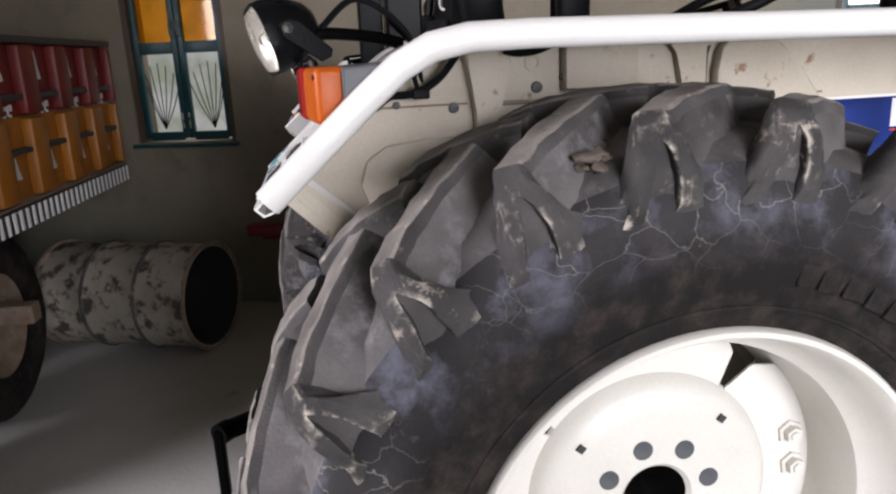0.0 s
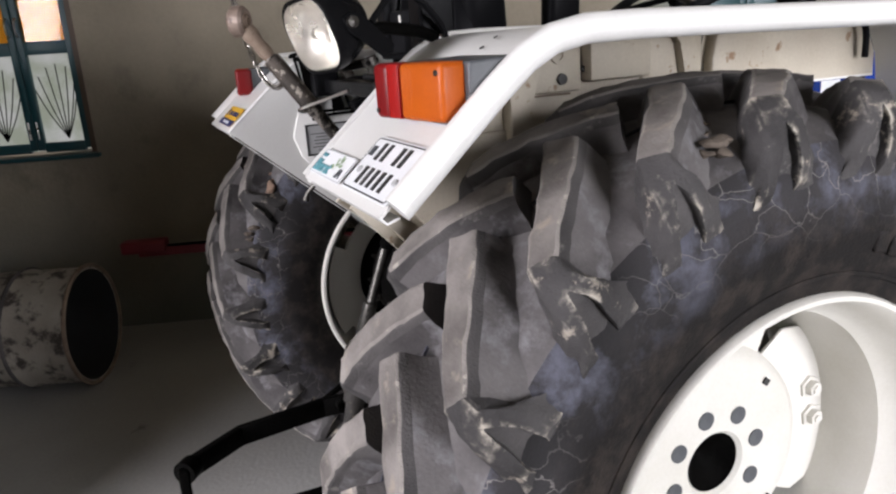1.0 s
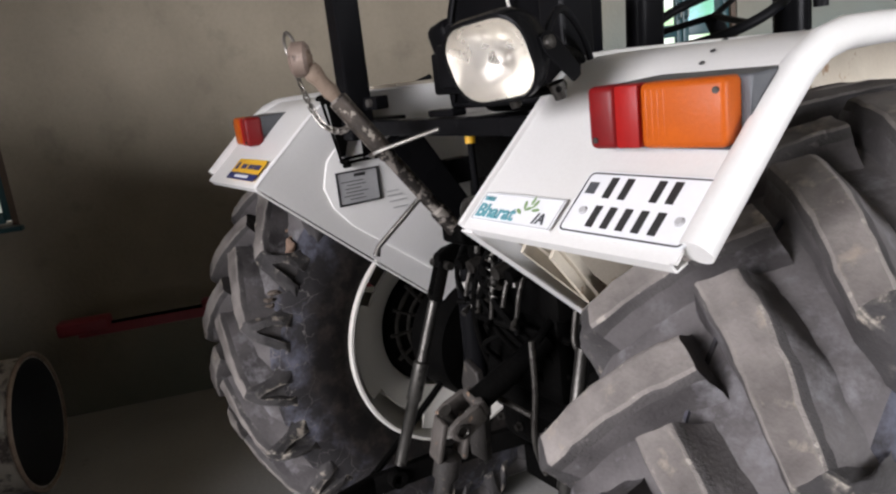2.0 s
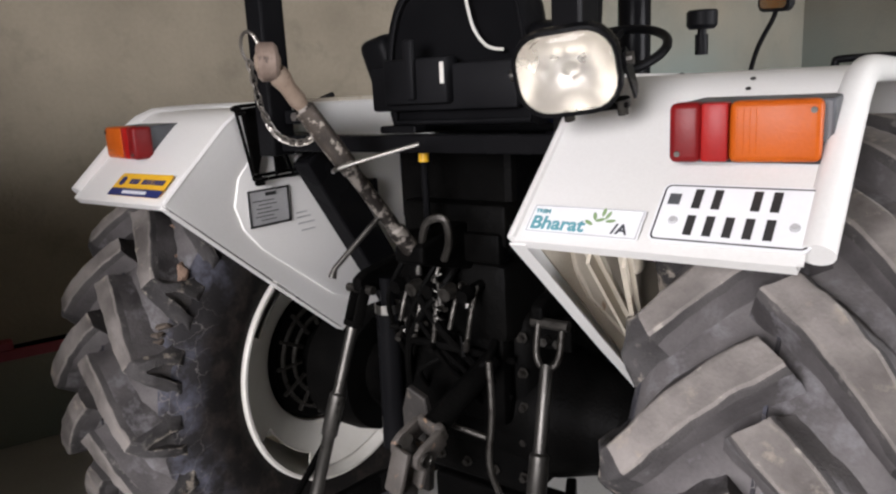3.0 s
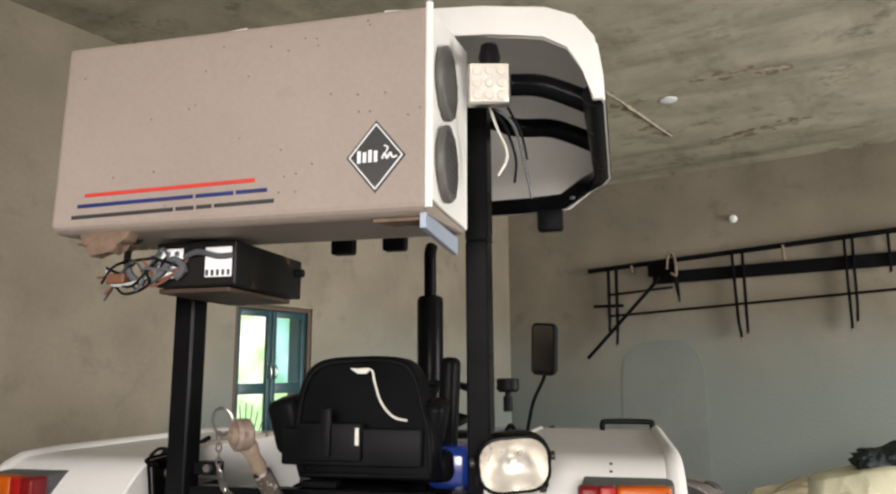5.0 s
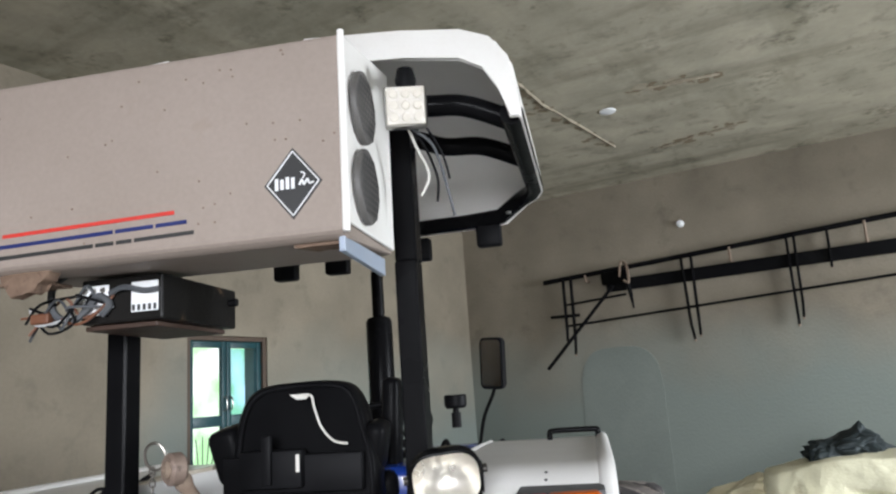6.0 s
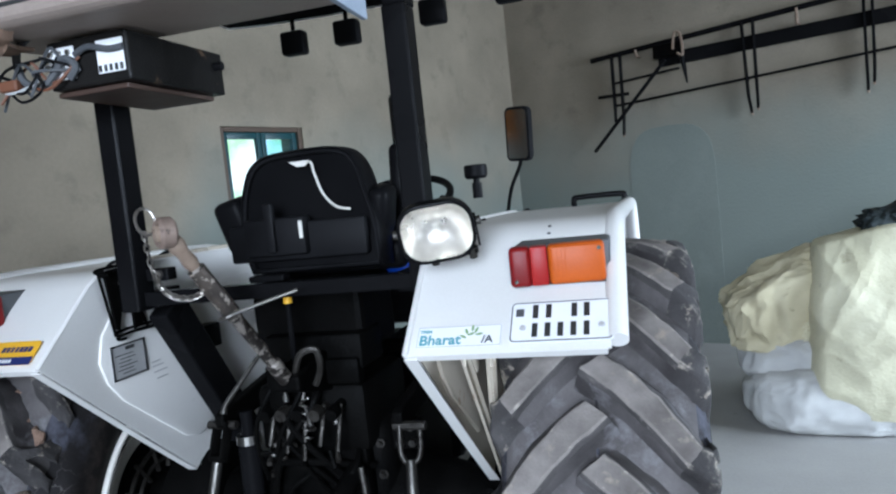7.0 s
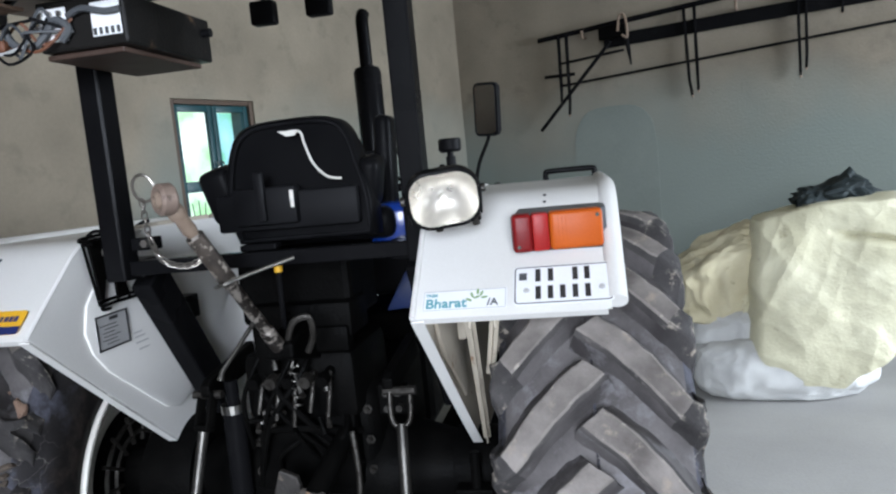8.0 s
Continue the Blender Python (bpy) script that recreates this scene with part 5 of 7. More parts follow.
rod(bm, curve_pts([(0.014, -0.006, 0.0026), (0.020, 0.006, 0.0026), (0.024, -0.006, 0.0026), (0.032, 0.006, 0.0026), (0.036, -0.004, 0.0026), (0.046, -0.002, 0.0026)], 4), 0.0022, 6)
rod(bm, curve_pts([(0.018, 0.022, 0.0026), (0.026, 0.018, 0.0026), (0.022, 0.008, 0.0026)], 4), 0.0018, 6)
part("badge_mark", bm, PAPER, dia)
rng = random.Random(3)
bm = B()
for k in range(34):
    bmesh.ops.create_cone(bm, cap_ends=True, segments=8, radius1=0.003, radius2=0.002, depth=0.003, matrix=rear_face(rng.uniform(-0.43, 0.4), rng.uniform(2.13, 2.53), 0.0))
tagged(part("rivet", bm, RUST, can), kind="stuff")
GRILLE = mat("grey_speaker_mesh", (0.105, 0.10, 0.095), (0.07, 0.066, 0.062), 8, 0.5, 0, 0.2, 200)
for zc in (2.222, 2.405):
    bm = B()
    prism(bm, [(y * 1.0, z) for y, z in [(0.074 * math.cos(t) * (1 - 0.25 * abs(math.sin(t)) ** 3), 0.086 * math.sin(t)) for t in [2 * math.pi * j / 28 for j in range(28)]]], "x", 0.0, 0.018, 0.006)
    sp = part("speaker_grille", bm, GRILLE, can, "dark grey oval speaker grille", True, pose(0.422, -0.968, zc))
    bm = B()
    for i in range(-9, 10):
        for j in range(-8, 9):
            y, z = i * 0.0170 + (j % 2) * 0.0085, j * 0.0148
            if (y / 0.062) ** 2 + (z / 0.072) ** 2 < 1:
                bmesh.ops.create_circle(bm, cap_ends=True, segments=6, radius=0.0066, matrix=pose(0.0188, y, z, 0, 90, 0))
    tagged(part("grille_hole", bm, INK, sp), kind="stuff")
# torn brown fibre hanging from the box's lower edge
bm = prism(B(), [(-0.415, 2.098), (-0.275, 2.104), (-0.290, 2.078), (-0.312, 2.070), (-0.322, 2.050), (-0.345, 2.056), (-0.372, 2.044), (-0.392, 2.066)], "y", -1.050, -1.012, 0.004)
bmesh.ops.subdivide_edges(bm, edges=bm.edges[:], cuts=2, use_grid_fill=True)
for v in bm.verts:
    v.co += 0.008 * noise.noise_vector(v.co * 45)
part("torn_fibre", bm, TORN, can, "torn brown fibre and foam under the box", True)
# shell over the driver
bm = B()


def plan(inset):
    """Plan of the shell: square behind, cut corners ahead; drawn in towards its middle by inset."""
    a, f = 0.765, 1 - inset / 0.765
    half = [(-a, -0.70), (-a, 0.12), (-a + 0.02, 0.20), (-a + 0.07, 0.29), (-a + 0.16, 0.36), (-a + 0.30, 0.40), (-0.2, 0.425)]
    pts = half + [(-x, y) for x, y in half[::-1]]
    return [(x * f, -0.70 + (y + 0.70) * (1 - inset * 0.75)) for x, y in pts]


rows = []
for inset, z in ((0.0, 2.455), (0.002, 2.52), (0.012, 2.60), (0.05, 2.67), (0.14, 2.712), (0.30, 2.73), (0.52, 2.735)):
    rows.append([(x, y, z - (0.05 if y > 0.3 and z < 2.5 else 0) - 0.03 * max(0, -0.1 - y)) for x, y in plan(inset)])
sheet(bm, rows, 0.008)
shell = part("canopy_shell", bm, FIBRE_IN, tractor, "white rounded canopy shell with rolled lower edge", True)
bm = B()
prism(bm, [(-0.28, -0.70), (0.28, -0.70), (0.28, 0.10), (-0.28, 0.10)], "z", 2.722, 2.730)
part("shell_crown", bm, FIBRE_IN, shell)
for s in (1, -1):
    lip = [(0.20, 2.735), (0.47, 2.712), (0.625, 2.692), (0.70, 2.660), (0.745, 2.600), (0.762, 2.50), (0.762, 2.435), (0.735, 2.435), (0.715, 2.52), (0.68, 2.58), (0.62, 2.615), (0.47, 2.635), (0.20, 2.650)]
    part("rear_lip", prism(B(), [(s * x, z) for x, z in lip], "y", -0.722, -0.704, 0.004), FIBRE_IN, shell, "white rolled rear edge of the canopy", True)
part("shell_rail", rod(B(), [(x * 0.965, y * 0.965 - 0.01, 2.475 - (0.04 if y > 0.3 else 0) - 0.03 * max(0, -0.1 - y)) for x, y in plan(0.0)], 0.031, 10), BLACK, shell, "black frame tube inside the canopy edge", True)
for y in (-0.56, -0.20):
    bar_path = curve_pts([(-0.73, y + 0.02, 2.49), (-0.60, y, 2.545), (-0.48, y - 0.03, 2.55), (-0.3, y - 0.02, 2.60), (0.3, y - 0.02, 2.60), (0.48, y - 0.03, 2.55), (0.60, y, 2.545), (0.73, y + 0.02, 2.49)], 5)
    part("shell_bar", rod(B(), bar_path, 0.030, 10), BLACK, shell, "black wavy curved roof bar", True)
part("post_head", box(B(), (0.432, -0.62, 2.34), (0.058, 0.072, 0.46), 0.006), BLACK, tractor)
part("post_head", box(B(), (-0.386, -0.62, 2.34), (0.058, 0.072, 0.46), 0.006), BLACK, tractor)
part("post_brace", prism(B(), [(-0.60, 2.30), (-0.42, 2.56), (-0.47, 2.58), (-0.60, 2.42)], "x", 0.428, 0.440), BLACK, tractor)
for x, y, z in ((-0.345, 0.40, 2.318), (-0.118, 0.40, 2.325), (0.526, 0.38, 2.372), (0.232, 0.40, 2.345)):
    pod = part("pod_lamp", box(B(), (x, y, z), (0.100, 0.06, 0.092), 0.012), PLASTIC, tractor, "small black lamp under the canopy's front edge", True)
    part("pod_stem", rod(B(), [(x, y, z + 0.03), (x, y, 2.44)], 0.009, 8), IRON, pod)
PAPER_DULL = mat("dusty_lamp_cell", (0.50, 0.46, 0.38), (0.62, 0.58, 0.50), 30, 0.4, 0, 0.2, 200)
# clear square light at the canopy's rear corner
sq = part("square_light", box(B(), (0, 0, 0), (0.100, 0.034, 0.100), 0.008), CHROME, tractor, "square clear multi-lamp light", True, pose(0.505, -0.865, 2.435, 6, 0, 14))
part("square_lens", box(B(), (0, -0.019, 0), (0.090, 0.006, 0.090), 0.002), mat("dusty_clear_lens", (0.62, 0.58, 0.50), (0.46, 0.43, 0.37), 40, 0.2, 0, 0.4, 200, (0.75, 0.73, 0.7), 0.6), sq, "whitish clear lens")
bm = B()
for i in range(3):
    for j in range(3):
        lathe(bm, [(-0.0235, 0.0), (-0.0235, 0.009), (-0.020, 0.013)], 12, "y")
        bmesh.ops.translate(bm, verts=bm.verts[-36:], vec=((i - 1) * 0.028, 0, (j - 1) * 0.028))
part("lamp_dot", bm, PAPER_DULL, sq, smooth=True)
part("light_bracket", rod(B(), curve_pts([(0.505, -0.845, 2.49), (0.50, -0.80, 2.53), (0.48, -0.72, 2.54), (0.44, -0.64, 2.50)], 5), 0.014, 8), BLACK, tractor, smooth=True)
part("loose_wire", rod(B(), curve_pts([(0.52, -0.80, 2.44), (0.56, -0.74, 2.36), (0.57, -0.70, 2.30)], 6), 0.003, 6), PLASTIC, tractor)

for k, (dx, dz) in enumerate(((0.00, -0.10), (0.02, -0.14), (-0.02, -0.08))):
    part("loose_wire", rod(B(), curve_pts([(0.50, -0.83, 2.40), (0.53 + dx, -0.80, 2.36), (0.55 + dx, -0.76, 2.33 + dz * 0.4), (0.545 + dx * 2, -0.75, 2.33 + dz)], 6), 0.0035, 6), (PLASTIC, GREY_PLASTIC, WIRE_W)[k], tractor, smooth=True)
part("light_clamp", lathe(B(), [(0.0, 0.0), (0.0, 0.022), (0.022, 0.026), (0.05, 0.020), (0.055, 0.0)], 16, "z"), PLASTIC, tractor, "black clamp above the square light", True, pose(0.505, -0.85, 2.488))
for x, y, z in ((0.738, -0.45, 2.487), (0.738, -0.12, 2.492), (0.738, 0.06, 2.492), (0.62, 0.30, 2.452)):
    part("frame_bolt", lathe(B(), [(-0.024, 0.0), (-0.024, 0.010), (-0.016, 0.011)], 8, "z"), CHROME, shell, at=pose(x, y - 0.02, z))

# stereo amplifier under the canopy box
amp = part("amplifier", box(B(), (-0.178, -0.745, 2.020), (0.215, 0.365, 0.108), 0.005), mat("worn_black_sheet_metal", (0.006, 0.006, 0.006), (0.013, 0.012, 0.011), 7, 0.4, 0, 0.3, 140, (0.10, 0.065, 0.04), 0.63, spec=0.1, soft=0.12), tractor, "black metal stereo amplifier with a terminal side and loose wires", at=pose(-0.030, 0.028, 0.022))
part("mounting_board", box(B(), (-0.19, -0.745, 1.958), (0.19, 0.33, 0.012), 0.003), mat("dark_stained_board", (0.05, 0.024, 0.014), (0.03, 0.016, 0.010), 7, 0.6, 0, 0.2, 120), tractor, "red-brown board under the amplifier", at=pose(-0.030, 0.028, 0.022))
for x in (-0.245, -0.115):
    part("terminal_plate", box(B(), (x, -0.9295, 2.022), (0.07, 0.004, 0.072), 0.002), PAPER, amp, "whitish terminal plate")
bm = B()
for k in range(5):
    box(bm, (-0.142 + k * 0.014, -0.933, 1.996), (0.006, 0.004, 0.014))
part("terminal_slot", bm, INK, amp)
part("knob", lathe(B(), [(0.0, 0.011), (0.022, 0.011), (0.024, 0.0)], 14, "x"), PLASTIC, amp, smooth=True, at=pose(-0.070, -0.60, 2.035))
rng = random.Random(8)
for k in range(9):
    pts = [(-0.24 + rng.uniform(-0.03, 0.05), -0.935, 2.02 + rng.uniform(-0.02, 0.02))]
    for j in range(4):
        pts.append((-0.26 - 0.045 * j + rng.uniform(-0.03, 0.03), -0.955 + rng.uniform(-0.015, 0.02), 2.03 + rng.uniform(-0.06, 0.035) - 0.012 * j))
    part("wire", rod(B(), curve_pts(pts, 5), 0.0035, 6), (PLASTIC, PLASTIC, GREY_PLASTIC, BOARD, GREYSHEET)[k % 5], amp, smooth=True)
part("cable_loop", rod(B(), curve_pts([(-0.30, -0.94, 2.10), (-0.345, -0.95, 2.06), (-0.34, -0.95, 2.0), (-0.30, -0.945, 1.975), (-0.26, -0.94, 2.00), (-0.23, -0.94, 2.03), (-0.20, -0.94, 2.01), (-0.22, -0.94, 1.985)], 6), 0.009, 8), GREY_PLASTIC, amp, "thick grey cable loop", True)
part("cable_across", rod(B(), curve_pts([(-0.20, -0.938, 2.035), (-0.16, -0.944, 2.045), (-0.11, -0.940, 2.034), (-0.075, -0.936, 2.036)], 6), 0.007, 8), GREY_PLASTIC, amp, smooth=True)
for k in range(6):
    part("terminal_screw", lathe(B(), [(-0.9365, 0.0), (-0.9365, 0.006), (-0.931, 0.007)], 8, "y"), (CHROME, BOARD)[k % 2], amp, at=pose(-0.272 + 0.012 * k, 0, 2.045 - 0.022 * (k % 2)))
part("plug", box(B(), (-0.365, -0.955, 1.985), (0.05, 0.03, 0.025), 0.005, pose(0, 0, 0)), BOARD, amp)
part("torn_flap", prism(B(), [(-0.43, -1.03), (-0.37, -1.035), (-0.31, -1.02), (-0.325, -0.97), (-0.315, -0.93), (-0.35, -0.94), (-0.39, -0.91)], "z", 2.074, 2.082, 0.002), TORN, tractor, "torn red-brown flap")

# ---- rear of the gearbox, lift and linkage
CAST_DARK = mat("dirty_cast_iron", (0.045, 0.04, 0.036), (0.02, 0.018, 0.016), 16, 0.6, 0.3, 0.5, 140, (0.11, 0.09, 0.07), 0.62)
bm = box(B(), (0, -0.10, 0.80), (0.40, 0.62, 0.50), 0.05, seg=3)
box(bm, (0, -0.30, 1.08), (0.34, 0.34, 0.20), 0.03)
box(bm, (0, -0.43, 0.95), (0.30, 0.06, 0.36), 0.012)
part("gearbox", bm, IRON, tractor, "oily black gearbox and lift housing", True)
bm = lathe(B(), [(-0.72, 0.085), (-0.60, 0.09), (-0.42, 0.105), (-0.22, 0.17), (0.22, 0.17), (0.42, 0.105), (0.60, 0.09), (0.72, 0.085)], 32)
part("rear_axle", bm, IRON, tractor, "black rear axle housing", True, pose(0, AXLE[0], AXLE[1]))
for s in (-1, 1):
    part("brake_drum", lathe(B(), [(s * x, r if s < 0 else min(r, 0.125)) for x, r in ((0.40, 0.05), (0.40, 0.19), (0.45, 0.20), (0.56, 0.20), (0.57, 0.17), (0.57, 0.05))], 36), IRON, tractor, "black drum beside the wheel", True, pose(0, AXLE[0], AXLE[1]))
    # lift arm and lift rod
    part("lift_arm", prism(B(), [(-0.20, 1.16), (-0.20, 1.08), (-0.48, 1.055), (-0.51, 1.075), (-0.51, 1.105), (-0.48, 1.12)], "x", s * 0.255, s * 0.285, 0.006), IRON, tractor, "black cast lift arm")
    top = Vector((s * 0.272, -0.49, 1.075)) if s < 0 else Vector((0.300, -0.50, 1.07))
    low = Vector((s * 0.332, -0.69, 0.47))
    d = (low - top)
    fork = B()
    if s > 0:
        rod(fork, curve_pts([(-0.027, 0, 0.004), (-0.027, 0, -0.060), (-0.018, 0, -0.088), (0.0, 0, -0.096), (0.018, 0, -0.088), (0.027, 0, -0.060), (0.027, 0, 0.004)], 4), 0.0075, 10)
    else:
        box(fork, (-0.022, 0, -0.04), (0.010, 0.032, 0.10), 0.004)
        box(fork, (0.022, 0, -0.04), (0.010, 0.032, 0.10), 0.004)
        box(fork, (0, 0, -0.095), (0.054, 0.034, 0.018), 0.005)
    lift = part("lift_rod", rod(B(), [top + d * f for f in (0.14, 0.44, 0.45, 0.62, 0.63, 0.93)], [0.015, 0.015, 0.022, 0.022, 0.017, 0.017], 14), ROD, tractor, "steel lift rod with a screwed adjuster", True)
    part("fork", fork, GRIMY if s > 0 else IRON, lift, "forged fork", True, at=Matrix.Translation(top) @ d.to_track_quat("-Z", "Y").to_matrix().to_4x4())
    part("fork_pin", rod(B(), [top + Vector((-0.045, 0, 0)), top + Vector((0.045, 0, 0))], 0.012, 12), GRIMY, lift)
    bm = lathe(B(), [(-0.012, 0.012), (-0.016, 0.026), (0.016, 0.026), (0.012, 0.012)], 18, "x", closed=True)
    part("rod_eye", bm, IRON, lift, smooth=True, at=Matrix.Translation(low))
    # lower link
    p = [(s * 0.20, -0.22, 0.50), (s * 0.30, -0.45, 0.48), (s * 0.372, -0.75, 0.455), (s * 0.34, -1.02, 0.45), (s * 0.235, -1.17, 0.45)]
    bm = B()
    for a, b in zip(p, p[1:]):
        a, b = Vector(a), Vector(b)
        mm = Matrix.Translation((a + b) / 2) @ (b - a).to_track_quat("Y", "Z").to_matrix().to_4x4()
        box(bm, (0, 0, 0), (0.028, (b - a).length + 0.02, 0.062), 0.006, mm)
    link = part("lower_link", bm, IRON, tractor, "black flat-steel lower link arm", True)
    bm = lathe(B(), [(-0.022, 0.020), (-0.022, 0.034), (0.022, 0.034), (0.022, 0.020)], 20, "x", closed=True)
    part("ball_end", bm, IRON, link, smooth=True, at=pose(s * 0.222, -1.185, 0.45, 0, 0, s * 38))
    part("hitch_drop", box(B(), (s * 0.215, -1.20, 0.345), (0.045, 0.03, 0.23), 0.006), IRON, link, "black hanging hitch plate")
    part("check_chain", rod(B(), curve_pts([(s * 0.37, -0.80, 0.45), (s * 0.42, -0.66, 0.50), (s * 0.46, -0.45, 0.62), (s * 0.46, -0.32, 0.72)], 6), 0.011, 8), IRON, tractor, "black check chain", True)
# linkage stabiliser with hook beside the right wheel
bm = B()
box(bm, (0.47, -0.42, 0.74), (0.11, 0.05, 0.035), 0.006)
box(bm, (0.43, -0.43, 0.72), (0.018, 0.03, 0.06), 0.004)
rod(bm, [(0.475, -0.42, 0.86), (0.475, -0.43, 0.55)], 0.014, 10)
rod(bm, curve_pts([(0.475, -0.43, 0.62), (0.46, -0.44, 0.54), (0.44, -0.46, 0.50), (0.45, -0.47, 0.44)], 5), 0.018, 8)
part("stay_bracket", bm, IRON, tractor, "black bracket with a turnbuckle")
# assistor cylinder on the left
part("lift_cylinder", rod(B(), [(-0.225, -0.44, 1.10), (-0.225, -0.44, 1.02), (-0.225, -0.44, 1.019), (-0.225, -0.45, 0.62)], [0.020, 0.020, 0.033, 0.033], 18), BLACK, tractor, "black hydraulic cylinder", True)
part("cylinder_ring", lathe(B(), [(1.005, 0.034), (1.005, 0.036), (1.030, 0.036), (1.030, 0.034)], 18, "z", closed=True), CHROME, tractor, at=pose(-0.225, -0.44, 0.0))
# quick couplers, levers and pipes behind the seat
rng = random.Random(21)
for k in range(5):
    x = -0.10 + 0.05 * k
    part("coupler", rod(B(), [(x, -0.44, 1.13 - 0.01 * (k % 2)), (x, -0.52, 1.12 - 0.01 * (k % 2)), (x, -0.521, 1.12), (x, -0.55, 1.115)], [0.014, 0.014, 0.019, 0.017], 12), GRIMY if k % 2 else IRON, tractor, "grimy hydraulic coupler", True)
    part("coupler_lever", rod(B(), curve_pts([(x + 0.01, -0.50, 1.13), (x + 0.012, -0.53, 1.08), (x + 0.004, -0.54, 1.03 - 0.02 * (k % 3))], 4), 0.006, 8), GRIMY, tractor)
for k in range(9):
    x0, x1 = rng.uniform(-0.18, 0.16), rng.uniform(-0.2, 0.24)
    z0, z1 = rng.uniform(1.0, 1.25), rng.uniform(0.72, 0.95)
    part("hose", rod(B(), curve_pts([(x0, -0.42, z0), (x0 + 0.02, -0.51, z0 - 0.05), ((x0 + x1) / 2, -0.53, (z0 + z1) / 2), (x1, -0.43, z1)], 6), 0.007 + 0.003 * (k % 2), 8), IRON, tractor, smooth=True)
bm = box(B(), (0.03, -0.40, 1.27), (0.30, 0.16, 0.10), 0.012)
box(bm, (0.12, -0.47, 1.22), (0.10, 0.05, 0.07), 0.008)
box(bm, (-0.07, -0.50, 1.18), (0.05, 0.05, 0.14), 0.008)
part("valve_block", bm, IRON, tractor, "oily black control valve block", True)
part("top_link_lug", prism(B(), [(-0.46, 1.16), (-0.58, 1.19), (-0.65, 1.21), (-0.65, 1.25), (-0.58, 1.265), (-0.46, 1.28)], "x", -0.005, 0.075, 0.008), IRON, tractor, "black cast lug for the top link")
bm = B()
rod(bm, curve_pts([(0.05, -0.62, 1.245), (0.075, -0.63, 1.30), (0.115, -0.62, 1.31), (0.118, -0.61, 1.26), (0.095, -0.60, 1.215)], 5), 0.009, 8)
part("link_pin", bm, GRIMY, tractor, "steel pin with a bent handle", True)

# bolts, pipe ends and pins over the dark castings, many added as glints
rng = random.Random(33)
for x, z in [(-0.17 + 0.085 * i, 0.62) for i in range(5)] + [(-0.175, 0.72 + 0.09 * i) for i in range(4)] + [(0.175, 0.72 + 0.09 * i) for i in range(4)]:
    part("bolt", lathe(B(), [(-0.012, 0.0), (-0.012, 0.009), (0.0, 0.010), (0.0, 0.014), (0.003, 0.014)], 6, "y"), GRIMY, tractor, at=pose(x, -0.415 if abs(x) > 0.15 else -0.42, z))
for x, z in ((0.235, 0.99), (0.235, 1.035), (0.27, 0.99), (0.27, 1.035)):
    part("bolt", lathe(B(), [(-0.02, 0.0), (-0.02, 0.011), (0.0, 0.012)], 6, "y"), ROD, tractor, at=pose(x, -0.40, z))
part("bolt_plate", box(B(), (0.25, -0.385, 1.01), (0.09, 0.02, 0.09), 0.004), IRON, tractor)
# pipe ends strewn at random, added to give glints
for k in range(14):
    x, z = rng.uniform(-0.12, 0.12), rng.uniform(0.98, 1.22)
    d = Vector((rng.uniform(-0.5, 0.5), -0.3, rng.uniform(-1, 0.2))).normalized() * rng.uniform(0.025, 0.07)
    p = Vector((x, -0.50 - 0.03 * rng.random(), z))
    part("pipe_end", rod(B(), [p, p + d * 0.6, p + d * 0.62, p + d], [0.005, 0.005, 0.008, 0.008], 8), (ROD, GRIMY, GRIMY, IRON)[k % 4], tractor, smooth=True)
spring = [(0.02 + 0.012 * math.cos(t), -0.535 + 0.012 * math.sin(t), 1.16 - 0.0035 * t) for t in [0.5 * j for j in range(70)]]
part("spring", rod(B(), spring, 0.0026, 6), ROD, tractor, "coil spring", True)
part("pull_rod", rod(B(), curve_pts([(0.175, -0.56, 0.98), (0.185, -0.57, 0.86), (0.18, -0.58, 0.74), (0.20, -0.57, 0.66)], 5), 0.008, 8), GRIMY, tractor, smooth=True)
part("guide_plate", prism(B(), [(-0.035, 0.64), (0.03, 0.64), (0.045, 0.80), (0.03, 0.88), (-0.02, 0.90), (-0.04, 0.84)], "y", -0.62, -0.60, 0.004), CAST_DARK, tractor, "grimy cast guide plate")
part("pull_rod", rod(B(), [(-0.02, -0.60, 0.83), (0.17, -0.575, 0.80)], 0.007, 8), GRIMY, tractor, smooth=True)

# top link stowed upright
CHIPPED = mat("chipped_grey_link", (0.27, 0.245, 0.215), (0.16, 0.14, 0.12), 18, 0.5, 0.3, 0.3, 150, (0.014, 0.011, 0.009), 0.48, soft=0.03)
lo, hi = Vector((0.036, -0.624, 1.223)), Vector((-0.060, -0.900, 1.640))
ax = hi - lo
tl = part("top_link", rod(B(), [lo + ax * f for f in (0.0, 0.05, 0.16, 0.17, 0.20, 0.48, 0.49, 0.56, 0.57, 0.80, 0.81)], [0.015, 0.020, 0.020, 0.0145, 0.016, 0.016, 0.019, 0.019, 0.020, 0.020, 0.015], 16), CHIPPED, tractor, "worn grey and black threaded top link", True)
part("link_sleeve", rod(B(), [lo + ax * f for f in (0.52, 0.80)], 0.0215, 16), mat("chipped_black_sleeve", (0.02, 0.018, 0.016), (0.10, 0.08, 0.065), 22, 0.5, 0.4, 0.3, 150, (0.36, 0.32, 0.27), 0.56, soft=0.03), tl, "chipped black sleeve", True)
part("link_neck", rod(B(), [lo + ax * f for f in (0.81, 0.84, 0.90, 0.94, 0.97)], [0.014, 0.018, 0.016, 0.021, 0.019], 14), RUST, tl, "rusty threaded end", True)
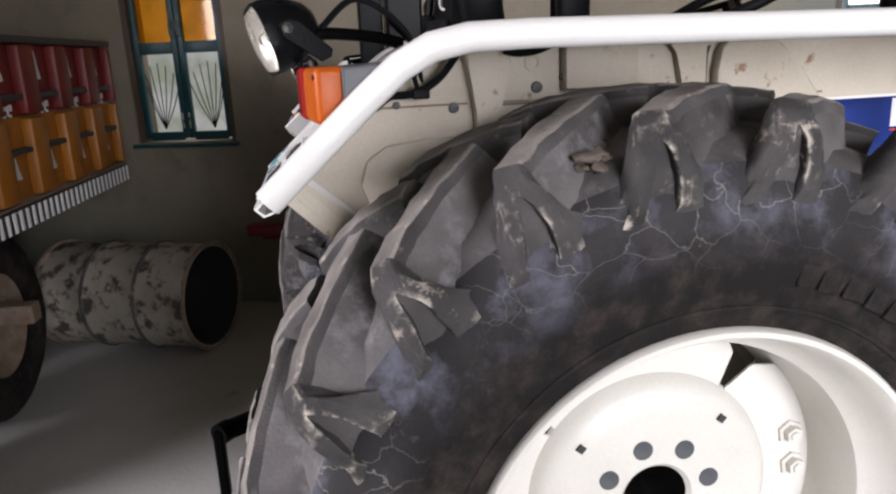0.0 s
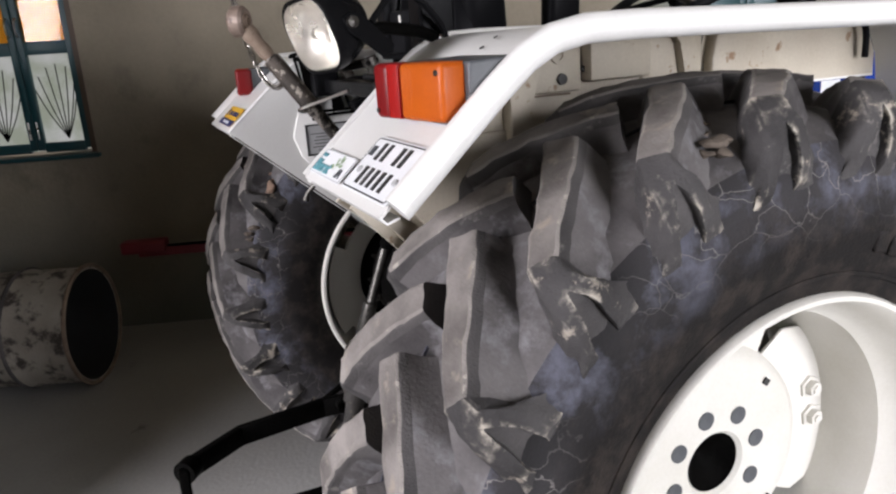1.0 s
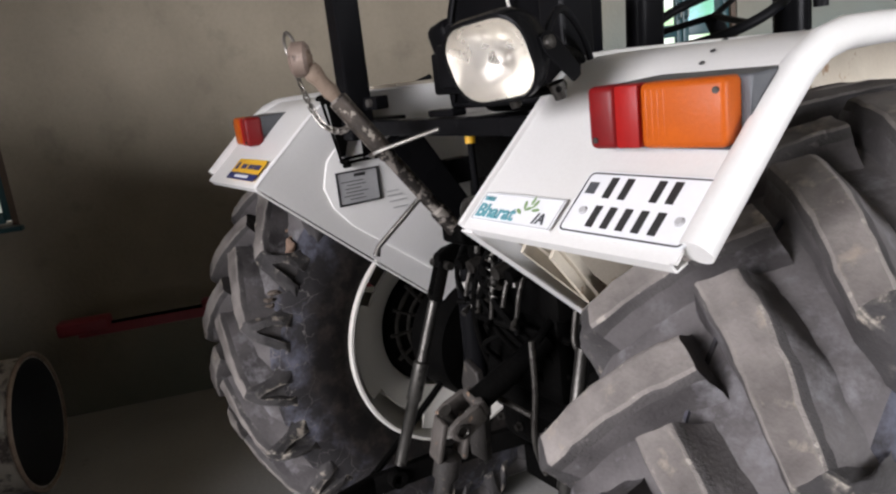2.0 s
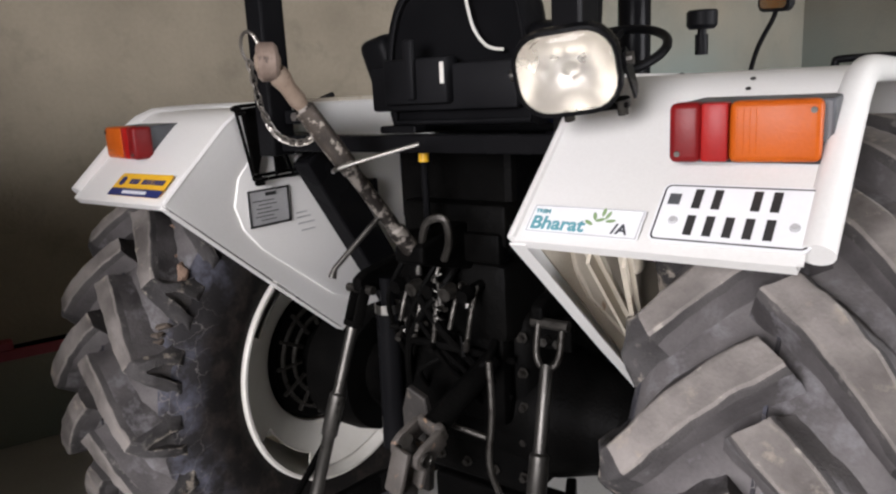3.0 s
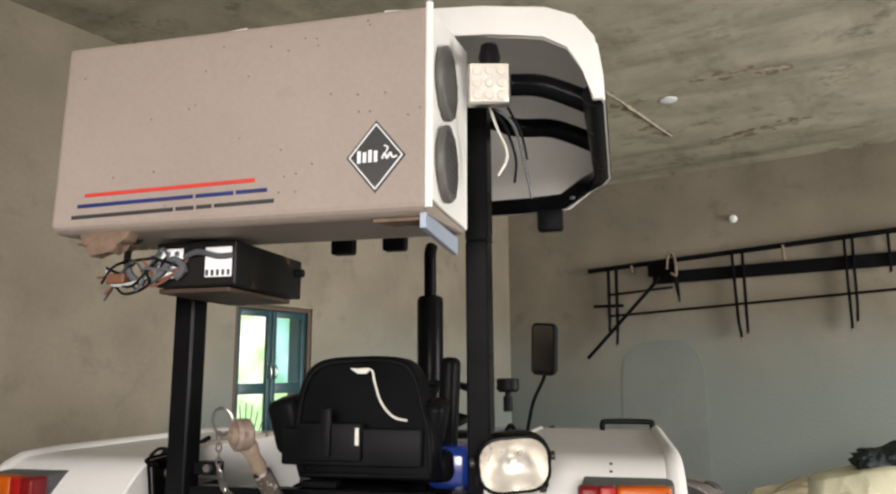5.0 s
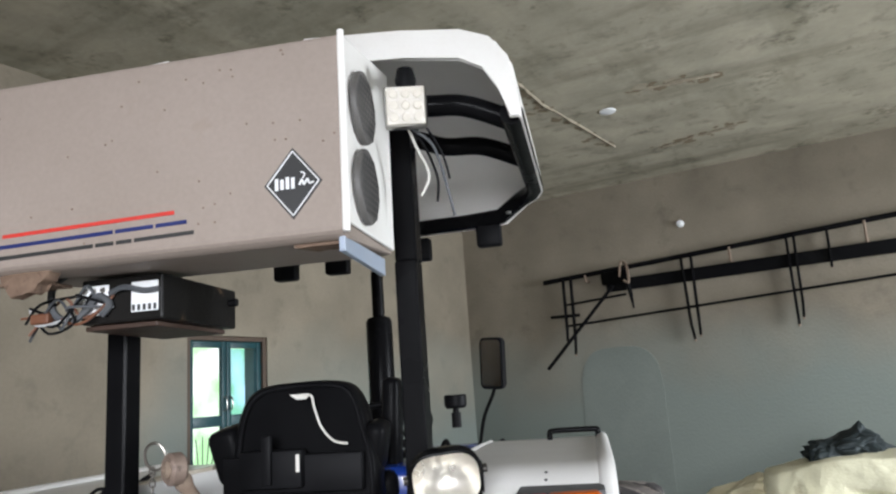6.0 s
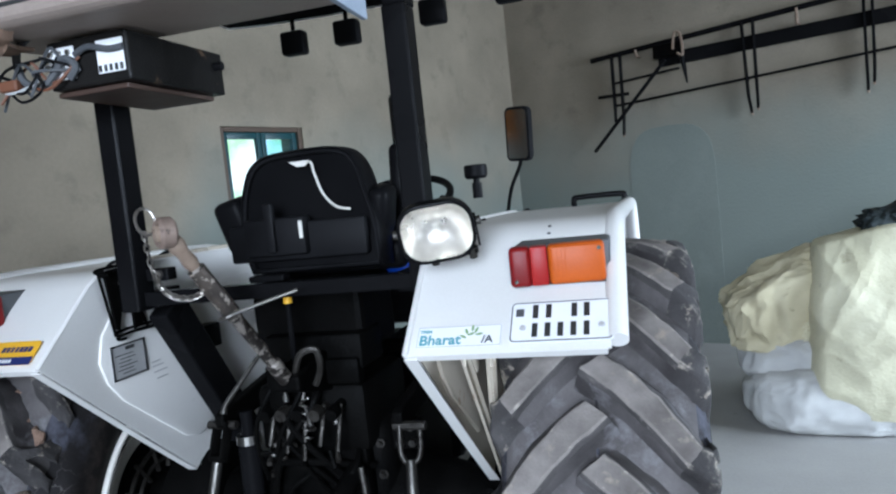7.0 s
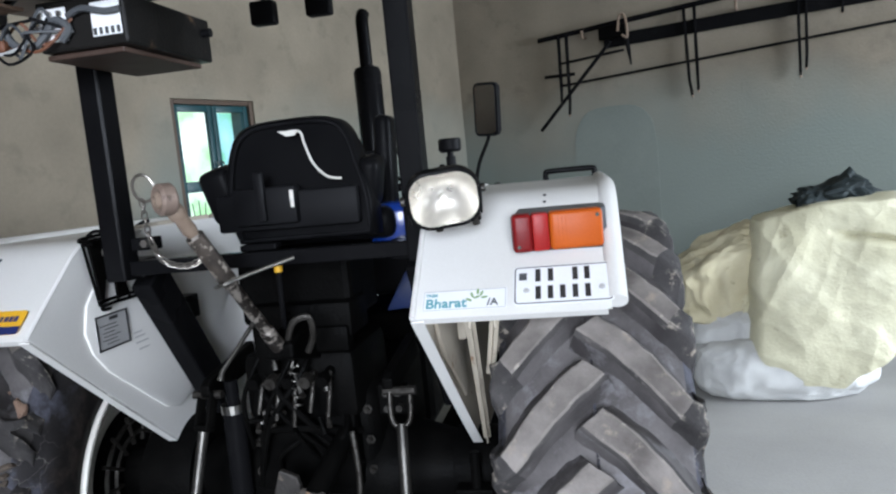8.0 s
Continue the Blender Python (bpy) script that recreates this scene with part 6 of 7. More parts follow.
EYE = mat("pinkish_brown_worn_eye", (0.25, 0.19, 0.155), (0.16, 0.115, 0.09), 18, 0.5, 0.3, 0.3, 150, (0.07, 0.05, 0.04), 0.60)
m = Matrix.Translation(hi + Vector((-0.004, -0.004, 0.006))) @ pose(0, 0, 0, 0, 0, -35)
part("ball_eye", lathe(B(), [(-0.016, 0.019), (-0.019, 0.029), (-0.012, 0.036), (0.012, 0.036), (0.019, 0.029), (0.016, 0.019)], 28, "y", closed=True), EYE, tl, "worn steel ball eye", True, m)
part("ball", lathe(B(), [(-0.024, 0.010), (-0.02, 0.018), (0.0, 0.024), (0.02, 0.018), (0.024, 0.010)], 22, "y", closed=True), RUST, tl, smooth=True, at=m)
part("link_ring", rod(B(), [hi + Vector((-0.055 + 0.026 * math.cos(t), -0.005 * math.sin(t), 0.035 + 0.030 * math.sin(t))) for t in [2 * math.pi * j / 18 for j in range(18)]], 0.0035, 8, closed=True), STEEL, tl, "thin steel ring", True)
chain_path = curve_pts([hi + Vector((-0.062, 0, 0.008)), (-0.135, -0.87, 1.56), (-0.118, -0.85, 1.505), (-0.07, -0.83, 1.49), (-0.030, -0.82, 1.52), lo + ax * 0.86], 6)
k = 0
for a, b in zip(chain_path[::1], chain_path[1::1]):
    d = (b - a)
    q = d.to_track_quat("X", "Z").to_matrix().to_4x4() @ pose(0, 0, 0, 90 * (k % 2))
    n = 10
    pts = [(a + b) / 2 + (q @ Vector(((0.0085 * math.cos(t)) + math.copysign(0.003, math.cos(t)), 0.0060 * math.sin(t), 0))) for t in [2 * math.pi * (j + 0.5) / n for j in range(n)]]
    part("chain_link", rod(B(), pts, 0.0019, 6, closed=True), STEEL, tl)
    k += 1
mid = lo + ax * 0.515
part("wire_clip", rod(B(), curve_pts([mid + Vector((-0.03, -0.012, -0.012)), mid + Vector((0.0, -0.032, -0.004)), mid + Vector((0.035, -0.012, 0.008)), mid + Vector((0.09, 0.02, 0.024)), mid + Vector((0.15, 0.05, 0.040))], 6), 0.0045, 8), CHROME, tl, "bent wire clip", True)
part("stay_rod", rod(B(), [(-0.050, -0.800, 1.205), (-0.046, -0.793, 1.225), (0.012, -0.690, 1.335)], [0.009, 0.006, 0.006], 10), ROD, tractor, "thin grey rod with a knobbed end", True)
part("lever", rod(B(), [(0.015, -0.55, 1.24), (0.022, -0.56, 1.44)], 0.008, 10), BLACK, tractor, smooth=True)
part("lever_grip", rod(B(), [(0.022, -0.56, 1.425), (0.023, -0.561, 1.468)], 0.012, 10), YELLOW, tractor, "worn orange lever grip", True)

# power take-off shaft with its joint, and the drawbar
CAST = mat("grimy_cast_steel", (0.10, 0.088, 0.078), (0.05, 0.044, 0.038), 16, 0.6, 0.2, 0.5, 140, (0.30, 0.19, 0.12), 0.62)
pto = part("shaft_joint", box(B(), (0, 0.05, 0), (0.085, 0.03, 0.06), 0.012), CAST, tractor, "grimy cast universal joint", True, pose(0.085, -0.71, 0.825, 28, 10, -6) @ Matrix.Scale(0.88, 4))
for s in (-1, 1):
    part("yoke_ear", prism(B(), [(0.045, -0.028), (-0.02, -0.034), (-0.05, -0.028), (-0.062, 0.0), (-0.05, 0.028), (-0.02, 0.034), (0.045, 0.028)], "x", s * 0.030, s * 0.048, 0.005), CAST, pto, smooth=True)
    part("bearing_cap", lathe(B(), [(s * 0.046, 0.021), (s * 0.055, 0.020), (s * 0.055, 0.013), (s * 0.051, 0.011), (s * 0.051, 0.0)], 16), GRIMY, pto, smooth=True, at=pose(0, -0.028, 0))
part("cross_pin", rod(B(), [(0, -0.03, -0.05), (0, -0.03, 0.05)], 0.018, 14), GRIMY, pto, smooth=True)
part("spline_sleeve", rod(B(), [(0, 0.05, 0), (0, 0.07, 0), (0, 0.12, 0), (0, 0.30, 0)], [0.037, 0.034, 0.034, 0.030], 18), IRON, pto, smooth=True)
tube = part("shaft_tube", rod(B(), [(0, -0.095, 0), (0, -0.10, 0), (0, -0.16, 0), (0, -0.161, 0), (0, -0.40, 0)], [0.026, 0.036, 0.036, 0.027, 0.027], 16), CAST_DARK, pto, "rusty drive shaft hanging down", True, pose(0, -0.03, 0, 52))
for s in (-1, 1):
    part("yoke_ear", box(B(), (0, -0.045, s * 0.037), (0.056, 0.12, 0.018), 0.007), CAST, tube, smooth=True)
bm = box(B(), (0.03, -0.62, 0.40), (0.07, 0.75, 0.035), 0.006)
box(bm, (0.03, -0.30, 0.46), (0.40, 0.10, 0.10), 0.01)
part("drawbar", bm, IRON, tractor, "black swinging drawbar")

# ---- front of the tractor, mostly hidden
bm = B()
rows = []
for y, w, z0, z1 in ((0.62, 0.30, 1.16, 1.50), (1.2, 0.29, 1.12, 1.50), (2.0, 0.27, 1.08, 1.46), (2.42, 0.25, 1.02, 1.40), (2.52, 0.21, 0.98, 1.30)):
    rows.append([(-w, y, z0), (-w, y, z1 - 0.09), (-w + 0.04, y, z1 - 0.03), (-w + 0.11, y, z1), (w - 0.11, y, z1), (w - 0.04, y, z1 - 0.03), (w, y, z1 - 0.09), (w, y, z0)])
sheet(bm, rows, 0.006)
hood = part("bonnet", bm, BLUE, tractor, "glossy blue bonnet", True)
part("bonnet_stripe", box(B(), (0.302, 0.95, 1.33), (0.004, 0.60, 0.10)), PAPER, hood)
for s in (-1, 1):
    cowl = part("cowl_panel", prism(B(), [(0.34, 1.02), (0.68, 1.02), (0.68, 1.44), (0.44, 1.44), (0.38, 1.40), (0.34, 1.30)], "x", s * 0.270, s * 0.300, 0.012), BLUE, tractor, "blue painted side panel of the cowl", True)
    part("panel_decal", box(B(), (s * 0.3015, 0.64, 1.365), (0.002, 0.075, 0.070)), PAPER, cowl, "white rectangular decal")
    part("decal_line", box(B(), (s * 0.3018, 0.64, 1.322), (0.002, 0.075, 0.005)), STRIPE_R, cowl)
part("dashboard", box(B(), (0, 0.52, 1.36), (0.50, 0.22, 0.38), 0.05, seg=3), PLASTIC, tractor, "black dashboard", True)
part("engine", box(B(), (0, 1.35, 0.86), (0.34, 1.9, 0.50), 0.05), IRON, tractor, "black engine and chassis")
part("radiator_grille", box(B(), (0, 2.50, 1.02), (0.42, 0.06, 0.50), 0.02), PLASTIC, tractor)
wheel = part("steering_wheel", rod(B(), [(0.05 + 0.20 * math.cos(t), 0.30 + 0.18 * math.sin(t), 1.66 + 0.08 * math.sin(t)) for t in [2 * math.pi * j / 36 for j in range(36)]], 0.014, 10, closed=True), PLASTIC, tractor, "black steering wheel", True)
part("steering_column", rod(B(), [(0.05, 0.30, 1.65), (0.05, 0.46, 1.40)], 0.025, 12), PLASTIC, wheel, smooth=True)
for t in (90, 210, 330):
    part("spoke", rod(B(), [(0.05, 0.30, 1.655), (0.05 + 0.19 * math.cos(radians(t)), 0.30 + 0.17 * math.sin(radians(t)), 1.66 + 0.075 * math.sin(radians(t)))], 0.009, 8), PLASTIC, wheel, smooth=True)
ex = part("exhaust_muffler", lathe(B(), [(1.42, 0.03), (1.45, 0.055), (1.49, 0.063), (2.125, 0.063), (2.145, 0.056), (2.155, 0.03)], 28, "z"), BLACK, tractor, "glossy black upright exhaust silencer", True, pose(-0.119, 0.97, 0))
part("exhaust_pipe", rod(B(), curve_pts([(0, 0, 2.14), (0, 0, 2.28), (0.0, 0.0, 2.36), (0.0, 0.025, 2.395)], 5), 0.030, 16), BLACK, ex, smooth=True)
for s in (-1, 1):
    m = pose(s * 0.66, 1.95, 0.43)
    tyre = part("front_tyre", lathe(B(), [(-0.09, 0.21), (-0.105, 0.27), (-0.105, 0.34), (-0.085, 0.40), (-0.04, 0.425), (0, 0.43), (0.04, 0.425), (0.085, 0.40), (0.105, 0.34), (0.105, 0.27), (0.09, 0.21)], 40), RUBBER, tractor, "dusty ribbed front tyre", True, m)
    part("front_rim", lathe(B(), [(-0.08, 0.215), (-0.05, 0.19), (0, 0.17), (0.02, 0.06), (0.03, 0.0)], 32), CREAM, tyre, smooth=True)
part("front_axle", box(B(), (0, 1.95, 0.50), (1.20, 0.10, 0.12), 0.01), IRON, tractor)
for s in (-1, 1):
    part("foot_board", box(B(), (s * 0.40, 0.35, 0.66), (0.36, 0.62, 0.03), 0.005), IRON, tractor)

# ---------------------------------------------------------------- farm trailer by the west wall
TRL = pose(-1.93, -2.95, 0, 0, 0, 15.5)
trailer = thing("farm_trailer", TRL, "red and orange painted farm trailer with ribbed sides", "trailer")
L, WD, Z0, Z1 = 2.15, 1.25, 1.055, 1.690
part("bed", box(B(), (L / 2, -WD / 2, Z0 - 0.04), (L, WD, 0.06), 0.006), RUST, trailer, "rusty trailer bed")
for yy in (-0.03, -WD + 0.02):
    part("side_board", box(B(), (L / 2, yy, (1.392 + Z1) / 2), (L, 0.012, Z1 - 1.392), 0.002), TROLLEY_RED, trailer, "faded red upper side board")
    part("side_board", box(B(), (L / 2, yy, (Z0 + 1.388) / 2), (L, 0.012, 1.388 - Z0), 0.002), TROLLEY_YELLOW, trailer, "orange-yellow lower side board")
for x in (0.006, L - 0.006):
    part("end_board", box(B(), (x, -WD / 2, (Z0 + Z1) / 2), (0.012, WD - 0.08, Z1 - Z0), 0.002), TROLLEY_RED, trailer)
part("top_rail", box(B(), (L / 2, 0.0, Z1 + 0.010), (L, 0.06, 0.030), 0.004), INK, trailer, "dark top rail")
PITCH = 0.346
for k in range(7):
    # a broad pressed rib, then a recessed bay with a ledge across it and painted motifs
    x = -0.035 + k * PITCH
    lo, hi = max(x - 0.072, 0.004), min(x + 0.072, L - 0.004)
    if hi > lo:
        c, w = (lo + hi) / 2, hi - lo
        part("rib", box(B(), (c, 0.0, (1.396 + Z1) / 2 - 0.004), (w, 0.050, Z1 - 1.396 - 0.012), 0.012), TROLLEY_RED, trailer, "red pressed rib", True)
        part("rib", box(B(), (c, 0.0, (Z0 + 1.384) / 2), (w, 0.050, 1.384 - Z0 - 0.006), 0.012), TROLLEY_YELLOW, trailer, "orange pressed rib", True)
    a, b = x + 0.072, min(x + PITCH - 0.072, L - 0.004)
    if b - a < 0.1:
        continue
    c, w = (a + b) / 2, b - a - 0.006
    part("bay_ledge", box(B(), (c, -0.004, 1.470), (w, 0.040, 0.026), 0.004), INK, trailer, "dark ledge across a bay")
    part("bay_ledge", box(B(), (c, -0.004, 1.252), (w, 0.040, 0.022), 0.004), INK, trailer, "dark ledge across a bay")
    part("painted_motif", prism(B(), [(c - 0.030, 1.535), (c + 0.026, 1.535), (c + 0.012, 1.585), (c + 0.005, 1.655), (c - 0.002, 1.655), (c - 0.012, 1.585)], "y", -0.0225, -0.020), WSACK, trailer, "white painted spire motif")
    part("painted_motif", prism(B(), [(c - 0.034, 1.135), (c + 0.030, 1.135), (c + 0.012, 1.175), (c + 0.006, 1.225), (c - 0.003, 1.225), (c - 0.014, 1.175)], "y", -0.0225, -0.020), WSACK, trailer, "white painted spire motif")
    bm = B()
    for dx, dz, w2, h2 in ((-0.045, 0.012, 0.022, 0.026), (-0.018, 0.0, 0.014, 0.040), (0.010, 0.010, 0.026, 0.016), (0.036, -0.006, 0.016, 0.034), (-0.034, -0.020, 0.020, 0.012), (0.018, -0.020, 0.022, 0.012)):
        box(bm, (c + dx, -0.0215, 1.415 + dz), (w2, 0.003, h2), 0.0, pose(0, 0, 0))
    part("painted_motif", bm, WSACK, trailer, "worn white painted scroll")
part("chassis_rail", box(B(), (L / 2, 0.012, 0.993), (L, 0.03, 0.088), 0.004), INK, trailer, "black rail with white stripes")
for k in range(38):
    part("white_stripe", box(B(), (0.03 + k * 0.056, 0.0285, 0.993), (0.022, 0.003, 0.080)), PAPER, trailer)
for x in (0.98, 1.72):
    tw = part("trailer_tyre", lathe(B(), [(-0.09, 0.24), (-0.11, 0.30), (-0.11, 0.38), (-0.08, 0.435), (0, 0.445), (0.08, 0.435), (0.11, 0.38), (0.11, 0.30), (0.09, 0.24)], 40, "y"), RUBBER, trailer, "dark trailer tyre", True, pose(x, -0.40, 0.445))
    part("trailer_rim", lathe(B(), [(0.08, 0.245), (0.05, 0.20), (0.03, 0.05), (0.06, 0.0)], 30, "y"), RUST, tw, smooth=True)
    part("trailer_axle", box(B(), (x, -WD / 2, 0.50), (0.09, WD - 0.3, 0.09), 0.01), RUST, trailer)
    part("spring_hanger", box(B(), (x, -0.50, 0.75), (0.30, 0.08, 0.50), 0.01), RUST, trailer)
    part("trailer_tyre", None, None, trailer, share=tw.data, at=pose(x, -WD + 0.30, 0.445))

# ---------------------------------------------------------------- oil drum lying on the floor
drum = thing("oil_drum", pose(-1.79, -2.42, 0.300, 0, 0, -3) @ Matrix.Diagonal((1.042, 1.08, 1.042, 1)), "scraped white steel drum lying with its open end dark", "drum")
prof = [(0.0, 0.270), (0.0, 0.288), (-0.015, 0.288), (-0.02, 0.280)]
for c in (0.28, 0.58):
    prof += [(-c + 0.03, 0.280), (-c + 0.012, 0.288), (-c - 0.012, 0.288), (-c - 0.03, 0.280)]
for k in range(5):
    prof += [(-0.09 - 0.028 * k, 0.281), (-0.104 - 0.028 * k, 0.278)]
prof = sorted(prof, key=lambda p: -p[0]) + [(-0.86, 0.280), (-0.865, 0.288), (-0.88, 0.288), (-0.88, 0.270)]
part("drum_wall", lathe(B(), prof, 56, "y"), DRUM, drum, smooth=True)
for c in (0.0, 0.28, 0.58, 0.87):
    part("drum_hoop", rod(B(), [(0.288 * math.cos(t), -c, 0.288 * math.sin(t)) for t in [2 * math.pi * j / 56 for j in range(56)]], 0.010, 8, closed=True), FLANK if 0.1 < c < 0.8 else RUST, drum, "dark rolled hoop", True)
# the drum's inside, one even black
part("drum_lining", lathe(B(), [(0.0, 0.270), (-0.86, 0.272)], 56, "y"), INK, drum, "plain black inside of the drum", True)
part("drum_base", lathe(B(), [(-0.862, 0.276), (-0.862, 0.0)], 56, "y"), DRUM, drum)

# red iron bar on blocks along the wall
bar = thing("implement_bar", pose(-2.33, 0, 0), "dull red iron implement bar resting on blocks by the wall", "implement")
part("beam", box(B(), (0, -0.95, 0.520), (0.06, 2.75, 0.050), 0.006), REDIRON, bar)
part("rail", rod(B(), [(0.012, -2.16, 0.545), (0.012, 0.35, 0.565)], 0.013, 10), IRON, bar, "dark iron rod along the bar", True)
part("head_box", box(B(), (0, -2.29, 0.553), (0.10, 0.25, 0.072), 0.014, seg=3), REDIRON, bar, "pinkish red iron head", True)
part("cap", box(B(), (0.01, -1.66, 0.567), (0.07, 0.10, 0.040), 0.012, seg=3), REDIRON, bar, smooth=True)
for y in (-1.02, 0.25):
    part("leg", box(B(), (-0.06, y, 0.247), (0.05, 0.07, 0.492), 0.008), IRON, bar, "dark rusty support leg")

# ---------------------------------------------------------------- iron frame hung on the north wall
rack = thing("iron_frame", pose(0, WY, 0), "black iron implement frame hung flat on the wall", "implement")
Y = -0.07
part("top_tube", rod(B(), [(-1.567, Y, 2.812), (1.9, Y - 0.01, 2.974)], 0.024, 12), BLACK, rack, smooth=True)
part("flat_beam", box(B(), (0, 0, 0), (2.80, 0.03, 0.120), 0.005, pose(0.50, Y + 0.012, 2.698, 0, -0.4, 0)), BLACK, rack)
part("thin_rail", rod(B(), [(-1.36, Y - 0.03, 2.550), (-0.70, Y - 0.03, 2.587)], 0.012, 8), BLACK, rack, smooth=True)
part("thin_rail", rod(B(), [(-1.36, Y - 0.03, 2.336), (1.9, Y - 0.03, 2.478)], 0.012, 8), BLACK, rack, smooth=True)
part("thin_rail", rod(B(), [(-1.522, Y, 2.447), (-1.212, Y, 2.438)], 0.016, 8), BLACK, rack, smooth=True)
for a, za, b, zb in ((-1.345, 2.82, -1.358, 2.17), (-1.262, 2.82, -1.285, 2.03), (-0.141, 2.87, -0.100, 2.068), (-0.048, 2.875, -0.049, 2.105), (0.785, 2.915, 0.784, 2.116), (0.847, 2.917, 0.827, 2.175), (1.111, 2.93, 1.106, 2.585)):
    p, q = Vector((a, Y - 0.02, za)), Vector((b, Y - 0.02, zb))
    bend = p.lerp(q, 0.80)
    bend.x = a + (b - a) * 0.45
    bm = B()
    for u, v, w in ((p, bend, 0.046), (bend, q.lerp(bend, 0.15), 0.034)):
        box(bm, (0, 0, 0), (w, (v - u).length + 0.01, 0.022), 0.005, Matrix.Translation((u + v) / 2) @ (v - u).to_track_quat("Y", "Z").to_matrix().to_4x4() @ pose(0, 0, 0, 0, 0, 0))
    part("hanger", bm, BLACK, rack, "black flat-iron tine")
    part("tine_tip", rod(B(), [q.lerp(bend, 0.25), q], [0.014, 0.008], 8), RUST, rack, smooth=True)
part("diagonal", rod(B(), [(-0.82, Y - 0.05, 2.68), (-1.585, Y - 0.05, 1.922)], 0.018, 10), BLACK, rack, smooth=True)
part("clamp", box(B(), (-0.80, Y - 0.03, 2.765), (0.26, 0.06, 0.125), 0.014), IRON, rack)
part("rope_tie", rod(B(), curve_pts([(-0.74, Y - 0.06, 2.76), (-0.71, Y - 0.07, 2.90), (-0.66, Y - 0.07, 2.88), (-0.65, Y - 0.06, 2.70), (-0.70, Y - 0.06, 2.72)], 5), 0.012, 8), RUST, rack, smooth=True)
part("tine_tip", rod(B(), [(-0.68, Y - 0.03, 2.75), (-0.655, Y - 0.03, 2.58), (-0.640, Y - 0.03, 2.44)], [0.026, 0.020, 0.008], 8), BLACK, rack, smooth=True)
for x in (-1.1, 0.3, 1.4):
    part("wall_hook", rod(B(), [(x, 0.02, 2.77), (x, Y - 0.02, 2.77), (x, Y - 0.03, 2.83 + 0.047 * (x + 1.1))], 0.012, 8), RUST, rack)
peg = lathe(B(), [(0.02, 0.035), (-0.02, 0.035), (-0.03, 0.02), (-0.05, 0.02), (-0.05, 0.0)], 18, "y")
tagged(part("wall_socket", peg, PAPER, smooth=True, at=pose(-0.12, WY, 3.205)), "small white round electric fitting on the wall", "fitting")
disc = lathe(B(), [(0.01, 0.06), (-0.008, 0.06), (-0.012, 0.045), (-0.012, 0.0)], 24, "z")
tagged(part("ceiling_box", disc, PAPER, smooth=True, at=pose(-0.088, 2.74, TOP)), "white round fan box on the ceiling", "fitting")


# ---------------------------------------------------------------- sacks in the north corner
def sack(name, c, size, seed, material, label, flat=0.35, folds=0.05, turn=0.0, lean=0.0):
    """A slumped sack: a ball pressed flat, with folds and creases."""
    o = Vector((seed, seed * 1.7, 0))

    def press(p):
        q = Vector([math.copysign(abs(a) ** 0.72, a) for a in p])
        q.z = max(q.z, -flat) if flat else q.z
        f = noise.noise(p * 1.4 + o) * 1.6 + noise.noise(p * 3.1 + o) * 0.8
        ridge = noise.ridged_multi_fractal(Vector((p.x * 2.0, p.y * 2.0, p.z * 0.9)) + o, 0.9, 2.1, 3, 1.0, 2.0)
        crease = abs(noise.noise(Vector((p.x * 3.2, p.y * 3.2, p.z * 1.2)) + o)) ** 0.6 - 0.35
        fine = abs(noise.noise(Vector((p.x * 9, p.y * 9, p.z * 4)) + o)) ** 0.7
        q *= 1 + folds * f - folds * 0.9 * crease - folds * 0.35 * fine + folds * 0.55 * (ridge - 1.2)
        return Vector((q.x * size[0], q.y * size[1], q.z * size[2]))

    bm = B()
    bmesh.ops.create_icosphere(bm, subdivisions=6, radius=1.0)
    for v in bm.verts:
        v.co = press(v.co.copy())
    low = min(v.co.z for v in bm.verts)
    for v in bm.verts:
        v.co.z = (v.co.z - low) * (1 + lean * v.co.x / size[0])
    seam = [press(Vector((math.cos(t) * 0.93, 0.37, math.sin(t) * 0.93)).normalized()) * 1.004 - Vector((0, 0, low)) for t in [radians(6 + 3 * j) for j in range(57)]]
    if name == "bin_bag":
        # drawn up to a crumpled peak
        for v in bm.verts:
            near = max(0.0, 1 - math.hypot(v.co.x - 0.10, v.co.y) / 0.22)
            v.co.z *= 1 + 0.75 * near ** 1.4
    seam = [Vector((p.x, p.y, p.z * (1 + lean * p.x / size[0]))) for p in seam]
    ob = part(name, bm, material, smooth=True, at=pose(*c, 0, 0, turn))
    ob.data.polygons.foreach_set("use_smooth", [True] * len(ob.data.polygons))
    if name == "sack":
        part("stitched_seam", rod(B(), seam, 0.005, 6), material, ob, smooth=True)
    return tagged(ob, label, "sack", "sacks in the corner")


sack("sack", (0.71, 2.90, 0.0), (0.56, 0.40, 0.225), 3.1, WSACK, "full dusty white woven sack lying on the floor", 0.75, 0.045, 14)
sack("sack", (0.46, 3.00, 0.27), (0.34, 0.36, 0.17), 8.2, WSACK, "stuffed white sack lying across another sack", 0.75, 0.05, -6)
sack("sack", (0.43, 3.02, 0.42), (0.42, 0.34, 0.335), 17.4, TSACK, "bunched tan woven sack on the pile", 0.75, 0.13, 20, 0.26)
sack("sack", (1.20, 3.20, 0.25), (0.62, 0.44, 0.50), 12.4, YSACK, "pale yellow woven sack slumped over the pile", 0.75, 0.06, 8)
sack("bin_bag", (1.07, 3.12, 1.135), (0.25, 0.18, 0.092), 21.0, BSACK, "black crumpled plastic bag on top of the sacks", 0.6, 0.20, 12)

# loose yellow cloth hanging over the front of the pile, with a frayed side
bm = B()
nu, nv = 150, 130
grid = []


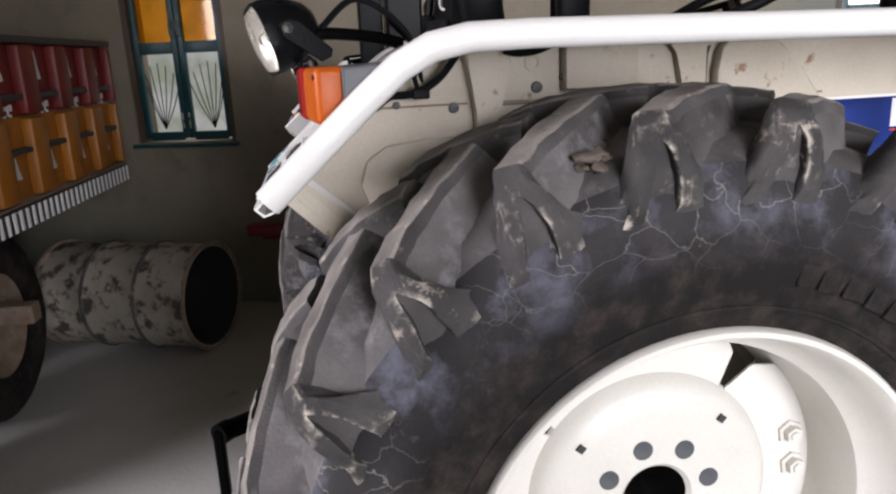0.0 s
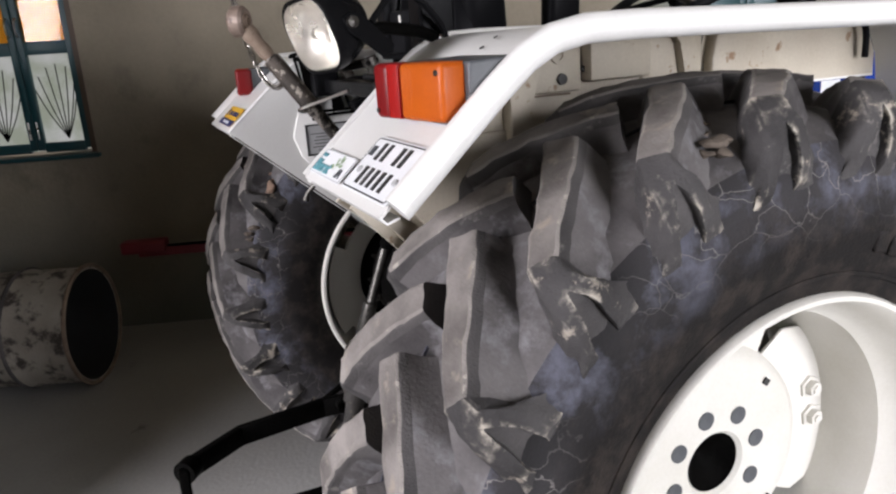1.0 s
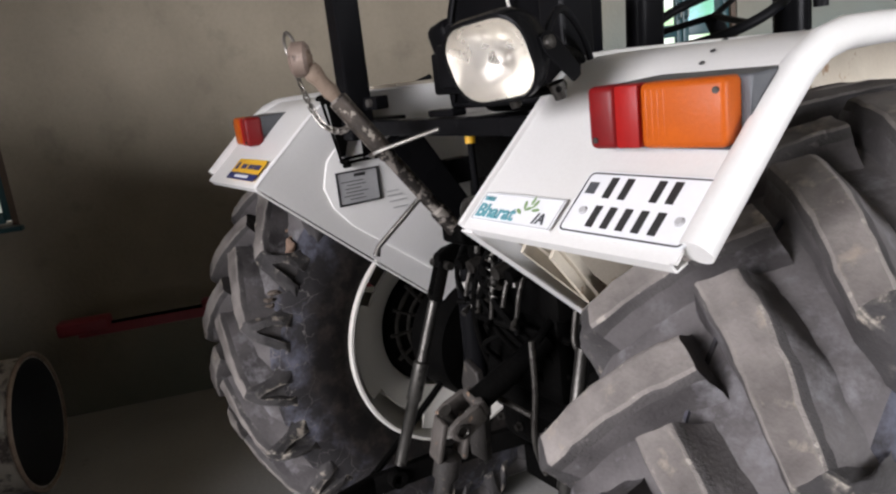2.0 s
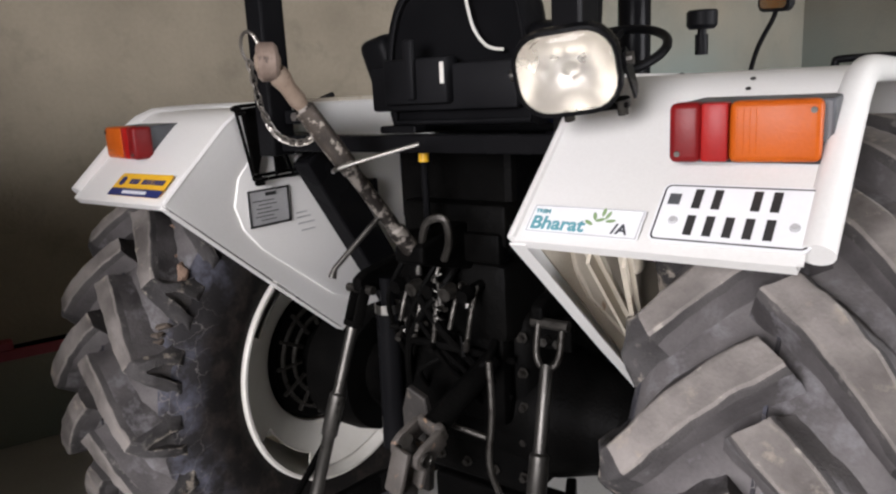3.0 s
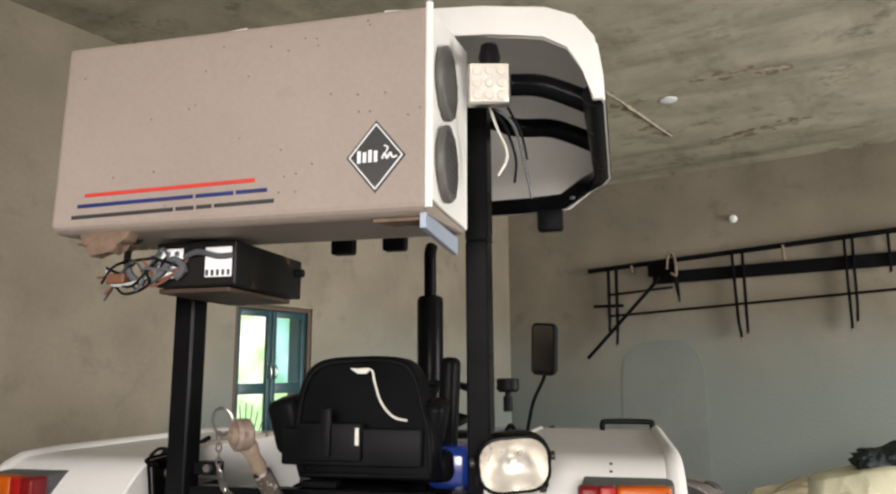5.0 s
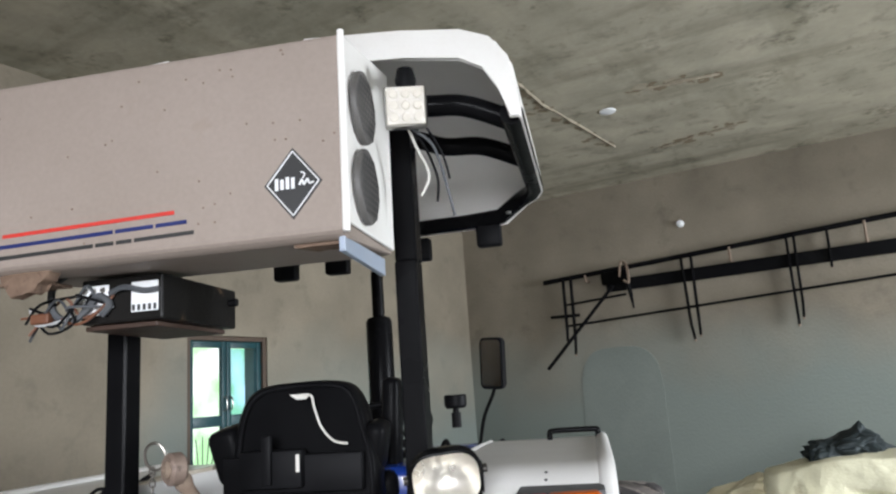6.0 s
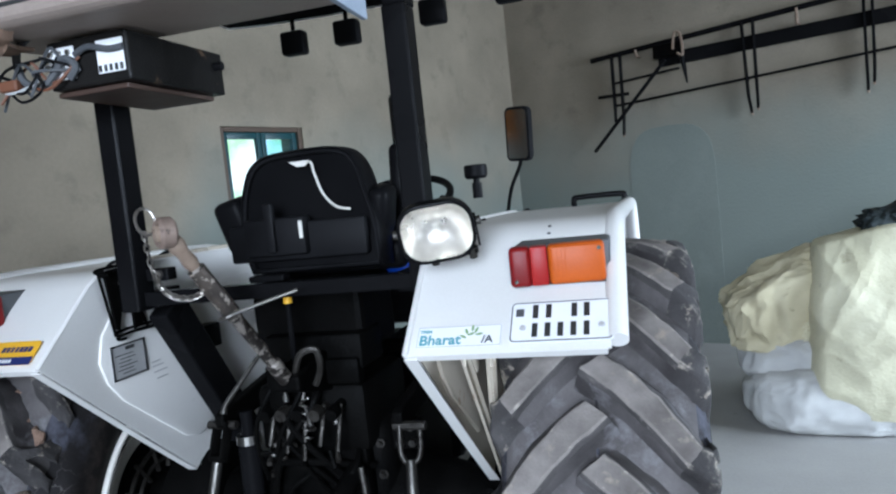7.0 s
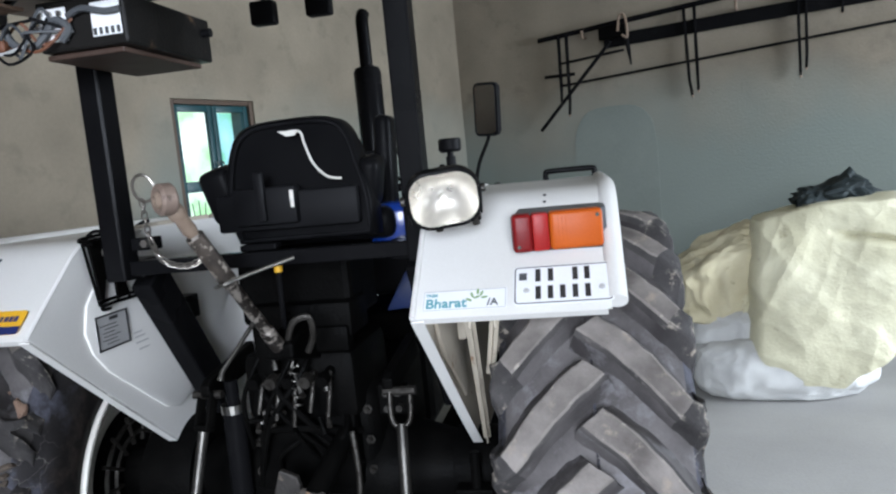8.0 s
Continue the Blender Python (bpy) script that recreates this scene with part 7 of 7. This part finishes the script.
def crease(x, z, dx, dz, seed):
    """A sharp fold that runs along (dx, dz)."""
    return max(0.0, 1 - 2.6 * abs(noise.noise(Vector((x * dx - z * dz, (x * dz + z * dx) * 0.35, seed))))) ** 2


for j in range(nv):
    v = j / (nv - 1)
    row = []
    for i in range(nu):
        u = i / (nu - 1)
        x = 0.575 + 1.25 * u
        top = 1.145 + 0.10 * min(1, max(0, (x - 0.57) / 0.6)) + 0.05 * max(0, x - 1.2)
        bot = 0.135 + 0.86 * max(0, x - 1.13) + 0.018 * math.sin(x * 9)
        if v < 0.25:
            q = v / 0.25
            y, z = 3.42 - 0.60 * q, top - 0.05 * (1 - q) ** 2 - 0.03 * q ** 3
        else:
            q = (v - 0.25) / 0.75
            y, z = 2.82 - 0.29 * (1 - (1 - q) ** 2.4), top - 0.03 - (top - 0.03 - bot) * q
        # the sides fall back round the pile
        y += 0.16 * max(0, 1 - u / 0.10) ** 2 + 0.55 * max(0, x - 1.25) ** 1.5
        p = Vector((x, y, z))
        hang = min(1, v / 0.3)
        f = 0.010 * crease(x, z, 2.6, 1.4, 4.0) + 0.022 * crease(x, z, 1.3, -2.2, 7.5) * max(0, 1 - 1.3 * u) + 0.004 * crease(x, z, 5.5, 3.0, 9.0) + 0.004 * crease(x, z, 4.0, -6.0, 2.0)
        p.y -= hang * (f + 0.055 * noise.noise(p * 1.7) + 0.004 * noise.noise(p * 13))
        # the open mouth of the bag: a deep fold near the far top
        p.y += 0.05 * hang * max(0, 1 - abs(z - 1.02 + 0.22 * (x - 1.2)) / 0.030) * min(1, max(0, (x - 1.05) / 0.12))
        p.z += 0.03 * noise.noise(p * 4.0) + 0.025 * noise.noise(Vector((x * 7, 0, 2))) * v ** 4
        p.x += 0.020 * noise.noise(Vector((0, z * 14, 7))) * (1 if i == 0 else 0.3) + 0.04 * noise.noise(Vector((0, z * 2.5, 5))) * (1 - u) ** 2
        row.append(p)
    grid.append(row)
sheet(bm, grid, 0.004)
cloth = tagged(part("sack_cloth", bm, YSACK, smooth=True), "pale yellow woven cloth with creases hung over the sacks", "cloth")
cloth.data.polygons.foreach_set("use_smooth", [True] * len(cloth.data.polygons))
rng = random.Random(2)
bm = B()
for k in range(110):
    q = rng.uniform(0.25, 0.95)
    edge_at = grid[int((0.25 + 0.75 * q) * (nv - 1))][0]
    x, y, z = edge_at.x, edge_at.y, edge_at.z
    d = rng.uniform(0.015, 0.045)
    rod(bm, curve_pts([(x + 0.015, y - 0.006, z), (x - d * 0.5, y - 0.014, z - 0.012), (x - d, y - 0.012, z - 0.02 - 0.04 * rng.random())], 3), 0.0016, 5)
tagged(part("fray", bm, YSACK, cloth, "frayed threads"), kind="stuff")
